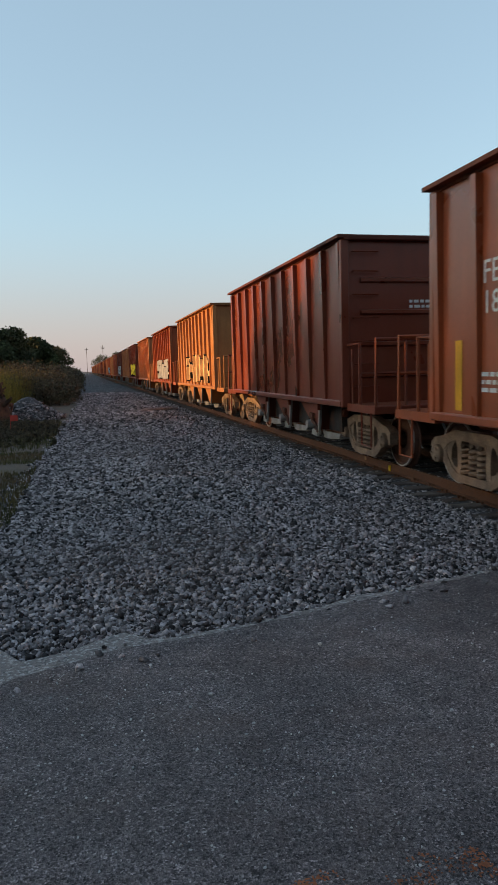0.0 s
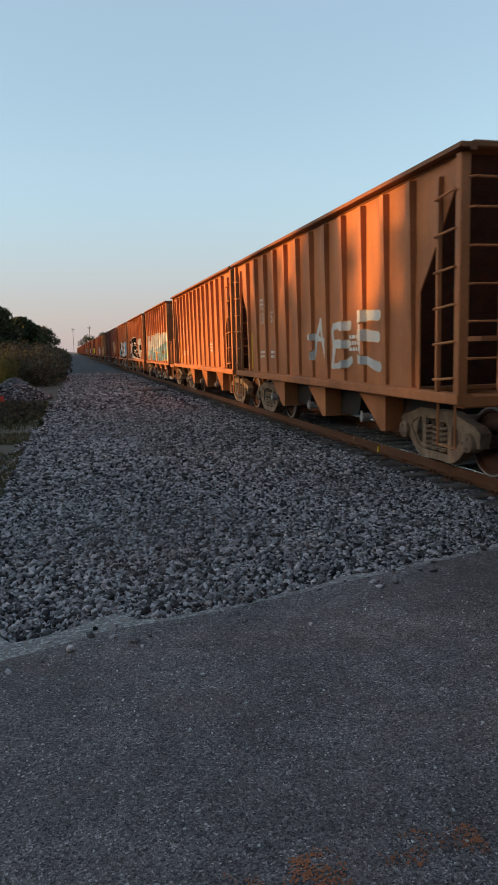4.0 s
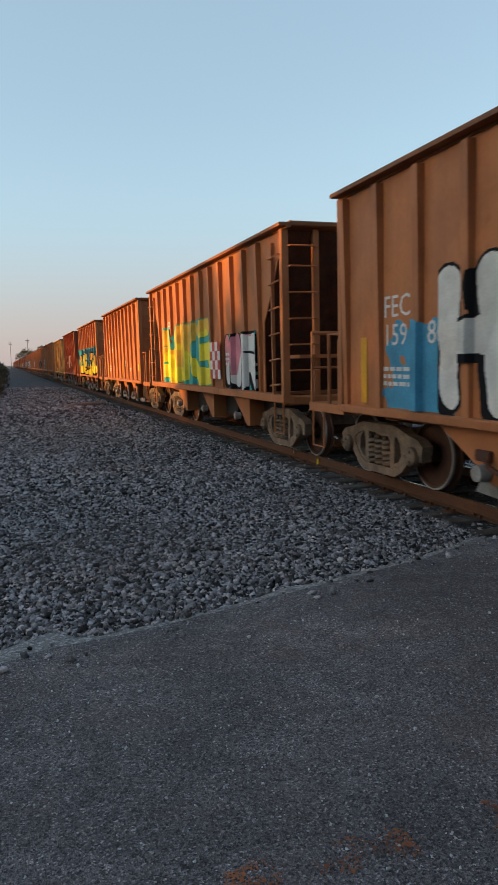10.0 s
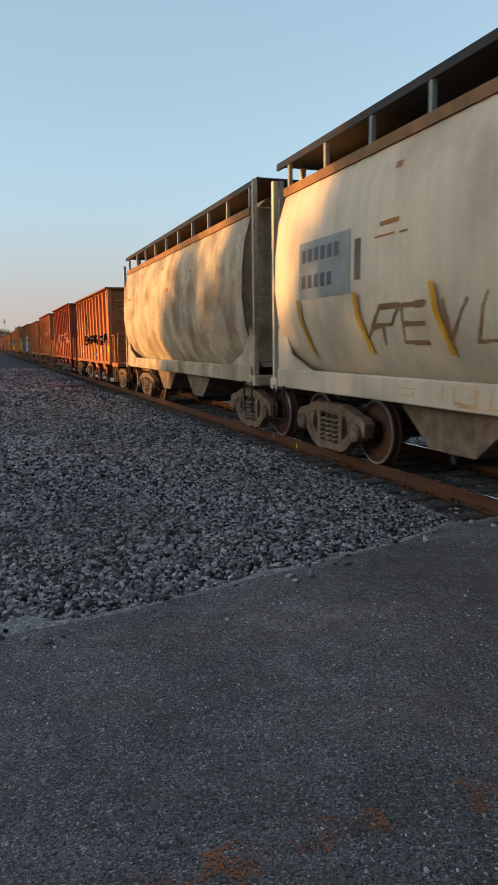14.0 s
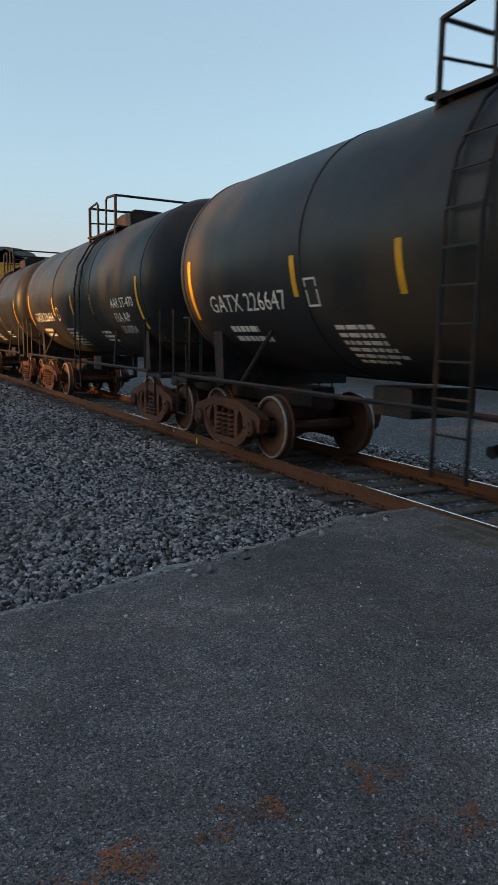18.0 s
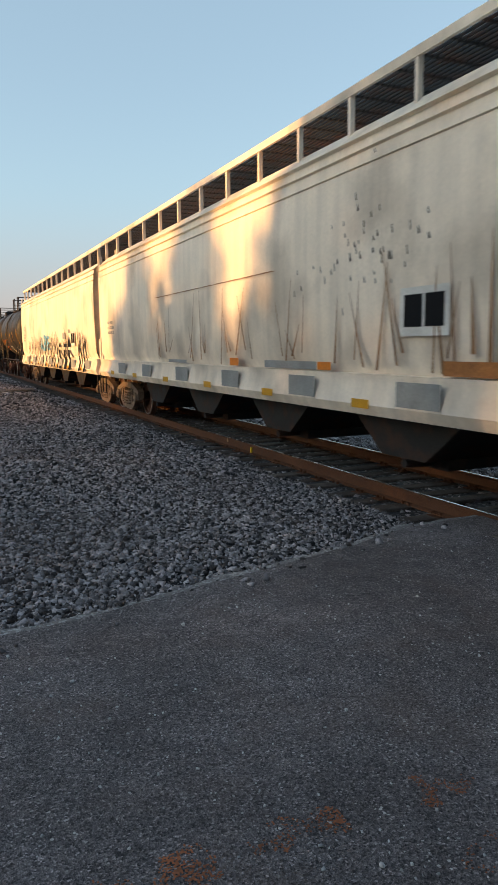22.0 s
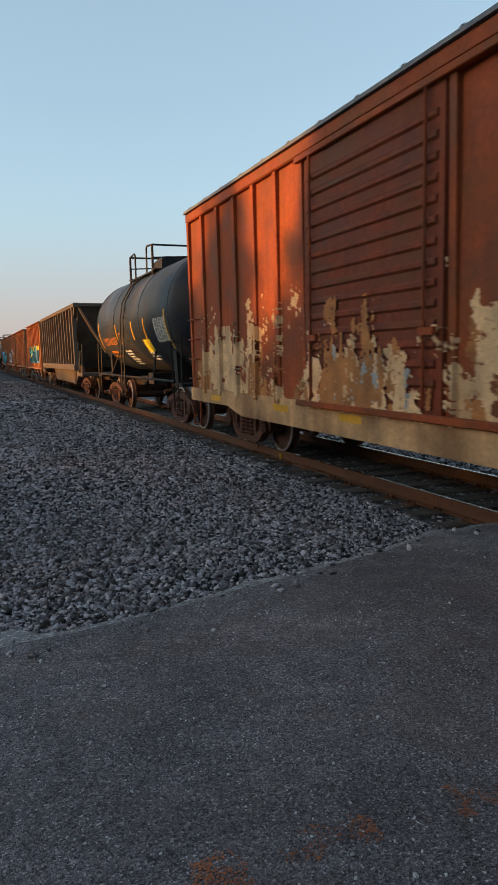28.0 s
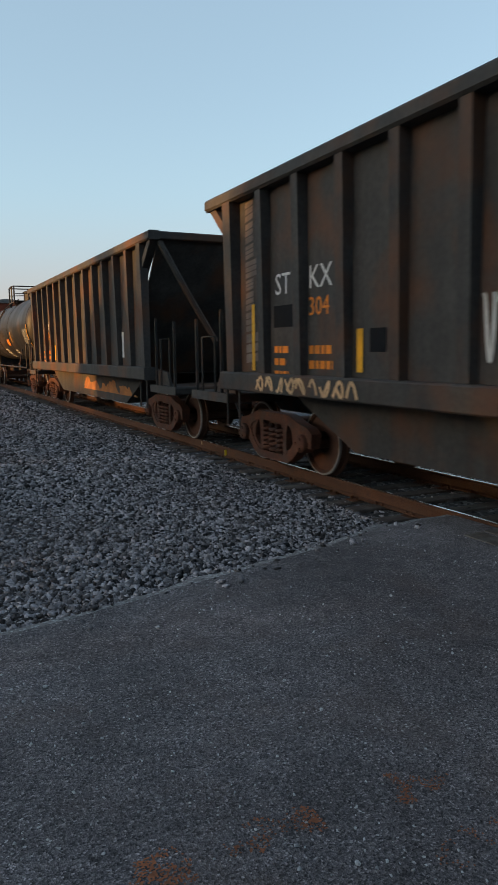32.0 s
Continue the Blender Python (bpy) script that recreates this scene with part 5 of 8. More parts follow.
        for z in (1.2, 1.55, 1.9, 2.25, 2.55):
            s.tube([(-1.40, sy * (H + 0.14), z), (-0.98, sy * (H + 0.14), z)], 0.014, 4)
        part("end_ladder", s, PAINT_RUSTY, root)
    s = Shape()
    s.prism([(-1.60, 4.60), (-1.58, 4.66), (0.0, 4.84), (1.58, 4.66), (1.60, 4.60)], "y", -H - 0.04, H + 0.04)
    for i in range(16):
        y = -H + 0.3 + i * (2 * H - 0.6) / 15
        s.prism([(-1.57, 4.65), (0.0, 4.835), (1.57, 4.65), (1.57, 4.685), (0.0, 4.87), (-1.57, 4.685)], "y", y - 0.03, y + 0.03)
    part("roof", s, ROOF_GREY, root, "dull grey ribbed roof")
    s = Shape()
    s.box(-1.44, 1.44, -H + 0.02, H - 0.02, 0.96, 1.02)
    part("floor_frame", s, DARK, root)
    s = Shape()
    s.lathe([(0.05, -0.6), (0.2, -0.55), (0.2, 0.55), (0.05, 0.6)], (0.5, 0.8, 0.75), "y", 12)
    s.box(-0.7, -0.2, -0.3, 0.3, 0.55, 0.95, 0.03)
    part("brake_gear", s, DARK, root)
    underframe(root, H + 0.45, H - 2.05, DARK, True)
    return root


# ---------------------------------------------------------------- autorack unit
def autorack(lead=True):
    """One unit of a two-unit autorack; lead: its +y end is the outer end with doors and ladder."""
    root = start("autorack_car", "tall yellow autorack car with perforated side panels", "autorack car")
    H = 10.0
    eave = 5.02
    y0, y1 = -H, (H - 1.80 if lead else H)
    posts = [y1 - 0.1] + [6.63 - 1.725 * i for i in range(-1 if not lead else 0, 10)] + [y0 + 0.12]
    for sx in (-1, 1):
        for a, b in zip(posts, posts[1:]):
            panel = Shape()
            panel.box(min(sx * 1.50, sx * 1.515), max(sx * 1.50, sx * 1.515), a + 0.03, b - 0.03, 0.98, eave)
            p = part("side_panel", panel, PAINT, root)
            if sx < 0:
                s = Shape()
                w0, w1 = b + 0.27, a - 0.27
                for z0, z1 in ((4.28, 4.82), (3.40, 3.94), (2.70, 3.10), (1.45, 1.75)):
                    k = int((z1 - z0) / 0.045)
                    for i in range(k):
                        z = z0 + i * (z1 - z0) / k
                        s.box(-1.519, -1.513, w0, w1, z, z + 0.018)
                part("louvre", s.mesh("louvre", SLOT, smooth=False), SLOT, p, "brown perforation slots")
                s = Shape()
                for z in (4.12, 3.98, 3.26, 3.14, 2.02, 1.88):
                    for i in range(4):
                        y = w0 + (i + 0.5) * (w1 - w0) / 4
                        s.box(-1.519, -1.513, y - 0.016, y + 0.016, z - 0.016, z + 0.016)
                part("bolt_holes", s.mesh("bolt_holes", DARK, smooth=False), DARK, p)
                s = Shape()
                s.box(-1.5185, -1.513, a + 0.05, b - 0.05, 2.14, 2.42)
                if lead and 1.4 < a < 3.3:
                    continue
                part("stripe", s.mesh("stripe", WHITE, smooth=False), WHITE, p, "white painted stripe")
        for y in posts:
            s = Shape()
            s.box(min(sx * 1.50, sx * 1.60), max(sx * 1.50, sx * 1.60), y - 0.055, y + 0.055, 0.92, eave, 0.012)
            part("post", s, PAINT, root)
        s = Shape()
        s.box(min(sx * 1.40, sx * 1.58), max(sx * 1.40, sx * 1.58), y0, y1, 0.76, 0.99, 0.015)
        part("side_sill", s, PAINT, root)
        if lead:
            s = Shape()
            s.prism([(y1, 0.95), (H, 0.95), (H, 4.7), (y1, 4.95)], "x", min(sx * 1.30, sx * 1.33), max(sx * 1.30, sx * 1.33))
            part("end_door", s, PAINT, root, "folding end door")
            for y in (H - 0.1, H - 0.55):
                s = Shape()
                s.tube([(sx * 1.52, y, 0.9), (sx * 1.52, y, 4.75)], 0.024, 5)
                part("ladder_rail", s, PAINT, root)
            for i in range(11):
                s = Shape()
                s.tube([(sx * 1.52, H - 0.1, 1.1 + i * 0.34), (sx * 1.52, H - 0.55, 1.1 + i * 0.34)], 0.014, 4)
                part("ladder_rung", s, PAINT, root)
    s = Shape()
    roof = [(-1.56, eave - 0.02), (-1.52, 5.22), (-1.30, 5.48), (-0.7, 5.66), (0, 5.71), (0.7, 5.66), (1.30, 5.48), (1.52, 5.22), (1.56, eave - 0.02), (1.45, eave - 0.02), (0, 5.60), (-1.45, eave - 0.02)]
    s.prism(roof, "y", y0, y1 + (0.3 if lead else 0))
    for i in range(60):
        y = y0 + 0.15 + i * (y1 - y0 - 0.3) / 59
        s.prism([(-1.57, eave + 0.01), (-1.53, 5.225), (-1.305, 5.49), (-0.7, 5.675), (0, 5.725), (0, 5.69), (-0.7, 5.64), (-1.28, 5.46), (-1.49, 5.21), (-1.53, eave + 0.01)], "y", y - 0.05, y + 0.05)
    part("roof", s, ROOF_GREY, root, "corrugated dull grey roof")
    for z in (1.0, 2.9):
        s = Shape()
        s.box(-1.49, 1.49, y0 + 0.05, y1 - 0.05, z - 0.06, z)
        part("deck", s, DARK, root)
    if lead:
        s = Shape()
        s.box(-1.36, 1.36, y1 - 0.06, y1 - 0.02, 0.95, 5.0)
        part("end_door", s, PAINT, root, "folding end door")
    # dark bellows at the articulated end
    e = y0 if lead else y1
    sgn = -1 if lead else 1
    s = Shape()
    for i in range(4):
        s.box(-1.42, 1.42, e + sgn * (0.01 + 0.07 * i), e + sgn * (0.05 + 0.07 * i), 0.9, 4.95)
    part("bellows", s.mesh("bellows", DARK, smooth=False), DARK, root, "black bellows between the units")
    if not lead:
        s = Shape()
        s.box(-1.36, 1.36, y0 + 0.01, y0 + 0.05, 0.95, 5.0)
        part("end_door", s, PAINT, root, "folding end door")
    s = Shape()
    s.box(-0.2, 0.2, -H, H, 0.60, 0.92, 0.02)
    s.prism([(-H + 3, 0.80), (H - 3, 0.80), (H - 4, 0.62), (-H + 4, 0.62)], "x", -1.38, -1.30)
    part("centre_sill", s, DARK, root)
    for sy in (-1, 1):
        if sy == sgn:
            if lead:
                truck(root, sy * (H + 0.28))
        else:
            truck(root, sy * (H - 1.9))
            part("coupler", coupler_shape(sy * (H + 0.1), sy), TRUCK_RUST, root, "rusty steel coupler")
    return root


# ---------------------------------------------------------------- paint on the sides: lettering, stains and graffiti
def side_text(root, text, y, z, height, mat, x=-1.518, label="painted lettering"):
    co, faces = letters(text, height)
    me = bpy.data.meshes.new("lettering")
    me.from_pydata([(x, y - a, z + b) for a, b, _ in co], [], [f[::-1] for f in faces])
    me.materials.append(mat)
    return part("lettering", me, mat, root, label)


def side_bars(root, y, z, w, rows, step, mat, x=-1.518, seed=0):
    rnd = random.Random(seed)
    s = Shape()
    for r in range(rows):
        a, end = y, y - w * rnd.uniform(0.75, 1.0)
        while a > end:
            b = max(end, a - rnd.uniform(0.05, 0.16))
            s.add([(x, a, z - r * step), (x, b, z - r * step), (x, b, z - r * step - step * 0.55), (x, a, z - r * step - step * 0.55)], [(0, 1, 2, 3)])
            a = b - 0.03
    return part("small_print", s.mesh("small_print", mat, smooth=False), mat, root, "rows of small stencilled print")


def side_patch(root, y0, y1, z0, z1, mat, x=-1.5155, name="paint_patch", label=""):
    s = Shape()
    s.add([(x, y0, z0), (x, y1, z0), (x, y1, z1), (x, y0, z1)], [(0, 1, 2, 3)])
    return part(name, s.mesh(name, mat, smooth=False), mat, root, label)


def strokes(y, z, lines):
    """Distance from each cell to the nearest of the given lines."""
    d = np.full(y.shape, 9.0)
    for (a, b), (c, e) in lines:
        vy, vz = c - a, e - b
        k = np.clip(((y - a) * vy + (z - b) * vz) / (vy * vy + vz * vz + 1e-9), 0, 1)
        d = np.minimum(d, np.hypot(y - a - k * vy, z - b - k * vz))
    return d


def rough_field(y, z, scale, seed):
    """Smooth random waves, for uneven outlines."""
    rnd = np.random.RandomState(seed)
    f = np.zeros(y.shape)
    for k in range(7):
        a, p = rnd.uniform(0, 6.28), rnd.uniform(0, 6.28)
        w = scale * (0.6 + 0.5 * k)
        f += np.sin((y * math.cos(a) + z * math.sin(a)) * w + p) / (1 + 0.5 * k)
    return f / 3


# letter skeletons on a grid of three columns and five rows, a to o from the lower left; each word is one line
GLYPHS = {"A": "anc df", "B": "amnlhfba gh", "C": "omac", "D": "amnlfba", "E": "omac gi", "F": "oma gh", "G": "omacih", "H": "am co gi", "I": "bn", "J": "ocad", "K": "am og gc", "L": "mac", "M": "amhoc",
          "N": "amco", "O": "mocam", "P": "amoig", "R": "amoig hc", "S": "omgica", "T": "mo nb", "U": "maco", "V": "mbo", "W": "mahco", "X": "mc oa", "Y": "mho hb", "Z": "moac", "8": "mocam gi"}


def glyph_lines(text, y0, y1, z0, z1, rnd, slant):
    """The skeletons of a row of letters, the first at y1, each a little uneven."""
    lines, w, h = [], (y1 - y0) / len(text), z1 - z0
    for k, letter in enumerate(text):
        lo, hi = z0 + (0.12 + rnd.uniform(0, 0.07)) * h, z1 - (0.12 + rnd.uniform(0, 0.12)) * h
        lean, left, step = slant * rnd.uniform(-0.6, 0.6) * w, y1 - (k + 0.19 + rnd.uniform(-0.03, 0.03)) * w, 0.31 * w
        for word in GLYPHS.get(letter, "").split():
            pts = []
            for q in word:
                c, r = (ord(q) - 97) % 3, (ord(q) - 97) // 3
                pts.append((left - c * step + lean * (r / 2 - 1), lo + (hi - lo) * r / 4))
            lines += list(zip(pts, pts[1:]))
    return lines


def sprayed(root, x_of, y0, y1, z0, z1, seed, fill, outline, back=None, extra=None, count=5, thick=0.13, cell=0.014, edge=0.045, label="large spray-painted graffiti", slant=0.1, rim=None, extra_from=0.25, text="", bend=None):
    """Bubble shapes in spray paint, laid over panels and ribs. y runs from y1 (left) to y0 (right)."""
    rnd = random.Random(seed)
    ny, nz = int((y1 - y0) / cell), int((z1 - z0) / cell)
    yy, zz = np.meshgrid(y0 + (np.arange(ny) + 0.5) * cell, z0 + (np.arange(nz) + 0.5) * cell, indexing="ij")
    w, h = (y1 - y0) / count, z1 - z0
    lines = glyph_lines(text, y0, y1, z0, z1, rnd, slant) if text else []
    w = (y1 - y0) / len(text) if text else w
    for k in range(0 if text else count):
        c = y1 - (k + 0.5) * w
        lo, hi = z0 + 0.12 * h + rnd.uniform(0, 0.1) * h, z1 - 0.12 * h - rnd.uniform(0, 0.12) * h
        left, right, mid = c + 0.30 * w, c - 0.30 * w, (lo + hi) / 2 + rnd.uniform(-0.1, 0.1) * h
        t = slant * rnd.uniform(-1, 1) * w
        kind = rnd.randrange(5)
        if kind == 0:
            lines += [((left, lo), (left + t, hi)), ((left + t, hi), (right, lo)), ((right, lo), (right + t, hi))]
        elif kind == 1:
            lines += [((left, lo), (c + t, hi)), ((c + t, hi), (right, lo)), ((left, mid), (right, mid))]
        elif kind == 2:
            lines += [((left, lo), (left, hi)), ((left, hi), (right, hi)), ((left, mid), (right, mid)), ((left, lo), (right, lo + t))]
        elif kind == 3:
            lines += [((right, hi), (left, hi - 0.05)), ((left, hi), (left, mid)), ((left, mid), (right, mid)), ((right, mid), (right, lo)), ((right, lo), (left, lo))]
        else:
            lines += [((left, lo), (left, hi)), ((left, hi), (right, hi - 0.1 * h)), ((right, hi), (right, mid)), ((right, mid), (left, mid)), ((c, mid), (right, lo))]
    wave = rough_field(yy, zz, 2.2, seed + 1)
    fat = thick * (1 + 0.35 * rough_field(yy, zz, 2.6, seed + 4))
    by = (0.08 if text else 0.16) * min(w, 1.0) * rough_field(yy, zz, 2.8, seed + 7) + (0.02 if text else 0.05) * rough_field(yy, zz, 7, seed + 8)
    bz = (0.05 if text else 0.10) * rough_field(yy, zz, 2.8, seed + 9)
    d = strokes(yy + by, zz + bz, lines) + 0.03 * rough_field(yy, zz, 5, seed)
    fall = strokes(yy + by - 0.09, zz + bz + 0.08, lines) + 0.03 * rough_field(yy, zz, 5, seed)
    kind_of = np.zeros(yy.shape, int)
    box = np.minimum.reduce([yy - y0, y1 - yy, (zz - z0) * 1.2, (z1 - zz) * 1.2])
    if back is not None:
        kind_of[(d < fat + edge + 0.16 + 0.16 * wave) & (box + 0.15 * wave > 0.0)] = 3
    if edge > 0.03:
        kind_of[fall < fat + edge * 0.6] = 2
    kind_of[d < fat + edge] = 2
    kind_of[d < fat] = 5 if rim else 1
    kind_of[d < fat - 0.045] = 1
    if extra is not None:
        kind_of[(kind_of == 1) & (rough_field(yy, zz, 3.0, seed + 2) + (zz - (z0 + z1) / 2) / h * 1.2 > extra_from)] = 4
    mats = [fill, outline, back or outline, extra or fill, rim or fill]
    ii, jj = np.nonzero(kind_of)
    if not len(ii):
        return None
    s = Shape()
    edges_y = y0 + np.arange(ny + 1) * cell
    xs = [x_of(a) for a in edges_y]
    verts, faces, idx, seen = [], [], [], {}

    def corner(i, j):
        if (i, j) not in seen:
            seen[(i, j)] = len(verts)
            verts.append((xs[i] + (bend(z0 + j * cell) if bend else 0.0), edges_y[i], z0 + j * cell))
        return seen[(i, j)]

    for i in range(ny):
        j = 0
        while j < nz:
            k = j
            while k < nz and kind_of[i, k] == kind_of[i, j] and not (bend and k - j > 7):
                k += 1
            if kind_of[i, j]:
                faces.append((corner(i, j), corner(i, k), corner(i + 1, k), corner(i + 1, j)))
                idx.append(int(kind_of[i, j]) - 1)
            j = k
    me = bpy.data.meshes.new("graffiti")
    me.from_pydata(verts, [], faces)
    for m in mats:
        me.materials.append(m)
    me.polygons.foreach_set("material_index", idx)
    return part("graffiti", me, fill, root, label)


def washed(root, x_of, y0, y1, z0, z1, seed, mat, cover=0.0, rise=0.5, cell=0.02, label="patches of faded paint", fine=0.0):
    """Irregular patches of other paint that rise from the bottom edge."""
    ny, nz = int((y1 - y0) / cell), int((z1 - z0) / cell)
    yy, zz = np.meshgrid(y0 + (np.arange(ny) + 0.5) * cell, z0 + (np.arange(nz) + 0.5) * cell, indexing="ij")
    f = rough_field(yy, zz * 0.35, 4.5, seed) * 0.9 + 0.5 * rough_field(yy, zz, 9, seed + 3) - (zz - z0) / (z1 - z0) * 1.6 * (1 - rise) - (zz - z0) / (z1 - z0) * rise + cover
    side = np.minimum(yy - y0, y1 - yy)
    f -= 1.4 * np.clip(1 - side / 0.45, 0, 1) + 0.7 * np.clip(1 - (z1 - zz) / 0.25, 0, 1)
    if fine:
        f += fine * (rough_field(yy, zz * 0.10, 13, seed + 5) + 0.8 * rough_field(yy, zz * 0.5, 22, seed + 6) + 0.7 * rough_field(yy, zz, 45, seed + 8))
    keep = f > 0
    edges_y = y0 + np.arange(ny + 1) * cell
    xs = [x_of(a) for a in edges_y]
    verts, faces, seen = [], [], {}

    def corner(i, j):
        if (i, j) not in seen:
            seen[(i, j)] = len(verts)
            verts.append((xs[i], edges_y[i], z0 + j * cell))
        return seen[(i, j)]

    for i in range(ny):
        j = 0
        while j < nz:
            k = j
            while k < nz and keep[i, k] == keep[i, j]:
                k += 1
            if keep[i, j]:
                faces.append((corner(i, j), corner(i, k), corner(i + 1, k), corner(i + 1, j)))
            j = k
    if not faces:
        return None
    me = bpy.data.meshes.new("faded_paint")
    me.from_pydata(verts, [], faces)
    me.materials.append(mat)
    return part("faded_paint", me, mat, root, label)


def scrawl(root, x, y0, y1, z0, z1, seed, mat, r=0.018, count=5, label="thin sprayed scrawl"):
    """A thin looping line of spray paint, flat on the side."""
    rnd = random.Random(seed)
    s = Shape()
    for k in range(count):
        a = y1 - (k + 0.15) * (y1 - y0) / count
        b = a - 0.8 * (y1 - y0) / count
        pts = []
        p0, p1, q = rnd.uniform(0, 6), rnd.uniform(0, 6), rnd.choice((1, 1.5, 2))
        for i in range(25):
            t = i / 24
            pts.append((a + (b - a) * (0.5 - 0.5 * math.cos(t * 3.14 * q + 0.2 * p0)), z0 + (z1 - z0) * (0.5 + 0.48 * math.sin(t * 6.28 * (0.7 + 0.4 * q) + p1))))
        for i, (p, u) in enumerate(zip(pts, pts[1:])):
            dy, dz = u[0] - p[0], u[1] - p[1]
            n = math.hypot(dy, dz) or 1
            oy, oz = -dz / n * r, dy / n * r
            e = 0.0006 * i
            s.add([(x - e, p[0] + oy, p[1] + oz), (x - e, u[0] + oy, u[1] + oz), (x - e, u[0] - oy, u[1] - oz), (x - e, p[0] - oy, p[1] - oz)], [(0, 1, 2, 3)])
    return part("scrawl", s.mesh("scrawl", mat, smooth=False), mat, root, label)


def ribbed(rib_ys, base=1.512, depth=0.10, half=0.064, door=None):
    """The side's outer surface at y: panel, rib face or door."""
    def x_of(y):
        if door and door[0] < y < door[1]:
            return -1.569
        d = min(abs(y - r) for r in rib_ys)
        if d < half:
            return -(base + depth + 0.002)
        if d < half + 0.02:
            return -(base + depth * (1 - (d - half) / 0.02))
        return -base
    return x_of


FLAT_RIBS = [-FLAT_HALF + 0.07 + i * (2 * FLAT_HALF - 0.14) / 10 for i in range(11)]
SLOPE_RIBS = [-4.42 + i * 8.84 / 11 for i in range(12)]
BOX_RIBS = [-7.29 + i * 6.02 / 7 for i in range(8)] + [2.02 + i * 5.27 / 6 for i in range(7)]
flat_x, slope_x, box_x = ribbed(FLAT_RIBS), ribbed(SLOPE_RIBS), ribbed(BOX_RIBS, 1.486, 0.07, door=(-1.15, 1.9))


# ---------------------------------------------------------------- the train
BROWN, RED_BROWN, DARK_RED, OCHRE, BUFF = (0.43, 0.150, 0.056), (0.30, 0.066, 0.022), (0.16, 0.030, 0.013), (0.38, 0.15, 0.05), (0.66, 0.33, 0.10)
TRAIN = []


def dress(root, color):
    """The car's paint; the rails along an open hopper's top take a darker tone of it."""
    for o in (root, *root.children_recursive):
        rail_tone = 0.55 if o.name.split(".")[0] in ("top_chord", "end_chord") and root.name.startswith("open_hopper") else 1.0
        o.color = (*(c * rail_tone for c in color), 1)


proto = {
    "flat": flat_hopper(), "low": flat_hopper(drop=0.12), "far": flat_hopper(joined=True), "slope": slope_hopper(), "tank": tank_car(-0.85, 1.0, -0.93), "tank2": tank_car(0.02, 1.45, 0.35, "box", 5.95), "short_tank": tank_car(0.2, 1.4, 0.2, "box", 5.30), "grey_tank": tank_car(-0.15, 1.02, -0.23, "round"), "black": black_hopper(),
}
TANK_R = SLIM_R
proto["slim_tank"] = tank_car(0.02, 1.45, 0.35)
proto["long_tank"] = tank_car(-0.4, 0.75, 0.0, "round", 7.6)
TANK_R = 1.52
HALF = {"flat": FLAT_HALF, "low": FLAT_HALF, "far": FLAT_HALF, "slope": SLOPE_HALF, "tank": TANK_HALF, "tank2": TANK_HALF, "short_tank": TANK_HALF, "grey_tank": TANK_HALF, "slim_tank": TANK_HALF, "long_tank": 6.95, "black": 6.65}
used = set()


def car(kind, far_end, color, label=""):
    """A car whose body's far end stands at far_end when the clip starts."""
    if kind in used:
        root = copy_thing(proto[kind], Matrix.Identity(4))
    else:
        root = proto[kind]
        used.add(kind)
    return settle(root, far_end - HALF[kind] - (0.14 if kind in ("flat", "low", "far") else 0), color, label)


def settle(root, y, color, label=""):
    dress(root, color)
    if label:
        tagged(root, label)
    TRAIN.append((root, y))
    return root


# all cars are taken before any of them is painted, so that copies stay plain
cars = {}
SHADES = (RED_BROWN, DARK_RED, BROWN, RED_BROWN, DARK_RED, OCHRE, BROWN)
for i in range(30):
    cars[f"far{i}"] = car("far", 33.4 + 12.4 * (29 - i), SHADES[(i * 5) % 7], "red-brown open-top hopper car far down the line")
for key, kind, s, color in (
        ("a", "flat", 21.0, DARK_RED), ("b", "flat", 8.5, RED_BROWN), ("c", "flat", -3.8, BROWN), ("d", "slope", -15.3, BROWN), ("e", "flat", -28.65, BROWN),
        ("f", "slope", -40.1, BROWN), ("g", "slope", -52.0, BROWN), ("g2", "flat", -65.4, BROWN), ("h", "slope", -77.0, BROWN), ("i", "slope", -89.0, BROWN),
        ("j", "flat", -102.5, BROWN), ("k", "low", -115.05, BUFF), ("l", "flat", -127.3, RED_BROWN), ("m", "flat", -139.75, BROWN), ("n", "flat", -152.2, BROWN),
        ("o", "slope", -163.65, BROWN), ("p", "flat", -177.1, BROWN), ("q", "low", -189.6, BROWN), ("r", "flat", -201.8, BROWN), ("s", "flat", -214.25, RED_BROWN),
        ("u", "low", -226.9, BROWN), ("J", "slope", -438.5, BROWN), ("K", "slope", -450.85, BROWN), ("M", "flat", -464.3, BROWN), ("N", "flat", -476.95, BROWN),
        ("R1", "black", -488.0, (0.12, 0.085, 0.06)), ("X", "black", -582.1, (0.052, 0.046, 0.042)), ("Z", "black", -598.6, (0.052, 0.046, 0.042)),
        ("A0", "tank", -304.55, (0.020, 0.020, 0.022)), ("A", "tank", -316.6, (0.022, 0.022, 0.024)), ("B", "tank", -328.65, (0.022, 0.022, 0.024)), ("C", "tank2", -340.6, (0.020, 0.020, 0.022)),
        ("D", "short_tank", -352.9, (0.022, 0.020, 0.020)), ("E", "short_tank", -364.85, (0.018, 0.018, 0.019)), ("H", "grey_tank", -413.9, (0.29, 0.275, 0.25)), ("I", "slim_tank", -425.9, (0.014, 0.014, 0.016)),
        ("S", "short_tank", -505.2, (0.02, 0.024, 0.032)), ("W", "long_tank", -565.6, (0.016, 0.016, 0.018))):
    cars[key] = car(kind, s, color)
WHITE_CAR, TAN_CAR = (0.86, 0.74, 0.61), (0.46, 0.36, 0.25)
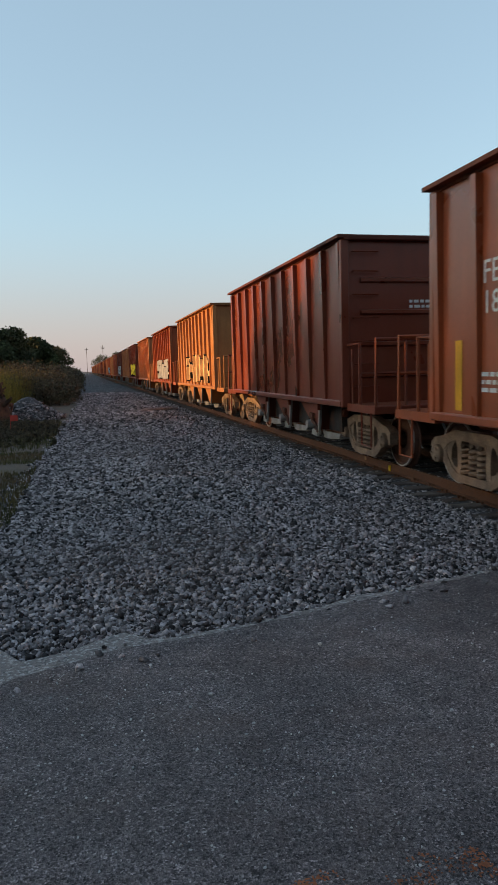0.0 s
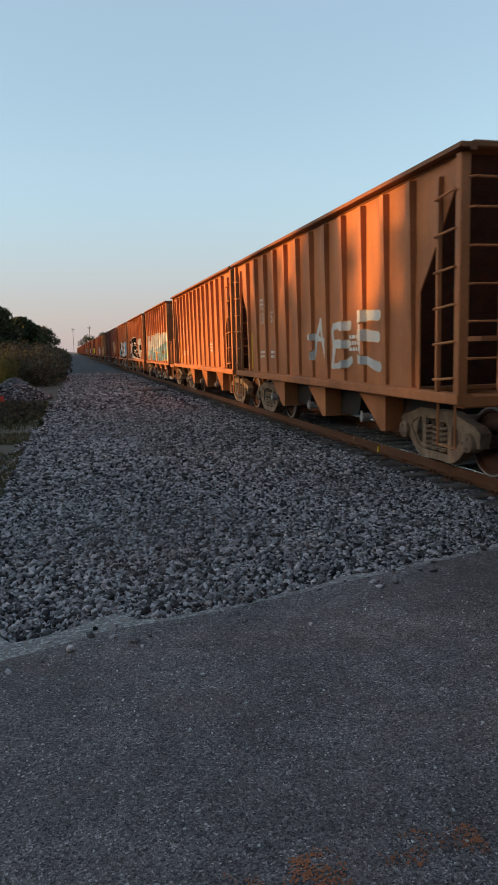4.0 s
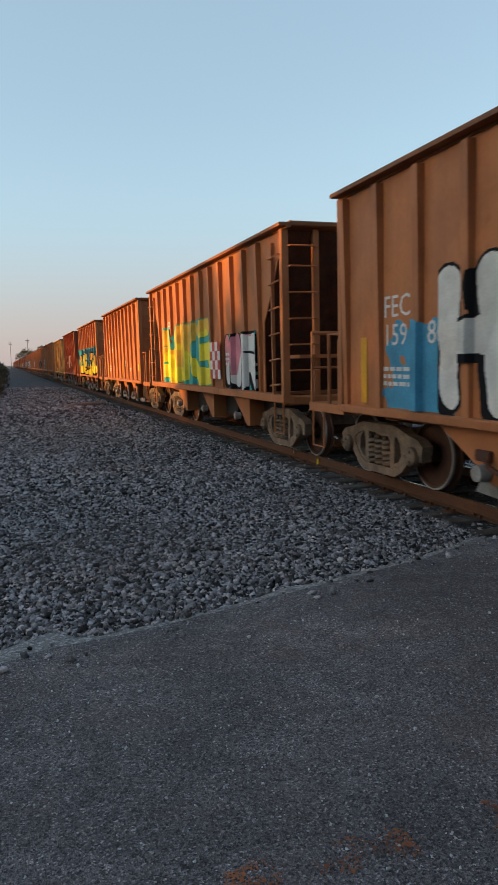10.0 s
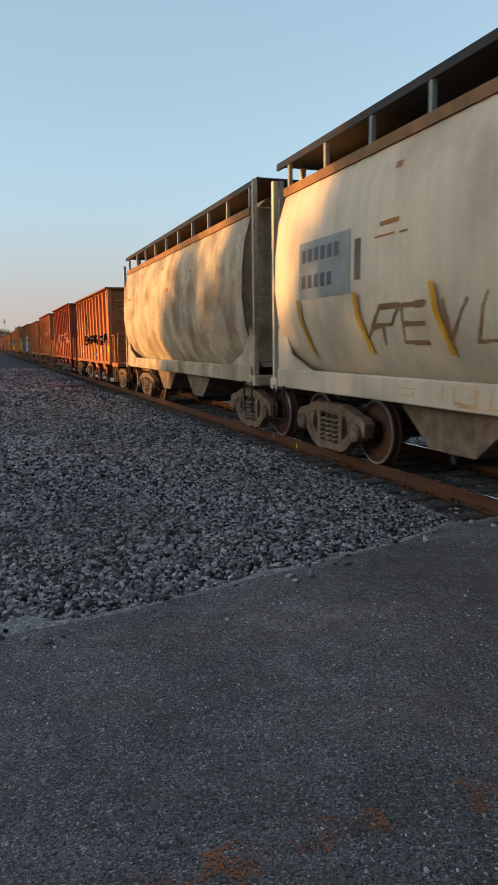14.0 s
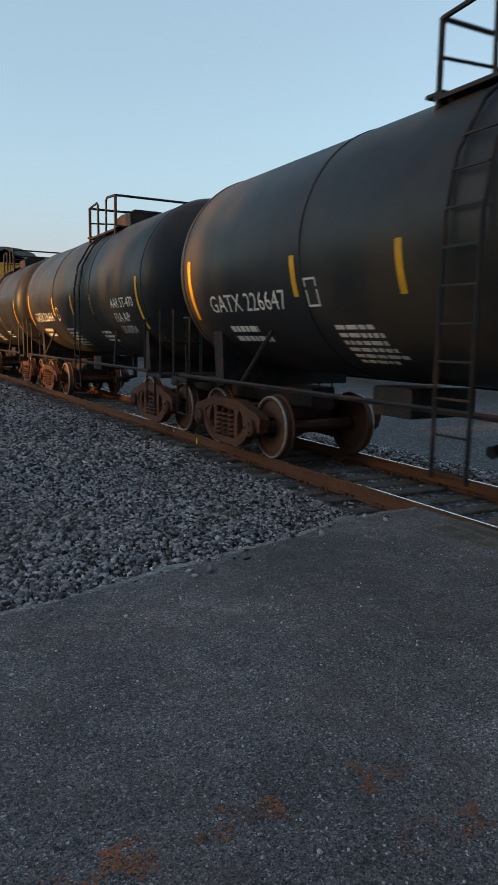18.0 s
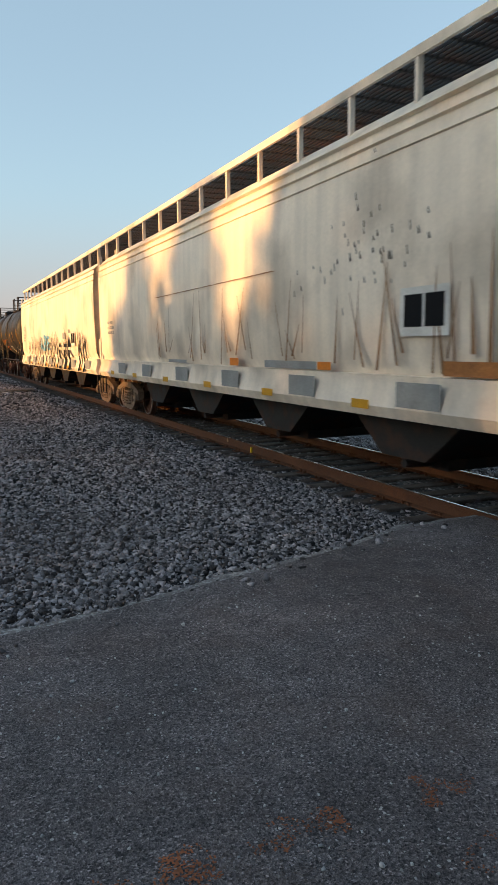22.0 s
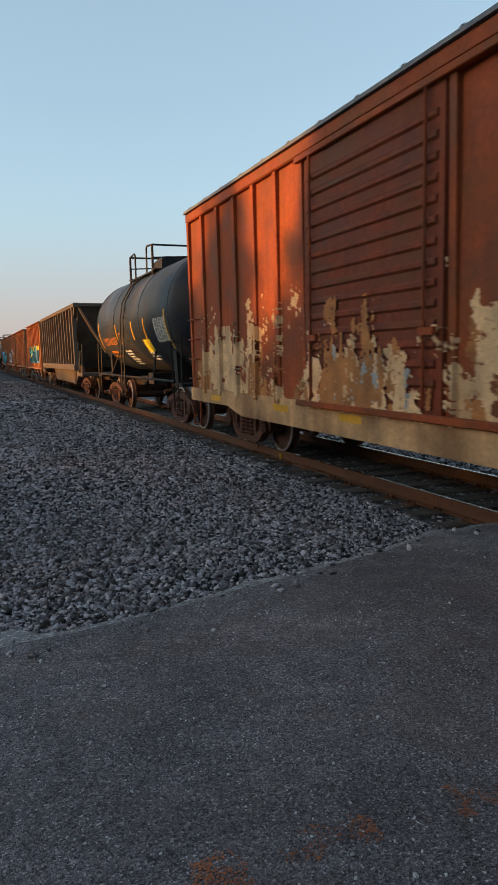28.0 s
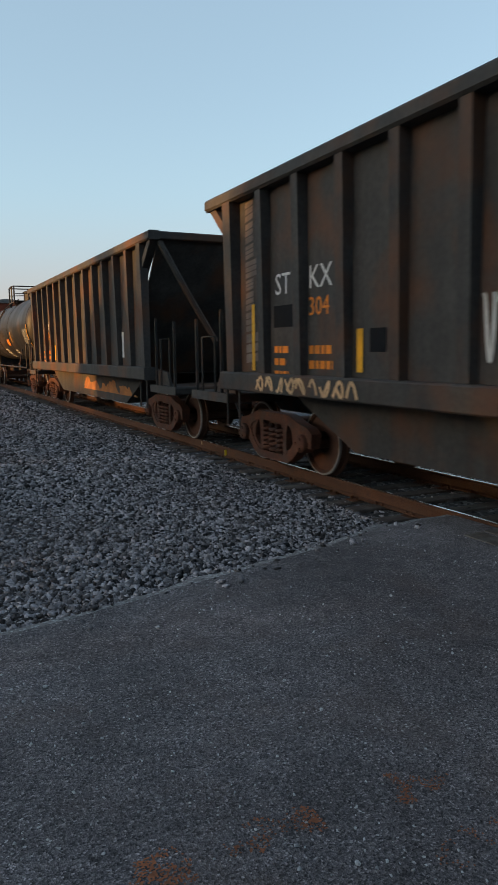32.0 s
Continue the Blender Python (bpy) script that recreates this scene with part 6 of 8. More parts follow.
cars["v"] = settle(covered_hopper(5.72), -239.0 - 6.05, TAN_CAR, "stained grey-white covered hopper car with round sides")
cars["w"] = settle(covered_hopper(5.72), -252.0 - 6.05, (0.66, 0.53, 0.39), "dirty white covered hopper car with round sides")
cars["x"] = settle(autorack(True), -264.4 - 10.0, (0.68, 0.30, 0.045))
cars["y"] = settle(autorack(False), -284.95 - 10.0, (0.68, 0.30, 0.045))
cars["F"] = settle(covered_hopper(8.85, False), -377.7 - 9.2, WHITE_CAR, "white covered hopper car with black graffiti")
cars["G"] = settle(covered_hopper(8.85, False), -396.2 - 9.2, WHITE_CAR, "white covered hopper car with brown rust scrawls")
cars["T"] = settle(boxcar(7.35), -517.35 - 7.35, (0.27, 0.054, 0.014), "rust-red boxcar with faded buff patches along its foot")
cars["U"] = settle(boxcar(7.35), -533.5 - 7.35, (0.60, 0.205, 0.028), "yellow-brown boxcar covered in graffiti")
cars["V"] = settle(boxcar(7.35, smooth_door=True), -550.02 - 7.35, (0.155, 0.032, 0.014), "dark rust-brown boxcar with teal and gold graffiti")

# ---------------------------------------------------------------- what is painted on each car
def load_marks(root, y, seed):
    """Small white data lines low on a hopper's side."""
    side_bars(root, y, 1.62, 0.7, 3, 0.09, WHITE, seed=seed)
    side_bars(root, y - 4.2, 1.80, 0.5, 3, 0.08, WHITE, seed=seed + 1)
    side_bars(root, y - 5.6, 1.55, 0.5, 2, 0.08, WHITE, seed=seed + 2)


Y2 = FLAT_HALF
for key, first, second in (("b", "FEC 180", "15"), ("c", "FEC", "49"), ("e", "FEC 15", "9"), ("m", "FEC", "80"), ("n", "FEC 15", "84"), ("p", "FEC 159", "80"), ("s", "FEC 180", "15"), ("u", "FEC 15", "22"), ("M", "FEC 159", "32"), ("N", "FEC 153", "5"), ("q", "FEC", "5"), ("r", "FEC", "15"), ("l", "FEC", "22"), ("j", "FEC", "41"), ("g2", "FEC", "57")):
    r = cars[key]
    word, *digits = first.split(" ")
    low = {"p": 0.40, "m": 0.35, "n": 0.09}.get(key, 0.0)
    side_text(r, word, Y2 - 1.06, 2.62 - low, 0.26, WHITE)
    if digits:
        side_text(r, digits[0], Y2 - 1.06, 2.28 - low, 0.26, WHITE)
    side_text(r, second, Y2 - 2.02, 2.28 - low, 0.26, WHITE)
    load_marks(r, Y2 - 1.06, ord(key[0]))
    side_patch(r, Y2 - 0.62, Y2 - 0.46, 1.15, 2.0, YELLOW, name="reflector", label="yellow reflective strip")
    side_patch(r, -0.35, -0.20, 1.15, 1.85, YELLOW, name="reflector", label="yellow reflective strip")
    side_patch(r, -Y2 + 0.48, -Y2 + 0.66, 1.44, 1.68, YELLOW_BRIGHT, name="label_plate", label="small yellow label")
for key, first, second in (("d", "FEC 13", "31"), ("f", "FEC 13", "9"), ("g", "FEC 13", "57"), ("h", "FEC 13", "22"), ("i", "FEC 13", "10"), ("o", "FEC 13", "80"), ("J", "FEC 13", "32"), ("K", "FEC 13", "15")):
    r = cars[key]
    word, digits = first.split(" ")
    side_text(r, word, 3.42, 2.62, 0.25, WHITE)
    side_text(r, digits, 3.42, 2.29, 0.25, WHITE)
    side_text(r, second, 2.50, 2.29, 0.25, WHITE)
    side_bars(r, 3.4, 1.65, 0.5, 2, 0.1, WHITE, seed=ord(key))
    side_bars(r, 2.5, 1.65, 0.5, 2, 0.1, WHITE, seed=ord(key) + 1)
    side_bars(r, -2.2, 1.9, 0.5, 3, 0.1, WHITE, seed=ord(key) + 2)
    side_patch(r, 4.18, 4.30, 1.2, 2.1, YELLOW, name="reflector", label="yellow reflective strip")

# graffiti on the open hoppers
sprayed(cars["b"], flat_x, -2.6, 1.6, 1.25, 2.75, 11, CHALK, SILVER, text="FIAK", thick=0.10, edge=0.02)
sprayed(cars["c"], flat_x, -2.98, 1.98, 1.12, 2.5, 12, WHITE, BLACK, None, text="INCKER", thick=0.13, edge=0.04, extra=SILVER, slant=0.3)
washed(cars["c"], lambda y: flat_x(y) + 0.003, 1.5, 3.2, 1.3, 2.5, 41, BLUE, 0.5, 0.4, label="faded blue spray paint")
washed(cars["c"], lambda y: flat_x(y) + 0.003, -4.3, -2.7, 1.4, 2.6, 42, BLUE, 0.6, 0.4, label="faded blue spray paint")
sprayed(cars["d"], slope_x, -4.2, 4.2, 1.16, 2.65, 13, BLACK, SILVER, text="CREBUH", thick=0.155, edge=0.04)
sprayed(cars["e"], flat_x, -4.4, 3.9, 1.18, 2.6, 14, FADED_TEAL, CHALK, None, text="DIPERS", thick=0.21, edge=0.035, extra=SILVER, extra_from=-0.1)
sprayed(cars["g"], slope_x, -3.6, -0.2, 1.3, 2.3, 15, SILVER, CHALK, count=3, thick=0.07, edge=0.01)
sprayed(cars["h"], slope_x, -3.4, 2.6, 1.2, 2.35, 16, BLACK, SILVER, count=6, thick=0.13, edge=0.03)
sprayed(cars["i"], slope_x, -1.2, 2.4, 1.20, 2.5, 17, SILVER, SILVER, text="NRES", thick=0.03, edge=0.01, slant=0.4)
scrawl(cars["j"], -1.514, -3.6, -0.2, 1.5, 2.8, 43, RED_SCRAWL, 0.022, 6)
side_patch(cars["k"], 2.85, 3.3, 1.35, 2.75, CHALK, label="pale patch of old paint")
side_patch(cars["k"], 1.9, 2.5, 1.25, 2.6, CHALK, label="pale patch of old paint")
side_text(cars["k"], "RGC", 2.45, 2.30, 0.24, BLACK, -1.519)
side_text(cars["k"], "715", 2.45, 2.02, 0.24, BLACK, -1.519)
side_patch(cars["k"], 0.3, 0.85, 2.55, 3.35, BUFF_PATCH, label="faded patch of paint")
side_patch(cars["k"], -0.6, -0.1, 2.62, 3.4, BUFF_PATCH, label="faded patch of paint")
side_patch(cars["k"], -1.5, -1.0, 2.55, 3.3, BUFF_PATCH, label="faded patch of paint")
side_patch(cars["k"], 0.45, 0.7, 1.2, 2.0, CHALK, label="pale patch of old paint")
side_patch(cars["k"], 1.2, 1.6, 1.2, 1.55, CHALK, label="pale patch of old paint")
side_patch(cars["k"], -0.1, 0.3, 1.5, 1.75, CHALK, label="pale patch of old paint")
side_patch(cars["k"], -1.3, -0.95, 1.3, 2.4, GREY_PATCH, label="faded patch of paint")
side_patch(cars["k"], -2.6, -2.0, 1.2, 2.15, CHALK, label="pale patch of old paint")
side_bars(cars["k"], -2.02, 2.08, 0.5, 3, 0.12, BLACK, -1.519, 3)
side_bars(cars["k"], -2.02, 1.55, 0.5, 1, 0.2, BLACK, -1.519, 4)
for key, names, coat in (("k", ("side_sheet", "rib", "side_sill", "top_chord", "hopper"), PEELING), ("a", ("side_sheet", "rib", "side_sill", "end_sheet", "corner_post", "end_rib"), PAINT_GLOSS), ("b", ("side_sheet", "rib", "side_sill", "corner_post"), PAINT_GLOSS)):
    for o in cars[key].children:
        if o.name.split(".")[0] in names:
            o.material_slots[0].link = "OBJECT"
            o.material_slots[0].material = coat
sprayed(cars["l"], flat_x, -1.6, 2.3, 1.3, 2.5, 18, PINK_CHALK, PINK_CHALK, text="TUP", thick=0.022, edge=0.008, slant=0.4)
sprayed(cars["m"], lambda y: flat_x(y) + 0.003, -4.5, 4.5, 1.6, 2.62, 44, NAVY, BLUE, TEAL, text="MWSNUMSNW", thick=0.22, edge=0.03, slant=0.6, label="cloud of blue spray paint", extra=TEAL, extra_from=0.6)
sprayed(cars["m"], flat_x, -4.45, 4.40, 1.10, 2.38, 19, LEMON, BLACK, None, text="MADEULOOK", thick=0.15, edge=0.05, extra=GOLD, slant=0.35)
sprayed(cars["o"], slope_x, -1.1, 4.2, 1.16, 2.75, 20, LEMON, GREEN, TEAL, text="SWUKS", thick=0.20, edge=0.03, extra=GOLD, slant=0.3)
for i in range(4):
    for j in range(4):
        side_patch(cars["o"], -2.1 + 0.2 * i, -1.9 + 0.2 * i, 1.35 + 0.2 * j, 1.55 + 0.2 * j, RED if (i + j) % 2 else WHITE, -1.616, "paint_patch")
sprayed(cars["o"], slope_x, -4.4, -2.1, 1.16, 2.3, 46, WHITE, BLACK, TEAL, text="MR", thick=0.16, edge=0.05, extra=PINK)
washed(cars["p"], lambda y: flat_x(y) + 0.003, 1.6, 3.6, 1.12, 2.4, 47, AZURE, 0.75, 0.6, label="faded blue spray paint")
washed(cars["p"], lambda y: flat_x(y) + 0.003, -4.4, -1.6, 1.12, 1.9, 57, AZURE, 0.7, 0.6, label="faded blue spray paint")
sprayed(cars["p"], flat_x, -2.4, 2.35, 1.10, 2.82, 21, WHITE, BLACK, None, text="HEOS", thick=0.21, edge=0.04, extra=SILVER)
sprayed(cars["s"], flat_x, -0.6, 2.6, 1.55, 2.5, 22, PINK_CHALK, PINK_CHALK, text="LOUO", thick=0.018, edge=0.008, slant=0.5)
sprayed(cars["s"], flat_x, -4.3, -1.2, 1.7, 2.6, 48, PINK_CHALK, PINK_CHALK, text="QUSDE", thick=0.016, edge=0.008, slant=0.6)
washed(cars["s"], lambda y: -1.5135, 1.95, 2.8, 2.2, 2.95, 49, GREY_SMEAR, 0.75, 0.3, label="smeared grey paint")
scrawl(cars["s"], -1.514, 3.7, 4.4, 1.5, 2.1, 23, CHALK, 0.025, 3)
scrawl(cars["u"], -1.514, 1.55, 1.9, 2.2, 3.1, 24, BLACK, 0.03, 3)
sprayed(cars["u"], flat_x, -4.4, 2.6, 1.72, 2.18, 25, BLACK, BLACK, None, count=14, thick=0.028, edge=0.012)
washed(cars["u"], flat_x, -1.8, -0.2, 1.3, 1.9, 26, BLUE, 0.1, 0.4, label="faded blue paint")
sprayed(cars["J"], slope_x, -4.4, 3.7, 1.15, 2.65, 27, TEAL, BLACK, RED, text="MCSEKT", thick=0.18, edge=0.05, extra=BLUE, slant=0.3)
sprayed(cars["J"], slope_x, -4.4, 3.4, 2.25, 2.85, 28, GOLD, RED, None, count=6, thick=0.024, edge=0.016)
scrawl(cars["J"], -1.514, -4.35, -3.9, 2.5, 3.3, 29, SILVER, 0.02, 3)
sprayed(cars["K"], slope_x, -0.2, 2.5, 1.25, 2.25, 30, WHITE, BLACK, None, text="EUNE", thick=0.13, edge=0.02, extra=SILVER)
sprayed(cars["K"], slope_x, -4.0, -0.7, 1.7, 2.75, 31, SILVER, SILVER, text="DLWAS", thick=0.02, edge=0.008, slant=0.6)
sprayed(cars["N"], flat_x, -3.2, 3.3, 1.4, 2.5, 32, NAVY, BLUE, TEAL, text="SAKER", thick=0.18, edge=0.06, extra=LEMON)
scrawl(cars["N"], -1.514, 3.85, 4.35, 1.9, 2.7, 33, NAVY, 0.03, 2)
scrawl(cars["M"], -1.514, -4.3, -3.95, 1.8, 2.4, 34, SILVER, 0.02, 3)
for i, key in enumerate(("far29", "far28", "far26", "far24", "far21")):
    sprayed(cars[key], flat_x, -3.6, 2.5, 1.2, 2.3, 60 + i, (CHALK, SILVER, LEMON, SILVER, BLUE)[i], BLACK, None, count=5, thick=0.16, edge=0.05, cell=0.03)
for key in ("a", "b", "l", "q", "u", "M", "N", "s", "p", "m"):
    s = Shape()
    for k in range(3):
        a = 0.72
        while a > -0.1:
            b = max(-0.1, a - random.Random(k * 7 + int(a * 100)).uniform(0.05, 0.14))
            s.add([(0.45 - a, -FLAT_HALF - 0.006, 2.86 - k * 0.09), (0.45 - b, -FLAT_HALF - 0.006, 2.86 - k * 0.09), (0.45 - b, -FLAT_HALF - 0.006, 2.81 - k * 0.09), (0.45 - a, -FLAT_HALF - 0.006, 2.81 - k * 0.09)], [(0, 1, 2, 3)])
            a = b - 0.03
    part("small_print", s.mesh("small_print", WHITE, smooth=False), WHITE, cars[key], "rows of small stencilled print")

# tank cars: reflective strips, marks and data panels
for key, words, mat in (("A0", "UTLX", WHITE), ("A", "GATX 226664", WHITE), ("B", "GATX 226647", WHITE), ("C", "UTLX 600644", WHITE), ("D", "UTLX 601870", ORANGE), ("E", "UTLX 602002", ORANGE), ("H", "RUKX 112337", WHITE), ("I", "UTLX 600974", WHITE), ("S", "UTLX 601257", ORANGE), ("W", "GATX 56611", WHITE)):
    r = cars[key]
    k = 2.27 if key == "W" else (-0.42 if key in "DES" else 0.0)
    TANK_R = SLIM_R if key in "WI" else 1.52
    marks = ((4.38, -0.80, 0.10), (1.5, -0.55, -0.07), (-0.74, -0.60, -0.08), (-2.2, -0.60, -0.06), (-4.36, -0.95, 0.05)) if key in "DES" else ((4.80 + k, -0.80, 0.10), (1.84 + k, -0.55, -0.07), (-0.05 + k * 0.9, -0.60, -0.08), (-1.70 - k * 0.3, -0.60, -0.12), (-4.78 - k - (0.22 if key == "C" else 0), -0.95, 0.05))
    for y, v0, v1 in marks:
        tank_patch(r, "reflector", y - 0.05, y + 0.05, v0, v1, YELLOW, "yellow reflective strip")
    co, _ = letters(words, 0.25 if key != "I" else 0.33)
    tank_text(r, words, 4.25 + k, -0.69, (0.25 if key != "I" else 0.33) * min(1.0, 2.2 / max(0.1, co[:, 0].max())), mat)
    tank_bars(r, 3.9 + k, -0.92, 1.1, 2, 0.17, mat, ord(key[0]))
    tank_bars(r, 1.3, -0.92, 0.95, 6, 0.11, WHITE, ord(key[0]) + 1)
    tank_bars(r, -1.6, -1.0, 0.9, 3, 0.12, WHITE, ord(key[0]) + 2)
    s = Shape()
    if key in "CHISW":
        left = -3.68 - k - (0.12 if key == "C" else 0)
        cells = random.Random(ord(key))
        for row in range(10):
            v = -0.12 - row * 0.066
            s.add([wrap(left, v), wrap(left - 1.08, v), wrap(left - 1.08, v - 0.008), wrap(left, v - 0.008)], [(0, 1, 2, 3)])
            for c in range(5 if row < 9 else 0):
                y, b = left - 0.03 - c * 0.215, cells.uniform(0.10, 0.17)
                s.add([wrap(y, v - 0.022), wrap(y - b, v - 0.022), wrap(y - b, v - 0.052), wrap(y, v - 0.052)], [(0, 1, 2, 3)])
        for c in (0.0, 0.36, 0.72, 1.07):
            y = left - c
            for q in range(6):
                v = -0.12 - q * 0.0993
                s.add([wrap(y, v), wrap(y - 0.012, v), wrap(y - 0.012, v - 0.0993), wrap(y, v - 0.0993)], [(0, 1, 2, 3)])
        mat_p = BLACK if key == "H" else (GREY_PATCH if key == "W" else WHITE)
        part("data_panel", s.mesh("data_panel", mat_p, smooth=False), mat_p, r, "printed data panel")
    # square outline mark beside the number
    q = Shape()
    y, v = (1.64 + k, -0.68) if key != "C" else (-2.8, -1.25)
    for a, b, c, d in ((0, 0.24, 0, 0.025), (0, 0.24, 0.315, 0.34), (0, 0.025, 0, 0.34), (0.215, 0.24, 0, 0.34)):
        q.add([wrap(y - a, v + c), wrap(y - b, v + c), wrap(y - b, v + d), wrap(y - a, v + d)], [(0, 1, 2, 3)])
    if key == "I":
        continue
    part("class_mark", q.mesh("class_mark", mat, smooth=False), mat, r, "small outlined square mark")
TANK_R = 1.52
tank_text(cars["A"], "AAR ST-470", -3.10, -0.48, 0.19, WHITE)
tank_text(cars["A"], "FRA AIP", -3.12, -0.78, 0.19, WHITE)
tank_text(cars["A"], "SR-8754", -3.18, -1.06, 0.19, WHITE)
# the large emblem: striped disc, bold bars for the name, and the word below it
emblem = Shape()
for k in range(6):
    # nested crescents that share their lower right edge
    out, inn = 1.0 - 0.17 * k, 1.0 - 0.17 * k - 0.115
    pts = []
    for f in (out, inn):
        for q in range(17):
            a = 6.2832 * q / 16
            u, w = 0.42 * f * math.cos(a), 0.43 * f * math.sin(a)
            pts.append(wrap(-1.25 - u - 0.16 * (1 - f) - 0.22 * w, 0.20 + w - 0.14 * (1 - f)))
    emblem.add(pts, [(q, q + 1, 18 + q, 17 + q) for q in range(16)])
part("emblem", emblem.mesh("emblem", WHITE, smooth=False), WHITE, cars["C"], "white disc emblem of nested crescents")
bars = Shape()
a = -1.80
rnd = random.Random(12)
for k in range(12):
    w = (0.34, 0.20, 0.15, 0.24, 0.34, 0.16, 0.22, 0.22, 0.20, 0.20, 0.15, 0.18)[k]
    h = 0.46 if k in (0, 4) else (0.40 if k in (7, 10) else 0.25)
    lean = lambda z: 0.24 * z
    for t0, t1, z0, z1 in ((0.0, 0.07, 0.0, h), (w * 0.62, w * 0.62 + 0.06, 0.03 if k in (0, 9) else 0.0, h * (0.55 if k in (2, 10) else 0.9)), (0.0, w * 0.8, h - 0.055, h), (0.02, w * 0.8, 0.0, 0.05 if k not in (2, 3, 4) else 0.0)):
        if z1 - z0 < 0.01:
            continue
        e = 0.008 + rnd.uniform(0, 0.004)
        bars.add([wrap(a - t0 - lean(z0), 0.36 + z0, e), wrap(a - t1 - lean(z0), 0.36 + z0, e), wrap(a - t1 - lean(z1), 0.36 + z1, e), wrap(a - t0 - lean(z1), 0.36 + z1, e)], [(0, 1, 2, 3)])
    a -= w + 0.045
part("name_bars", bars.mesh("name_bars", WHITE, smooth=False), WHITE, cars["C"], "large white slanted name drawn as plain bars")
tank_text(cars["C"], "INTERNATIONAL", -1.68, 0.06, 0.215, WHITE)
tank_patch(cars["D"], "paint_patch", -1.2, -0.7, 0.15, 0.3, ORANGE, "orange stencil patch")
tank_patch(cars["S"], "placard", -2.4, -1.65, -1.0, -0.62, YELLOW_BRIGHT, "yellow hazard placard")
tank_patch(cars["H"], "placard", -1.75, -1.2, -1.05, -0.7, YELLOW_BRIGHT, "yellow label")
TANK_R = SLIM_R
tank_patch(cars["W"], "placard", -1.5, -0.8, -0.75, -0.45, ORANGE, "orange stencil patch")
TANK_R = 1.52

# covered hoppers

sprayed(cars["F"], lambda y: -1.574, -0.5, 2.2, 1.6, 2.35, 72, BLUE, BLUE, None, text="ABE", thick=0.05, edge=0.01)


side_text(cars["F"], "ACFX", 7.9, 2.62, 0.22, GREY_PATCH, -1.572)
for key in "FG":
    r = cars[key]
    for y in (-7, -4.6, -2.2, 0.2, 2.6, 5.0, 7.2):
        side_patch(r, y, y + 0.35, 1.06, 1.16, YELLOW, -1.606, "reflector", "yellow reflective strip")
        side_patch(r, y - 1.2, y - 0.5, 1.12, 1.38, GREY_PATCH, -1.606, "stencil_patch", "grey stencilled patch")
    side_patch(r, -5.86, -5.10, 1.84, 2.32, WHITE, -1.577, "data_panel", "white data panel with black squares")
    for y in (-5.79, -5.46):
        side_patch(r, y, y + 0.29, 1.93, 2.25, BLACK, -1.580, "data_square", "black square")
    side_bars(r, 7.9, 2.45, 0.7, 3, 0.13, GREY_PATCH, -1.572, ord(key))
ROUND_SIDE = ((1.30, 1.15), (1.62, 1.36), (2.05, 1.50), (2.55, 1.56), (3.05, 1.55), (3.58, 1.49), (4.00, 1.36))


def round_x(z):
    """The round-sided car's outer surface at height z."""
    for (a, x0), (b, x1) in zip(ROUND_SIDE, ROUND_SIDE[1:]):
        if a <= z <= b:
            return -(x0 + (x1 - x0) * (z - a) / (b - a)) - 0.006
    return -1.37


def round_patch(root, y0, y1, z0, z1, mat, label, lift=0.0):
    zs = np.linspace(z0, z1, 9).tolist()
    e = Shape()
    e.add([(round_x(z) - lift, y, z) for z in zs for y in (y0, y1)], [(2 * q, 2 * q + 1, 2 * q + 3, 2 * q + 2) for q in range(8)])
    return part("paint_patch", e.mesh("paint_patch", mat), mat, root, label)


round_patch(cars["w"], 3.25, 4.8, 2.35, 3.15, GREY_PATCH, "grey repainted panel")
for row in range(2):
    for k in range(5 + row):
        round_patch(cars["w"], 4.55 - 0.2 * k, 4.69 - 0.2 * k, 2.50 + 0.36 * row, 2.68 + 0.36 * row, SLATE, "plain bar of faded lettering", 0.004)
round_patch(cars["w"], 2.98, 3.14, 2.5, 3.0, GREY_SMEAR, "smeared grey paint")
sprayed(cars["w"], lambda y: 0.0, -1.2, 3.0, 1.62, 2.25, 75, BROWN_SCRAWL, BROWN_SCRAWL, None, text="REVUKS", thick=0.02, edge=0.006, slant=0.6, bend=round_x)
sprayed(cars["w"], lambda y: 0.0, -5.2, -1.4, 1.62, 2.3, 76, BROWN_SCRAWL, BROWN_SCRAWL, None, text="NUSEO", thick=0.02, edge=0.006, slant=0.6, bend=round_x)
sprayed(cars["w"], lambda y: -1.465, -1.5, 2.4, 1.06, 1.28, 77, CHALK, CHALK, None, text="SOUUONS", thick=0.012, edge=0.005)
for key in "vw":
    marks = random.Random(key)
    for k in range(9):
        y, z = marks.uniform(-5.3, 4.9), marks.uniform(2.9, 3.85)
        round_patch(cars[key], y, y + marks.uniform(0.05, 0.5), z, z + marks.uniform(0.02, 0.09), OCHRE_STAIN if k % 2 else BROWN_SCRAWL, "rust scab", 0.002)
for y in (4.72, 3.02, 1.38, -1.2, -3.6, -5.2):
    s = Shape()
    s.add([(-1.37, y, 1.58), (-1.37, y - 0.1, 1.58), (-1.535, y + 0.12, 2.05), (-1.535, y + 0.02, 2.05), (-1.585, y + 0.15, 2.35), (-1.585, y + 0.05, 2.35)], [(0, 1, 3, 2), (2, 3, 5, 4)])
    part("reflector", s.mesh("reflector", YELLOW, smooth=False), YELLOW, cars["w"], "yellow reflective strip")

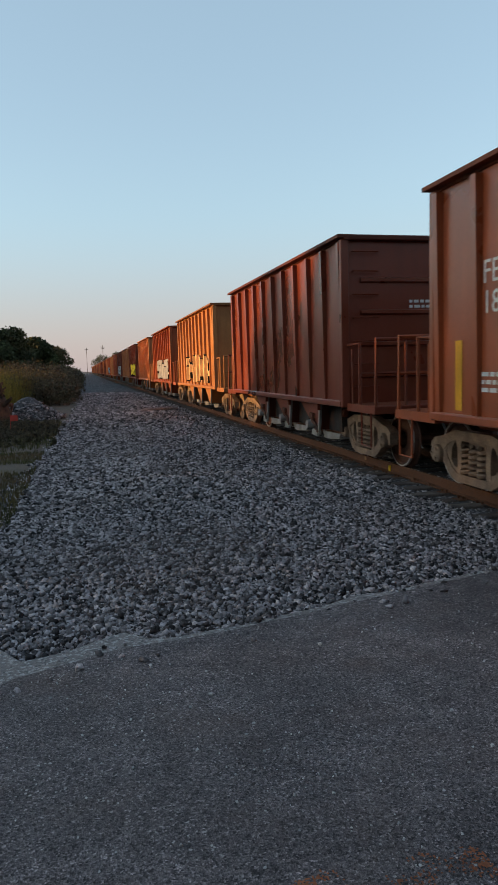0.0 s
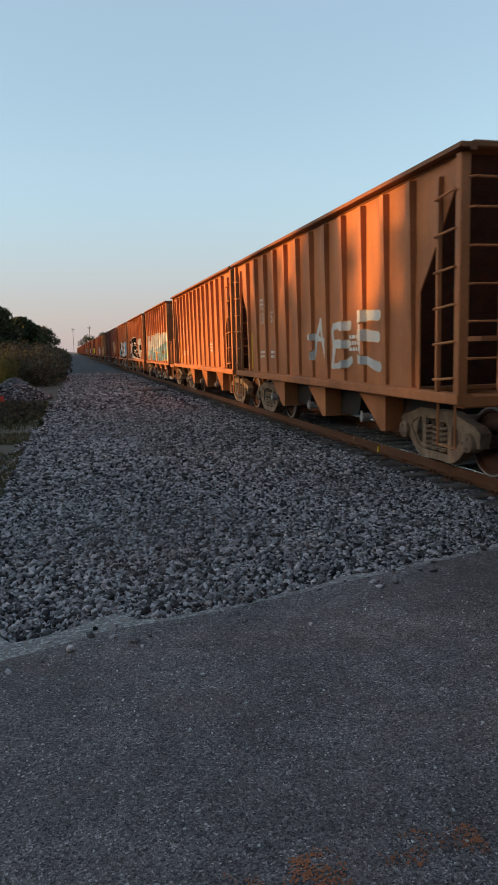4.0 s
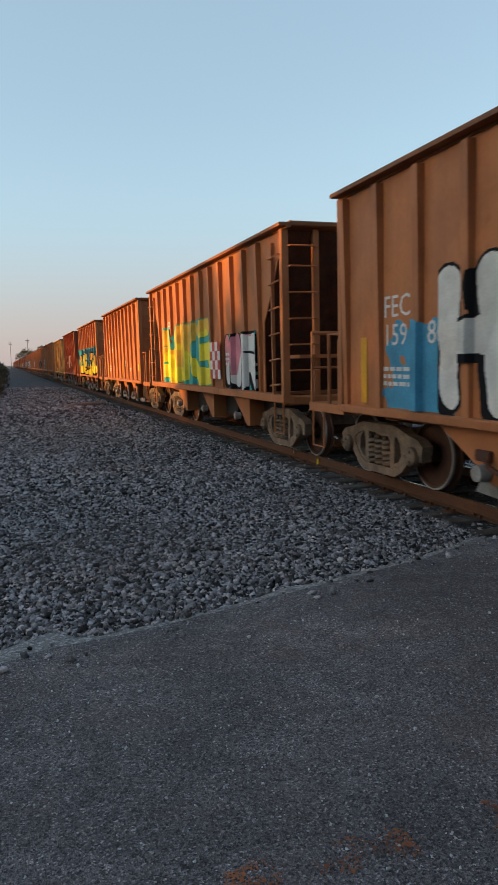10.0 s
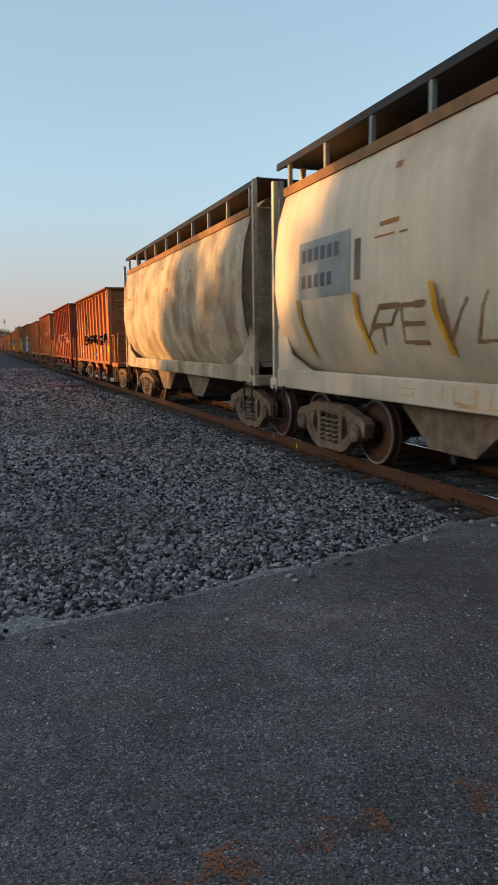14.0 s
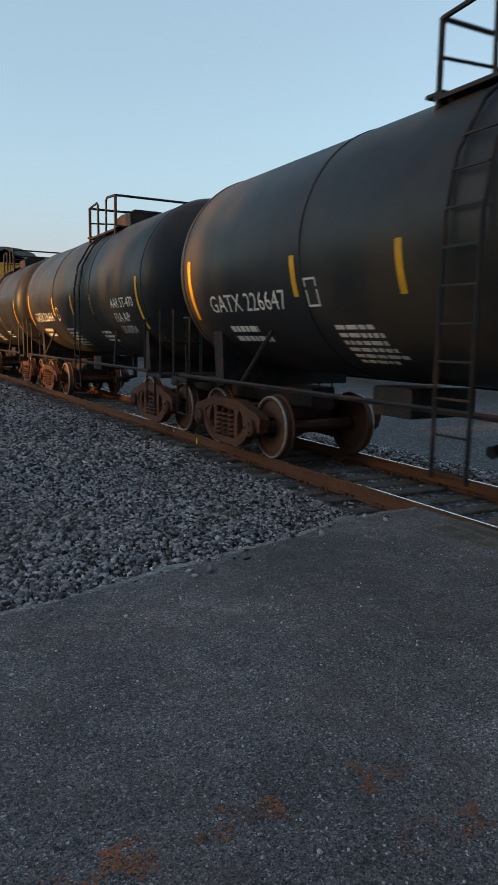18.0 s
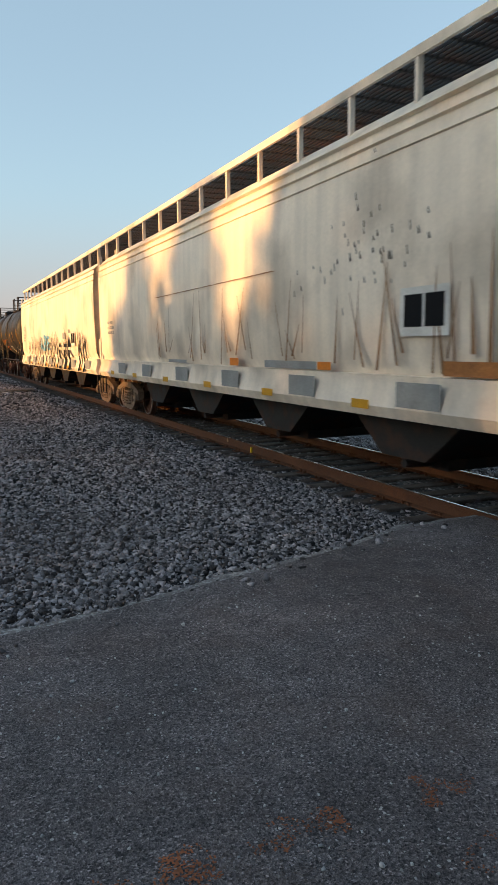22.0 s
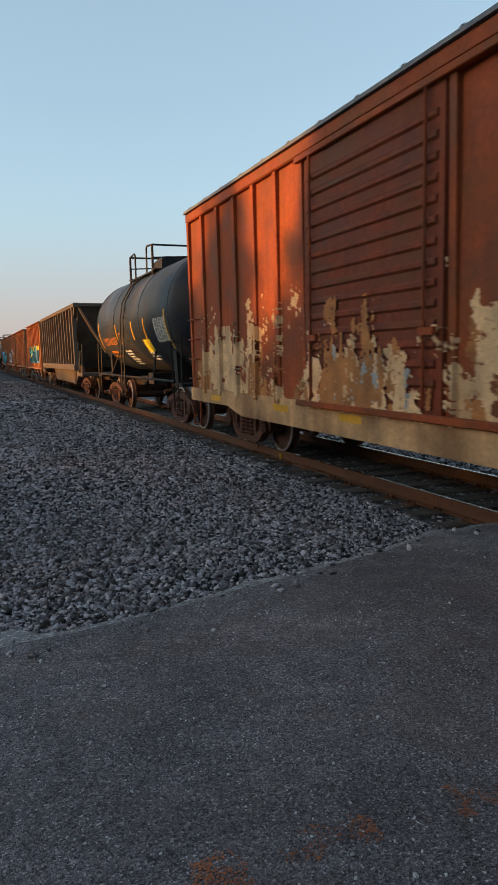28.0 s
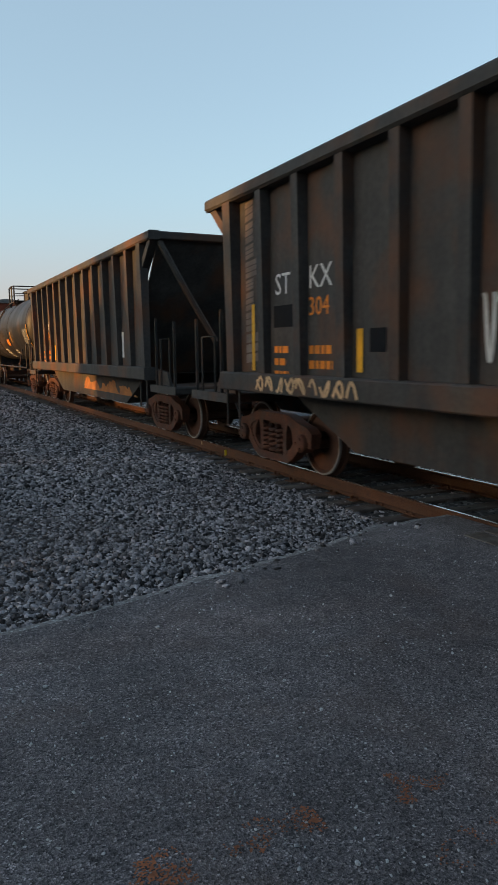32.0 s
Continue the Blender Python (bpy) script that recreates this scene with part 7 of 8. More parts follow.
# autorack graffiti and marks
for key in "xy":
    r = cars[key]
    panel = Shape()
    panel.add([(-1.522, 6.62, 3.42), (-1.522, 5.22, 3.46), (-1.522, 5.16, 3.92), (-1.522, 6.56, 3.88)], [(0, 1, 2, 3)])
    panel = part("emblem_panel", panel.mesh("emblem_panel", SLATE, smooth=False), SLATE, r, "dark slate-blue emblem panel")
    for k in range(3):
        for bar in ([(0.10, 0.30), (0.46, 0.30), (0.46, 0.40), (0.10, 0.40)], [(0.24, 0.06), (0.35, 0.06), (0.35, 0.30), (0.24, 0.30)]) if k < 2 else ([(0.08, 0.06), (0.20, 0.06), (0.48, 0.40), (0.36, 0.40)], [(0.36, 0.06), (0.48, 0.06), (0.20, 0.40), (0.08, 0.40)]):
            e = Shape()
            e.add([(-1.526 - 0.002 * (bar[0][0] > 0.3), 6.60 - 0.44 * k - a - 0.08 * b, 3.43 + b) for a, b in bar], [(0, 1, 2, 3)])
            part("emblem_bar", e.mesh("emblem_bar", WHITE, smooth=False), WHITE, panel)
auto_x = lambda y: -1.524
sprayed(cars["x"], auto_x, 0.05, 4.9, 0.92, 2.1, 81, BLUE, BLACK, None, text="SKREA", thick=0.14, edge=0.045, extra=TEAL, slant=0.4)
washed(cars["x"], lambda y: -1.5225, 0.0, 5.2, 0.98, 2.0, 86, PINK, 0.0, 0.4, label="faded pink spray paint")
sprayed(cars["x"], auto_x, -5.9, -0.4, 0.86, 2.75, 82, BLUE, BLUE, None, text="AIOS", thick=0.40, edge=0.02, extra=TEAL, extra_from=0.55, slant=0.5, label="tall block of sky-blue spray paint")
sprayed(cars["x"], auto_x, -9.8, -6.0, 0.95, 2.35, 83, WHITE, BLACK, None, text="SGSON", thick=0.24, edge=0.03)
sprayed(cars["x"], auto_x, 4.95, 7.6, 1.15, 2.05, 84, PINK_CHALK, PINK_CHALK, text="GEN", thick=0.022, edge=0.008, slant=0.5)
sprayed(cars["y"], auto_x, 2.0, 6.5, 1.0, 2.0, 85, SILVER, BLACK, GREY_PATCH, count=4, thick=0.2, edge=0.05)
side_text(cars["x"], "BTTX", 4.60, 2.20, 0.18, WHITE, -1.528)
side_text(cars["x"], "880330", 2.98, 2.20, 0.18, WHITE, -1.528)

# boxcars
washed(cars["T"], box_x, -7.2, 7.2, 0.98, 2.9, 91, CHALK, 0.30, 0.85, 0.014, fine=0.55)
washed(cars["T"], lambda y: box_x(y) - 0.0015, -7.2, 7.2, 0.98, 2.6, 93, OCHRE_STAIN, 0.05, 0.7, 0.016, "ochre rust streaks", 0.7)
for y in (-6.5, -4.2, 0.4, 2.5, 5.5):
    side_patch(cars["T"], y, y + 0.55, 0.86, 0.96, YELLOW, -1.536, "reflector", "yellow reflective strip")
side_bars(cars["T"], 5.9, 2.25, 0.9, 3, 0.32, CHALK, -1.487, 6)
sprayed(cars["U"], box_x, 2.05, 7.25, 1.0, 2.75, 92, BLUE, WHITE, None, text="PAKES", thick=0.17, edge=0.04, extra=TEAL, slant=0.4)
sprayed(cars["U"], lambda y: box_x(y) + 0.003, -7.25, -1.4, 0.88, 2.2, 103, GREEN, BLACK, None, count=6, thick=0.15, edge=0.03, extra=LEMON, slant=0.9)
sprayed(cars["U"], box_x, -7.25, -1.35, 0.95, 2.5, 93, CHALK, BLACK, None, text="AWSKEN", thick=0.115, edge=0.055, slant=1.1, extra=SILVER, rim=FADED_TEAL)
scrawl(cars["U"], -1.490, 4.7, 7.0, 2.6, 3.9, 94, CHALK, 0.025, 4)
side_patch(cars["U"], 5.35, 6.75, 1.55, 2.10, BLACK, -1.56, "number_panel", "black number panel")
side_text(cars["U"], "RB", 6.7, 1.85, 0.22, WHITE, -1.563)
side_text(cars["U"], "OX", 6.0, 1.85, 0.22, WHITE, -1.563)
side_text(cars["U"], "345", 6.7, 1.58, 0.22, WHITE, -1.563)
side_text(cars["U"], "31", 5.85, 1.58, 0.22, WHITE, -1.563)
side_text(cars["U"], "The nationwide", -1.75, 3.86, 0.24, GREY_SMEAR, -1.489)
washed(cars["V"], lambda y: box_x(y) + 0.003, 2.3, 6.9, 0.95, 2.2, 50, DEEP_TEAL, 1.2, 0.5, label="block of deep teal spray paint")
sprayed(cars["V"], box_x, 2.5, 6.6, 0.95, 2.15, 95, TEAL_MID, WHITE, None, text="EHUE", thick=0.22, edge=0.015)
sprayed(cars["V"], box_x, -6.65, -1.45, 0.82, 2.36, 96, GOLD, BLACK, NAVY, text="LOM8N", thick=0.13, edge=0.04, extra=WHITE, extra_from=0.42, slant=0.5)
washed(cars["V"], box_x, -7.1, -1.6, 0.9, 2.6, 97, NAVY, 0.12, 0.4, label="faded blue spray paint")
side_bars(cars["V"], 6.2, 2.6, 0.9, 2, 0.36, CHALK, -1.487, 8)

# black hoppers: initials and the orange upright name as plain bars
for key in ("X", "Z"):
    r = cars[key]
    side_text(r, "ST", 5.00, 2.44, 0.27, WHITE, -1.486)
    side_text(r, "KX", 4.16, 2.46, 0.27, WHITE, -1.486)
    side_text(r, "304", 4.16, 2.14, 0.22, ORANGE, -1.486)
    side_patch(r, 4.50, 5.04, 2.02, 2.30, BLACK, -1.485, "paint_patch", "black painted-out patch")
    side_bars(r, 5.02, 1.78, 0.42, 3, 0.16, ORANGE, -1.486, 9)
    side_bars(r, 4.14, 1.78, 0.55, 2, 0.18, ORANGE, -1.486, 10)
    side_patch(r, 5.58, 5.67, 1.45, 2.36, YELLOW, -1.494, "reflector", "yellow reflective strip") if key == "Z" else None
    side_patch(r, 3.02, 3.13, 1.48, 1.95, YELLOW, -1.494, "reflector", "yellow reflective strip")
    side_patch(r, 2.62, 2.90, 1.70, 1.95, BLACK, -1.490, "paint_patch", "black painted-out patch")
    up = Shape()
    z = 1.55
    for k in range(8):
        w, h = (0.36, 0.30, 0.24, 0.24, 0.34, 0.24, 0.24, 0.24)[k], (0.40, 0.26, 0.24, 0.14, 0.22, 0.18, 0.26, 0.26)[k]
        for lo, hi in ((0.0, 0.30), (0.36, 0.64), (0.70, 1.0)):
            up.add([(-1.488, 5.86, z + h * lo), (-1.488, 5.86 - w, z + h * lo + 0.03), (-1.488, 5.86 - w, z + h * hi + 0.03), (-1.488, 5.86, z + h * hi)], [(0, 1, 2, 3)])
        z += h + 0.035
    part("name_bars", up.mesh("name_bars", ORANGE if key == "X" else GREY_SMEAR, smooth=False), ORANGE, r, "upright orange name drawn as plain bars")
side_patch(cars["X"], -4.5, -4.3, 1.6, 2.15, WHITE, -1.486, "data_panel", "white data panel")
washed(cars["X"], lambda y: -1.204, -4.6, 0.9, 0.70, 1.14, 100, OCHRE_STAIN, 0.6, 0.9, label="ochre paint along the belly")
scrawl(cars["Z"], -1.664, 2.85, 5.28, 1.20, 1.38, 98, CHALK, 0.022, 9)
scrawl(cars["Z"], -1.486, 0.6, 1.33, 1.6, 2.2, 99, SILVER, 0.02, 4)
side_bars(cars["R1"], 2.0, 2.2, 0.5, 4, 0.15, CHALK, -1.486, 11)

# the yellow car's door is black, the first boxcar's lower door smeared
for o in cars["U"].children_recursive:
    if o.name.split(".")[0] in ("door", "door_rib", "lock_rod"):
        o.color = (0.035, 0.032, 0.030, 1)
washed(cars["T"], lambda y: -1.570, -1.1, 1.85, 1.12, 2.3, 101, GREY_PATCH, 0.0, 0.5, 0.014, fine=0.8, label="patches of grey and buff paint")
scrawl(cars["U"], -1.570, -0.6, 0.7, 1.75, 2.1, 102, SILVER, 0.03, 3)


def covered_x(z):
    """The long covered hopper's side, then its sill."""
    return -1.579 if z > 1.44 else (-1.565 if z > 1.34 else -1.545 - (1.34 - z) / 0.24 * 0.066)


def sharp_strokes(root, lines, mat, label):
    """Tapered strokes of paint: (y, z, half width) from top to foot, laid over side and sill."""
    s = Shape()
    for (a, z0, w0), (b, z1, w1) in lines:
        n = max(3, int((z0 - z1) / 0.06))
        for i in range(n):
            row = []
            for t in (i / n, (i + 1) / n):
                z, y, w = z0 + (z1 - z0) * t, a + (b - a) * t, w0 + (w1 - w0) * t
                row += [(covered_x(z), y + w, z), (covered_x(z), y - w, z)]
            s.add(row, [(0, 1, 3, 2)])
    return part("graffiti", s.mesh("graffiti", mat, smooth=False), mat, root, label)


rnd = random.Random(77)
spikes = []
for c, top in ((5.9, 2.25), (4.8, 2.35), (3.75, 2.4), (2.9, 2.2), (2.3, 2.45), (1.5, 2.2), (0.75, 2.35), (-0.1, 2.2), (-0.8, 2.35), (-1.5, 2.42), (-2.25, 2.4), (-4.1, 2.47), (-6.5, 2.4), (-7.3, 2.3)):
    k = 1.0 + 0.05 * (6 - c)
    fork = 1.75 + rnd.uniform(-0.15, 0.1)
    spikes += [((c + 0.24, top, 0.014), (c + 0.04, fork, 0.05 * k)), ((c + 0.04, fork, 0.05 * k), (c + 0.02, 1.44, 0.055 * k)), ((c + 0.02, 1.44, 0.055 * k), (c - 0.06, 1.02, 0.08 * k))]
    spikes += [((c - 0.22, top - rnd.uniform(0, 0.25), 0.012), (c - 0.02, fork - 0.06, 0.045 * k))]
    if rnd.random() < 0.7:
        spikes += [((c - 0.22, top - 0.2, 0.03), (c - 0.40, 1.46, 0.04 * k)), ((c - 0.40, 1.46, 0.04 * k), (c - 0.30, 1.05, 0.03))]
for c in (-2.7, -3.7, -4.6):
    spikes += [((c, 2.2 if c < -4 else 1.98, 0.04), (c - 0.12, 1.80, 0.20)), ((c - 0.05, 1.70, 0.16), (c - 0.12, 1.46, 0.18)), ((c - 0.12, 1.46, 0.18), (c - 0.28, 1.02, 0.24))]
sharp_strokes(cars["F"], spikes, BLACK, "tall black sprayed letters running down over the sill")
for y0, y1, z0, z1 in ((-4.95, -4.65, 2.27, 2.40), (-4.0, -3.5, 2.09, 2.29)):
    side_patch(cars["F"], y0, y1, z0, z1, GREY_PATCH, -1.582, "stencil_patch", "grey stencilled patch")
scrapes = []
for k in range(34):
    c = rnd.choice((3.0, 1.0, -0.5, -1.5, -2.6, -4.3, -4.7, -5.2, -6.3)) + rnd.uniform(-0.5, 0.5)
    lean, top = rnd.uniform(-0.35, 0.35), rnd.uniform(1.9, 2.75)
    scrapes.append(((c + lean, top, 0.004), (c, rnd.uniform(1.46, 1.7), rnd.uniform(0.012, 0.034))))
sharp_strokes(cars["G"], scrapes, BROWN_SCRAWL, "brown rust scrapes")
spots = []
for k in range(46):
    c, z = rnd.gauss(-4.4, 0.6), rnd.gauss(2.85, 0.28)
    spots.append(((c, z, 0.006), (c - 0.015, z - rnd.uniform(0.04, 0.10), rnd.uniform(0.007, 0.018))))
sharp_strokes(cars["G"], spots, BLACK, "dark chips in the paint")
sharp_strokes(cars["G"], [((3.3 - 0.57 * k, 2.79, 0.25), (3.1 - 0.57 * k, 2.775, 0.28)) for k in range(10)], BROWN_SCRAWL, "long thin rust line")
for y0, y1, z0, z1, mat in ((-3.4, -1.9, 1.46, 1.56, GREY_PATCH), (-3.75, -3.42, 1.46, 1.56, ORANGE), (-0.95, -0.6, 1.46, 1.58, ORANGE), (-6.6, -5.8, 1.46, 1.60, OCHRE_STAIN), (1.5, 2.6, 1.46, 1.52, GREY_PATCH)):
    side_patch(cars["G"], y0, y1, z0, z1, mat, -1.581, "paint_patch", "touched-up patch of paint")


# marks on the tanks' heads, which face back along the line
def head_text(root, half, text, x, z, height):
    co, faces = letters(text, height)
    verts = []
    for a, b, _ in co:
        r = min(1.0, math.hypot(x + a, z + b - TANK_Z) / TANK_R)
        verts.append((x + a, -half + 0.62 * (1 - math.cos(math.asin(r))) - 0.012, z + b))
    me = bpy.data.meshes.new("lettering")
    me.from_pydata(verts, [], faces)
    me.materials.append(WHITE)
    part("lettering", me, WHITE, root, "painted lettering")


for key, word, half in (("C", "UTLX", 5.95), ("D", "UTLX", 5.3), ("E", "UTLX", 5.3), ("I", "UTLX", 5.7), ("H", "UTLX", 5.7), ("W", "GATX", 7.6), ("B", "GATX", 5.7), ("A", "GATX", 5.7)):
    head_text(cars[key], half, word, -0.34, 3.47, 0.17)
    for k, line in enumerate(("LD LMT", "LT WT", "LD LMT")):
        head_text(cars[key], half, line, -0.20, 3.24 - 0.13 * k, 0.065)

# the older round-sided car is rusted through its paint
for o in cars["v"].children_recursive:
    if o.data.materials and o.data.materials[0] == PAINT_SMOOTH:
        o.data.materials[0] = PAINT_RUSTY

# the red boxcar's sill has lost its paint to buff primer, and its door is darker
for o in cars["T"].children_recursive:
    kind = o.name.split(".")[0]
    if kind == "side_sill":
        o.color = (0.52, 0.29, 0.135, 1)
    elif kind in ("door", "door_rib"):
        o.color = (0.17, 0.035, 0.014, 1)

# ---------------------------------------------------------------- loose gravel
VERGE_EDGE = ((6.0, -3.4), (7.5, -2.6), (9.0, -1.95), (10.6, -1.5), (11.8, -1.25), (14.1, -1.02), (17.8, -0.92), (22, -0.85), (28, -0.6), (43, -0.35), (900, -0.35))


def verge_x(y):
    for (p, a), (q, b) in zip(VERGE_EDGE, VERGE_EDGE[1:]):
        if p <= y <= q:
            return a + (b - a) * (y - p) / (q - p)
    return -60.0


def clear_of_verge(x, y):
    return x > verge_x(y) - 0.10 + 0.25 * noise.noise((x * 2, y * 1.5, 0))


def stones(name, count, xs, ys, size, seed, mat, keep, height, label, category, plain=False):
    """Angular crushed stones as one mesh of uneven broken blocks."""
    rs = np.random.RandomState(seed)
    x, y = rs.uniform(*xs, count), rs.uniform(*ys, count)
    ok = np.array([keep(a, b) for a, b in zip(x, y)])
    x, y = x[ok], y[ok]
    n = len(x)
    base = np.array([(x, y, z) for x in (-1, 1) for y in (-1, 1) for z in (-1, 1)]) * 0.66
    tri = np.array([(0, 1, 3), (0, 3, 2), (4, 6, 7), (4, 7, 5), (0, 4, 5), (0, 5, 1), (2, 3, 7), (2, 7, 6), (0, 2, 6), (0, 6, 4), (1, 5, 7), (1, 7, 3)])
    if plain:
        base = np.array([(1, 0, 0), (-1, 0, 0), (0, 1, 0), (0, -1, 0), (0, 0, 1), (0, 0, -1)]) * 1.1
        tri = np.array([(0, 2, 4), (2, 1, 4), (1, 3, 4), (3, 0, 4), (2, 0, 5), (1, 2, 5), (3, 1, 5), (0, 3, 5)])
    k = len(base)
    s = rs.uniform(size[0], size[1], n) * rs.choice([0.7, 1.0, 1.0, 1.25], n)
    v = base[None] * (1 + rs.uniform(-0.42, 0.42, (n, k, 3)))
    v = v * np.stack([s * rs.uniform(0.8, 1.5, n), s * rs.uniform(0.7, 1.1, n), s * rs.uniform(0.5, 0.85, n)], -1)[:, None]
    for i, j in ((0, 1), (1, 2), (0, 2)):
        a = rs.uniform(0, 6.28, n) if (i, j) == (0, 1) else rs.uniform(-0.8, 0.8, n)
        c, q = np.cos(a)[:, None], np.sin(a)[:, None]
        p, r = v[:, :, i].copy(), v[:, :, j].copy()
        v[:, :, i], v[:, :, j] = p * c - r * q, p * q + r * c
    z = np.array([height(a, b) for a, b in zip(x, y)])
    v += np.stack([x, y, z + s * rs.uniform(-0.2, 0.55, n)], -1)[:, None]
    f = (tri[None] + k * np.arange(n)[:, None, None]).reshape(-1, 3)
    return place(name, bulk(name, v.reshape(-1, 3), f, mat), mat, None, label, category, kind="stuff")


def on_gravel(x, y):
    return clear_of_verge(x, y) and y > edge_y(x) + 0.02 + (0.10 if x < 0.3 else 0.03) + 0.05 * math.sin(x * 13)


stones("gravel", 70000, (-2.0, 4.75), (4.3, 9.5), (0.012, 0.027), 3, GRAVEL_STONE, on_gravel, ground_z, "loose grey crushed stone gravel", "gravel")
stones("gravel_far", 72000, (-2.6, 4.75), (9.5, 22), (0.016, 0.036), 4, GRAVEL_STONE, clear_of_verge, ground_z, "loose grey crushed stone gravel", "gravel", True)
stones("gravel_distant", 24000, (-1.6, 4.7), (22, 60), (0.03, 0.06), 5, GRAVEL_STONE, clear_of_verge, ground_z, "loose grey crushed stone gravel", "gravel", True)
stones("ballast", 14000, (4.6, 7.5), (5.55, 26), (0.025, 0.045), 6, GRAVEL_STONE, lambda x, y: abs(x - RAIL_N) > 0.1 and abs(x - RAIL_F) > 0.1, lambda x, y: -0.235, "grey track ballast between the ties", "ballast", True)
stones("ballast_beyond", 9000, (7.3, 13), (5.4, 30), (0.035, 0.06), 8, GRAVEL_STONE, lambda x, y: True, ground_z, "grey crushed stone beyond the track", "gravel", True)
PEBBLE = material("pale_pebble", (0.45, 0.44, 0.42), 0.8, 0, 3, 0.3, 60, 0.2, 0.1, island=0.4)
stones("grit_on_road", 3600, (-1.5, 4.9), (0.9, 5.4), (0.0035, 0.0075), 9, PEBBLE, lambda x, y: y < edge_y(x) - 0.05 and random.Random(int(x * 1000 + y * 77)).random() < 0.15 + 0.5 * max(0, math.sin(x * 3 + y * 2)), lambda x, y: 0.001, "scattered pale grit on the asphalt", "grit")
stones("spilled_stones", 260, (-0.6, 4.6), (3.6, 5.5), (0.012, 0.03), 10, GRAVEL_STONE, lambda x, y: edge_y(x) - 0.25 < y < edge_y(x) + 0.1, lambda x, y: 0.0, "stones spilled over the asphalt edge", "gravel")
lone = random.Random(3)
for sx, sy, sz in ((1.36, 4.06, 0.016), (0.58, 3.58, 0.014), (1.72, 3.07, 0.011), (1.73, 2.72, 0.012), (0.73, 3.22, 0.009), (0.30, 4.05, 0.012), (1.14, 3.23, 0.008), (1.29, 1.79, 0.012), (3.01, 3.84, 0.014)):
    s = Shape()
    s.lathe([(0.0, -sz * 0.5), (sz * 0.8, -sz * 0.35), (sz, 0.0), (sz * 0.7, sz * 0.45), (0.0, sz * 0.6)], (0, 0, 0), "z", 7)
    s.v = [(a * lone.uniform(0.8, 1.3), b * lone.uniform(0.7, 1.0), c) for a, b, c in s.v]
    place("pebble", s, PEBBLE, pose(sx, sy, sz * 0.45, 0, 0, lone.uniform(0, 180)), "small pale pebble lying on the asphalt", "pebble", "pebbles on the road")


# faded orange survey marks sprayed on the asphalt
def road_mark(cx, cy, w, h, seed):
    rnd = random.Random(seed)
    cell = 0.007
    ny, nx = int(h / cell), int(w / cell)
    xx, yy = np.meshgrid((np.arange(nx) + 0.5) * cell, (np.arange(ny) + 0.5) * cell, indexing="ij")
    lines = []
    for k in range(4):
        a, b = rnd.uniform(0.05, 0.9) * w, rnd.uniform(0.1, 0.9) * h
        for q in range(3):
            c, e = min(w, max(0, a + rnd.uniform(-0.25, 0.3) * w)), rnd.uniform(0.1, 0.9) * h
            lines.append(((a, b), (c, e)))
            a, b = c, e
    d = strokes(xx, yy, lines)
    worn = np.random.RandomState(seed).uniform(0, 1, xx.shape)
    keep = (d < 0.030) & (worn < 0.42 - d * 11 + 0.40 * rough_field(xx, yy, 12, seed))
    verts, faces = [], []
    for i, j in zip(*[a.tolist() for a in np.nonzero(keep)]):
        k = len(verts)
        x, y = cx + i * cell, cy + j * cell
        verts += [(x, y, 0.004), (x + cell, y, 0.004), (x + cell, y + cell, 0.004), (x, y + cell, 0.004)]
        faces.append((k, k + 1, k + 2, k + 3))
    return place("survey_mark", bulk("survey_mark", verts, faces, FADED_ORANGE), FADED_ORANGE, None, "faded orange survey mark sprayed on the asphalt", "paint mark", "survey marks", "structure")


FADED_ORANGE = material("faded_orange_spray", (0.27, 0.095, 0.045), 0.85, 0, 8, 0.3, 60, 0.3, 0.2)
for cx, cy, w, h, q in ((0.92, 1.98, 0.70, 0.20, 1), (1.56, 1.95, 0.36, 0.24, 2), (0.36, 1.94, 0.46, 0.24, 3), (1.52, 1.58, 0.46, 0.20, 4)):
    road_mark(cx, cy, w, h, q)


# ---------------------------------------------------------------- plants
def leaf_cloud(centres, per, leaf, seed, squash=0.8, spread=1.0):
    """Triangles of leaves gathered round many small clump centres (x, y, z, radius)."""
    rs = np.random.RandomState(seed)
    c = np.array(centres, float)
    k = len(c)
    u = rs.normal(size=(k, per, 3))
    u /= np.linalg.norm(u, axis=2, keepdims=True)
    r = rs.uniform(0.45, 1.05, (k, per, 1)) * c[:, None, 3:4] * spread
    p = c[:, None, :3] + u * r * np.array((1, 1, squash))
    a, b = rs.normal(size=(k, per, 3)), rs.normal(size=(k, per, 3))
    size = leaf * rs.uniform(0.5, 1.4, (k, per, 1))
    a, b = a / np.linalg.norm(a, axis=2, keepdims=True) * size, b / np.linalg.norm(b, axis=2, keepdims=True) * size
    v = np.stack([p - a * 0.5, p + a * 0.5 + b * 0.25, p + b], 2).reshape(-1, 3)
    f = np.arange(len(v)).reshape(-1, 3)
    return v, f


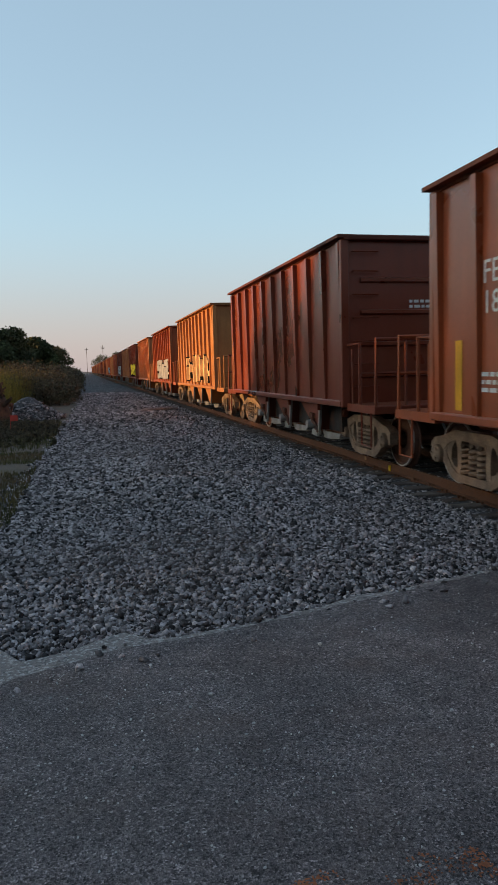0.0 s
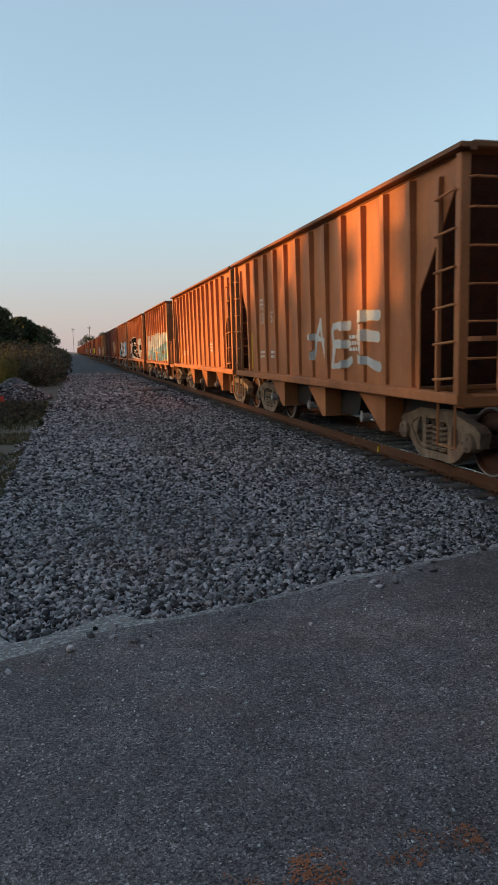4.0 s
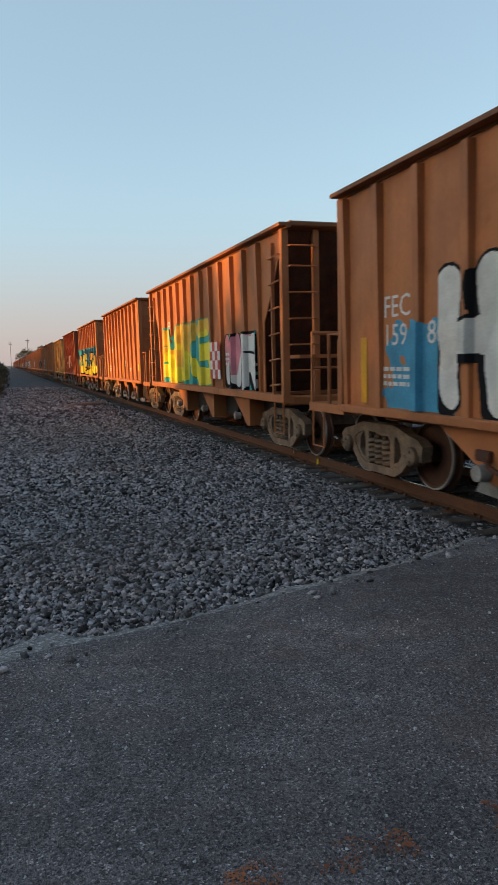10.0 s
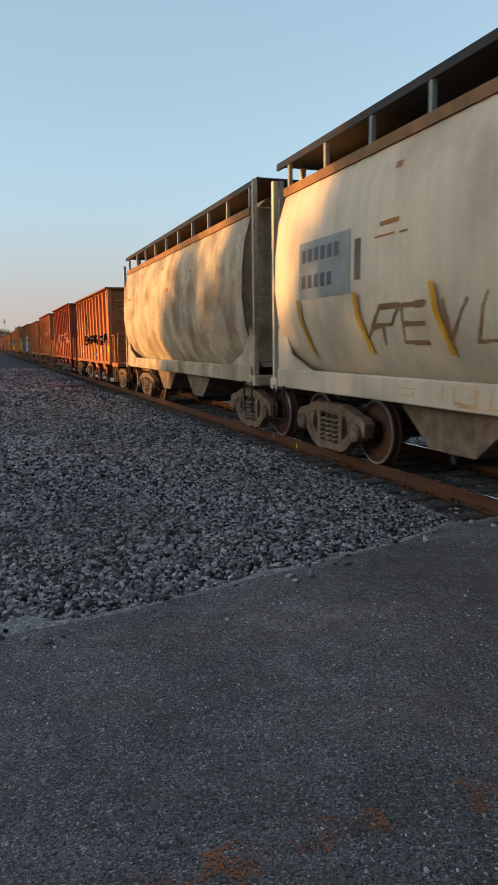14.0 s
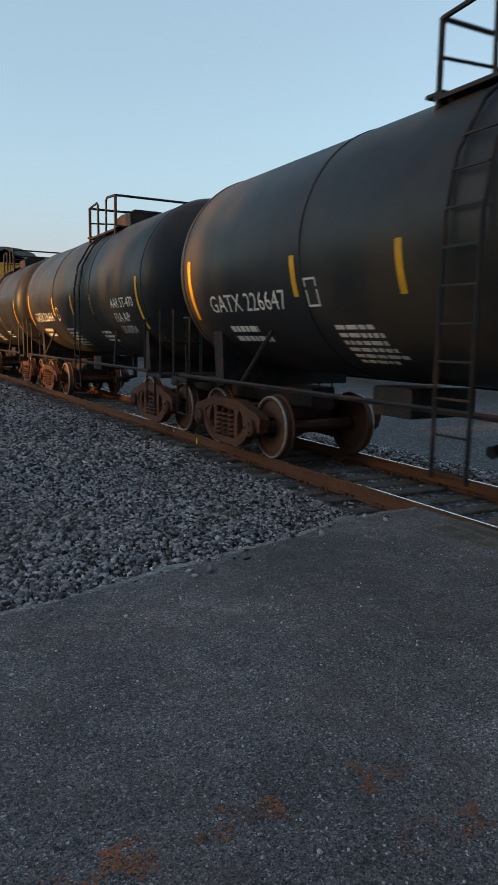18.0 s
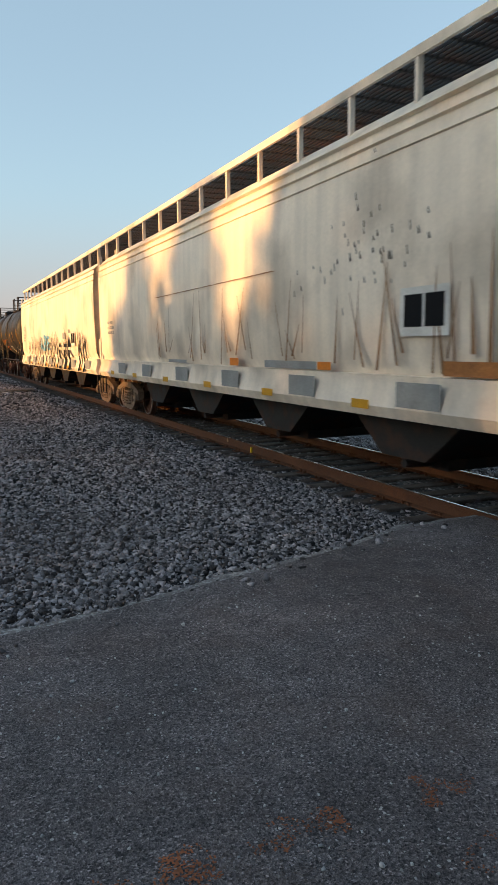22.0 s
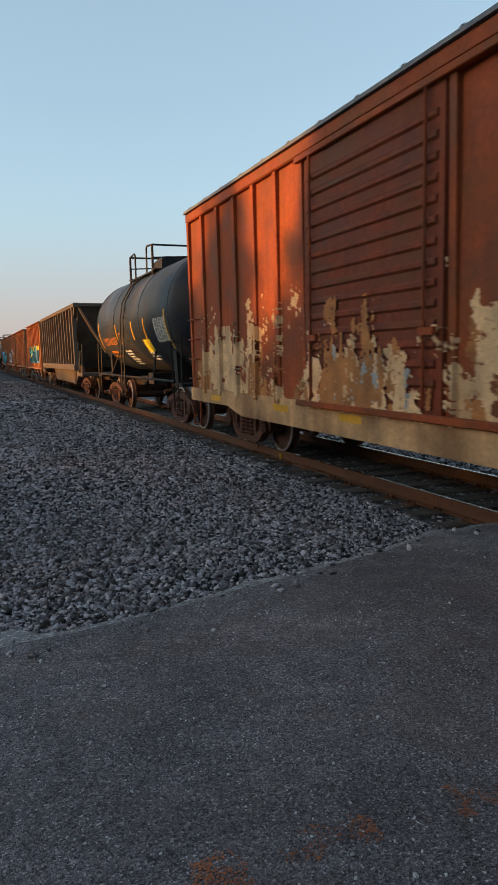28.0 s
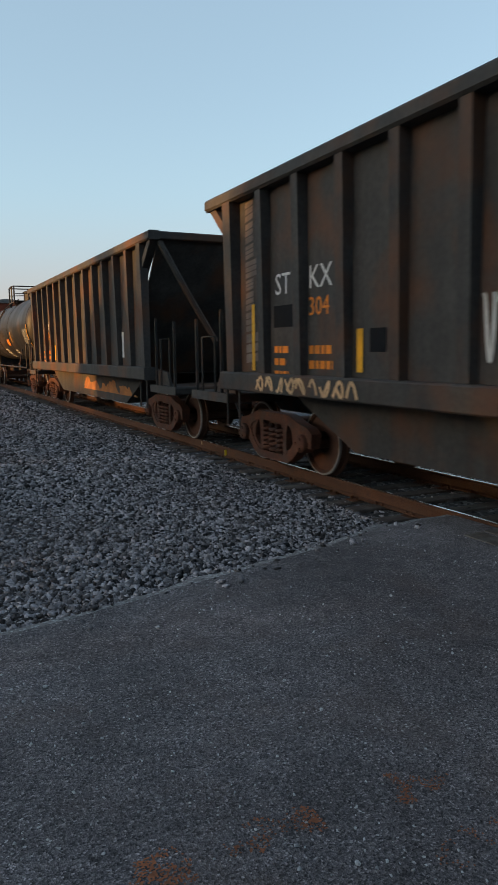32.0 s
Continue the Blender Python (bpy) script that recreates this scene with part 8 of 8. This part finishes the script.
def tree(x, y, height, width, seed, mat, per=130, leaf=0.28, clumps=40, label="dark leafy tree beside the railway"):
    rnd = random.Random(seed)
    root = tagged(new("tree"), label, "tree", "trees beside the line")
    root.matrix_basis = Matrix.Translation((x, y, -0.1))
    s = Shape()
    bend = [(rnd.uniform(-0.2, 0.2) * i * 0.3, rnd.uniform(-0.2, 0.2) * i * 0.3, height * 0.16 * i) for i in range(5)]
    n = 8
    rings = [[(bx + height * 0.028 * (1 - 0.17 * i) * math.cos(6.2832 * j / n), by + height * 0.028 * (1 - 0.17 * i) * math.sin(6.2832 * j / n), bz) for j in range(n)] for i, (bx, by, bz) in enumerate(bend)]
    s.add([p for r in rings for p in r], [(i * n + j, i * n + (j + 1) % n, (i + 1) * n + (j + 1) % n, (i + 1) * n + j) for i in range(4) for j in range(n)])
    for k in range(7):
        a, z = rnd.uniform(0, 6.28), height * rnd.uniform(0.22, 0.6)
        s.tube([(0, 0, z), (width * 0.22 * math.cos(a), width * 0.22 * math.sin(a), z + height * 0.13), (width * 0.4 * math.cos(a), width * 0.4 * math.sin(a), z + height * 0.2)], height * 0.009, 5)
    part("trunk", s, BARK, root)
    cs = []
    for k in range(clumps):
        a, q, z = rnd.uniform(0, 6.28), rnd.random() ** 0.5, rnd.uniform(0.18, 0.97)
        belly = math.sin(math.pi * min(1, max(0.06, (z - 0.05) / 0.98))) ** 0.6
        cs.append((q * width * 0.5 * belly * math.cos(a), q * width * 0.5 * belly * math.sin(a), z * height, width * rnd.uniform(0.09, 0.2)))
    v, f = leaf_cloud(cs, per, leaf, seed)
    part("crown", bulk("crown", v, f, mat), mat, root)
    return root


def scrub(name, x0, x1, y0, y1, h, count, seed, mat, label, category, leaf=0.12, per=70):
    rnd = random.Random(seed)
    cs = []
    for k in range(count):
        x, y = rnd.uniform(x0, x1), rnd.uniform(y0, y1)
        t = h * rnd.uniform(0.45, 1.0) * (0.65 + 0.35 * min(1, (x1 - x) / 1.5))
        for q in range(3):
            cs.append((x + rnd.uniform(-0.4, 0.4), y + rnd.uniform(-0.6, 0.6), max(0.0, t * (q + 0.5) / 3 - 0.1), t * 0.42))
    v, f = leaf_cloud(cs, per, leaf, seed, 0.9)
    return place(name, bulk(name, v, f, mat), mat, None, label, category, kind="stuff")


def grass(name, x0, x1, y0, y1, h, count, seed, mat, label, ground=-0.1):
    rs = np.random.RandomState(seed)
    x, y = rs.uniform(x0, x1, count), rs.uniform(y0, y1, count)
    ok = np.array([rough_field(np.array([a]), np.array([b]), 0.9, seed)[0] > -0.25 for a, b in zip(x, y)])
    x, y = x[ok], y[ok]
    n = len(x)
    a, t = rs.uniform(0, 6.28, n), h * rs.uniform(0.4, 1.0, n)
    w = 0.006 + 0.008 * rs.random_sample(n)
    lean = rs.uniform(0.1, 0.6, n) * t
    p0 = np.stack([x - w * np.cos(a), y - w * np.sin(a), np.full(n, ground)], -1)
    p1 = np.stack([x + w * np.cos(a), y + w * np.sin(a), np.full(n, ground)], -1)
    p2 = np.stack([x + lean * np.sin(a), y - lean * np.cos(a), ground + t], -1)
    v = np.stack([p0, p1, p2], 1).reshape(-1, 3)
    return place(name, bulk(name, v, np.arange(len(v)).reshape(-1, 3), mat), mat, None, label, "grass", kind="stuff")


# soil and weeds left of the gravel
verge = [(-60, 6)] + [(x + 0.07 * math.sin(y * 5.1) + 0.05 * math.sin(y * 11.7), y) for x, y in [(verge_x(q), q) for q in np.arange(6.4, 44, 0.25).tolist()]] + [(-0.35, 60), (-0.35, 240), (-60, 240)]
v = Shape()
v.prism(verge, "z", -0.3, -0.045)
place("verge", v.mesh("verge", DIRT, smooth=False), DIRT, None, "bare brown soil verge with weeds beside the gravel", "verge", kind="structure")
grass("grass", -5, -0.95, 8.5, 17, 0.10, 16000, 21, GRASS, "patchy green and brown grass on the verge", -0.05)
grass("dry_grass", -7, -0.85, 16, 30, 0.14, 14000, 22, GRASS, "short dry brown grass on the verge", -0.05)
grass("straw_tuft", -2.3, -1.5, 10.8, 12.6, 0.26, 900, 24, GRASS_YELLOW, "tuft of straw-yellow grass at the gravel edge", -0.05)
scrub("dead_leaves", -4.2, -1.1, 18, 26, 0.30, 150, 34, LEAF_BROWN, "low brown litter and dead weeds on the verge", "weeds", 0.07, 40)
grass("tall_weeds", -10, -2.9, 34, 48, 2.3, 16000, 23, GRASS_YELLOW, "tall yellow-green weeds in front of the trees", -0.05)
scrub("scrub", -5.5, -0.9, 38, 62, 2.3, 260, 31, LEAF_BROWN, "brown-green scrub bushes along the track side", "bushes", 0.13, 60)
scrub("scrub_far", -7, -0.6, 60, 150, 2.4, 380, 32, LEAF_BROWN, "brown-green scrub bushes along the track side", "bushes", 0.22, 40)
scrub("hedge_far", -9, -1.5, 150, 420, 2.6, 380, 33, LEAF, "dark bushes along the distant line", "bushes", 0.4, 30)
for x, y, h, w, q in ((-9.0, 92, 6.9, 7.0, 1), (-13.0, 90, 8.3, 8.5, 2), (-18.5, 92, 9.4, 9.5, 3), (-6.4, 98, 6.0, 6.0, 4), (-23, 90, 9.6, 9, 5), (-15.5, 80, 6.4, 7, 6), (-20, 78, 7.6, 8, 19), (-10.5, 84, 5.6, 6, 20), (-6.5, 150, 6.6, 8.0, 7), (-9, 175, 7, 8, 8), (-12, 210, 8, 9, 9)):
    tree(x, y, h, w, q, LEAF if q % 3 else LEAF_AUTUMN, 200, 0.34, 70)
scrub("hedge_beyond", 30, 36, -12, 130, 3.4, 420, 35, LEAF, "dark bushes beyond the far side of the track", "bushes", 0.4, 40)
for x, y, h, w, q in ((36, 320, 13, 12, 11), (30, 350, 12, 13, 12), (44, 330, 12, 12, 13), (20, 420, 12, 11, 14), (26, 300, 13.5, 4.0, 15), (52, 300, 13, 12, 16), (14, 520, 12, 16, 17), (60, 330, 13, 14, 18)):
    tree(x, y, h, w, q, LEAF, 90, 0.7, 40, "distant dark tree beyond the train")

# an uprooted stump and a heap of stone on the verge
st = Shape()
rnd = random.Random(8)
for k in range(70):
    a, b = rnd.uniform(0, 6.28), rnd.uniform(0.0, 1.5)
    p = Vector((0.72 * math.cos(a) * math.cos(b), 0.6 * math.sin(a) * math.cos(b), 0.15 + 0.62 * math.sin(b)))
    q = p + Vector((rnd.uniform(-0.3, 0.3), rnd.uniform(-0.3, 0.3), rnd.uniform(-0.12, 0.2)))
    st.tube([p * 0.55, p, (p + q) * 0.52, q], rnd.uniform(0.015, 0.06), 5)
st.lathe([(0.78, -0.1), (0.74, 0.2), (0.58, 0.5), (0.32, 0.68), (0.0, 0.74)], (0, 0, 0), "z", 22)
st.v = [(a * (1 + 0.16 * noise.noise((a * 4, b * 4, c * 4))), b * (1 + 0.16 * noise.noise((a * 4, b * 4, c * 4 + 5))), c * (1 + 0.1 * noise.noise((a * 5, b * 5, c * 5)))) for a, b, c in st.v]
place("tree_stump", st, STUMP_WOOD, pose(-3.45, 27.0, -0.05, 0, 0, 20) @ Matrix.Diagonal((1.1, 1.1, 1.75, 1)), "torn reddish-brown tree stump with tangled roots", "tree stump")


hp = Shape()
hp.lathe([(1.45, -0.05), (1.0, 0.22), (0.6, 0.55), (0.25, 0.82), (0.0, 0.9)], (0, 0, 0), "z", 22)
hp.v = [(a * (1 + 0.12 * noise.noise((a * 2, b * 2, c))), b * (1 + 0.12 * noise.noise((a * 2, b * 2, c + 5))), c) for a, b, c in hp.v]
place("stone_heap", hp, GRAVEL_BED, pose(-2.15, 28.5, -0.06), "heap of grey crushed stone beside the path", "stone heap")
stones("heap_stones", 1500, (-3.6, -0.7), (27.05, 29.95), (0.03, 0.06), 12, GRAVEL_STONE, lambda x, y: math.hypot(x + 2.15, y - 28.5) < 1.4, lambda x, y: 0.86 * (1 - math.hypot(x + 2.15, y - 28.5) / 1.45) - 0.04, "crushed stone on the heap", "gravel", True)
flag = Shape()
flag.prism([(-0.11, 0.34), (0.11, 0.34), (0.11, 0.52), (-0.11, 0.52)], "y", -0.004, 0.004)
flag.tube([(-0.11, 0, 0.0), (-0.11, 0, 0.54)], 0.006, 5)
place("marker_flag", flag, RED, pose(-2.15, 22.6, -0.05, 0, 0, 12), "small red marker flag on a wire", "marker flag")
drift = Shape()
drift.tube([(2.2, 31.0, -0.05), (3.0, 31.6, -0.03), (3.8, 32.5, -0.06), (4.2, 33.2, -0.1)], 0.09, 6)
place("gravel_ridge", drift, CRUMBLE, None, "low pale ridge of fine gravel across the path", "gravel ridge", kind="structure")

# thin masts far along the line
for x, y, h in ((2.0, 380, 14), (9.0, 330, 13.5)):
    s = Shape()
    s.tube([(0, 0, 0), (0, 0, h)], 0.10, 6)
    s.box(-0.9, 0.9, -0.06, 0.06, h - 1.0, h - 0.8)
    s.box(-0.7, 0.7, -0.06, 0.06, h - 1.7, h - 1.5)
    place("utility_pole", s, BARK, Matrix.Translation((x, y, -0.1)), "distant wooden utility pole", "utility pole", "poles along the line")

# an unseen wood added on the sunny side, whose crowns shade the ground and the near cars, with gaps for the evening sun
WOOD_X = -55.0
# heights of shade on the cars' near side, which the crowns are raised to cast
SHADE_LINE = ((-110, 6.2), (6.2, 6.6), (7.2, 6.3), (8.3, 5.6), (8.8, 4.8), (9.25, 3.8), (9.8, 3.12), (10.5, 2.72), (10.95, 2.62), (11.25, 4.2), (11.6, 5.4), (12.9, 5.4), (13.4, 4.1), (13.9, 3.65), (14.3, 3.75), (15.0, 3.3), (15.4, 4.6), (16.6, 4.6), (17.6, 3.5), (18.6, 2.6), (19.2, 0.95), (50, 0.9), (57, 4.2), (620, 4.5))
reach_x = (4.40 - WOOD_X) / -sun_way.x
CROWN_LINE = [(y + reach_x * sun_way.y, z + reach_x * sun_way.z) for y, z in SHADE_LINE]


def crown_top(y):
    for (p, h), (q, k) in zip(CROWN_LINE, CROWN_LINE[1:]):
        if p <= y <= q:
            return h + (k - h) * (y - p) / (q - p)
    return CROWN_LINE[-1][1]


def wood(name, y0, y1, count, leaf, seed):
    rs = np.random.RandomState(seed)
    y = rs.uniform(y0, y1, count)
    top = np.array([crown_top(q) for q in y])
    z = rs.uniform(0, 1, count) * top
    p = np.stack([WOOD_X + rs.uniform(-2.5, 2.5, count), y, z], -1)
    a, b = rs.normal(size=(count, 3)), rs.normal(size=(count, 3))
    k = (leaf * rs.uniform(0.6, 1.3, count) * np.clip((top - z) / 1.6, 0.22, 1))[:, None]
    a, b = a / np.linalg.norm(a, axis=1, keepdims=True) * k, b / np.linalg.norm(b, axis=1, keepdims=True) * k
    v = np.stack([p - a * 0.5, p + a * 0.5, p + b * 0.8], 1).reshape(-1, 3)
    return place(name, bulk(name, v, np.arange(len(v)).reshape(-1, 3), LEAF), LEAF, None, "unseen dark wood west of the crossing, shaped to shade the train", "wood", kind="stuff")


def tree_line(name, x0, x1, y, height, count, leaf, seed, label):
    rs = np.random.RandomState(seed)
    x = rs.uniform(x0, x1, count)
    top = height * (0.8 + 0.2 * np.array([noise.noise((q * 0.12, seed, 0)) for q in x]))
    p = np.stack([x, y + rs.uniform(-3, 3, count), rs.uniform(0, 1, count) * top], -1)
    a, b = rs.normal(size=(count, 3)), rs.normal(size=(count, 3))
    a, b = a / np.linalg.norm(a, axis=1, keepdims=True) * leaf, b / np.linalg.norm(b, axis=1, keepdims=True) * leaf
    v = np.stack([p - a * 0.5, p + a * 0.5, p + b * 0.8], 1).reshape(-1, 3)
    return place(name, bulk(name, v, np.arange(len(v)).reshape(-1, 3), LEAF), LEAF, None, label, "wood", kind="stuff")


# added behind the camera, out of view, to darken faces turned that way
tree_line("wood_behind", -50, 60, -24, 15, 26000, 1.5, 63, "unseen trees behind the camera, added to block low sky light")
wood("near_wood", -30, 60, 60000, 0.75, 61)
wood("long_wood", -90, 620, 60000, 1.3, 62)



def motions():
    """The train rolls away at 19.2 m/s, with one short halt of the film near its third second."""
    way = [(0.0, 0.0), (1.0, 19.2), (2.0, 38.4), (2.6, 49.92), (3.0, 57.6), (3.2, 61.2), (3.35, 63.2), (3.5, 63.6), (3.62, 63.9), (3.8, 67.06), (4.0, 70.9), (4.5, 80.5)]
    way += [(float(t), 90.1 + 19.2 * (t - 5)) for t in range(5, 33)]
    for root, y in TRAIN:
        walk(root, [(t, Matrix.Translation((TRACK_X, y + d, 0))) for t, d in way])


motions()
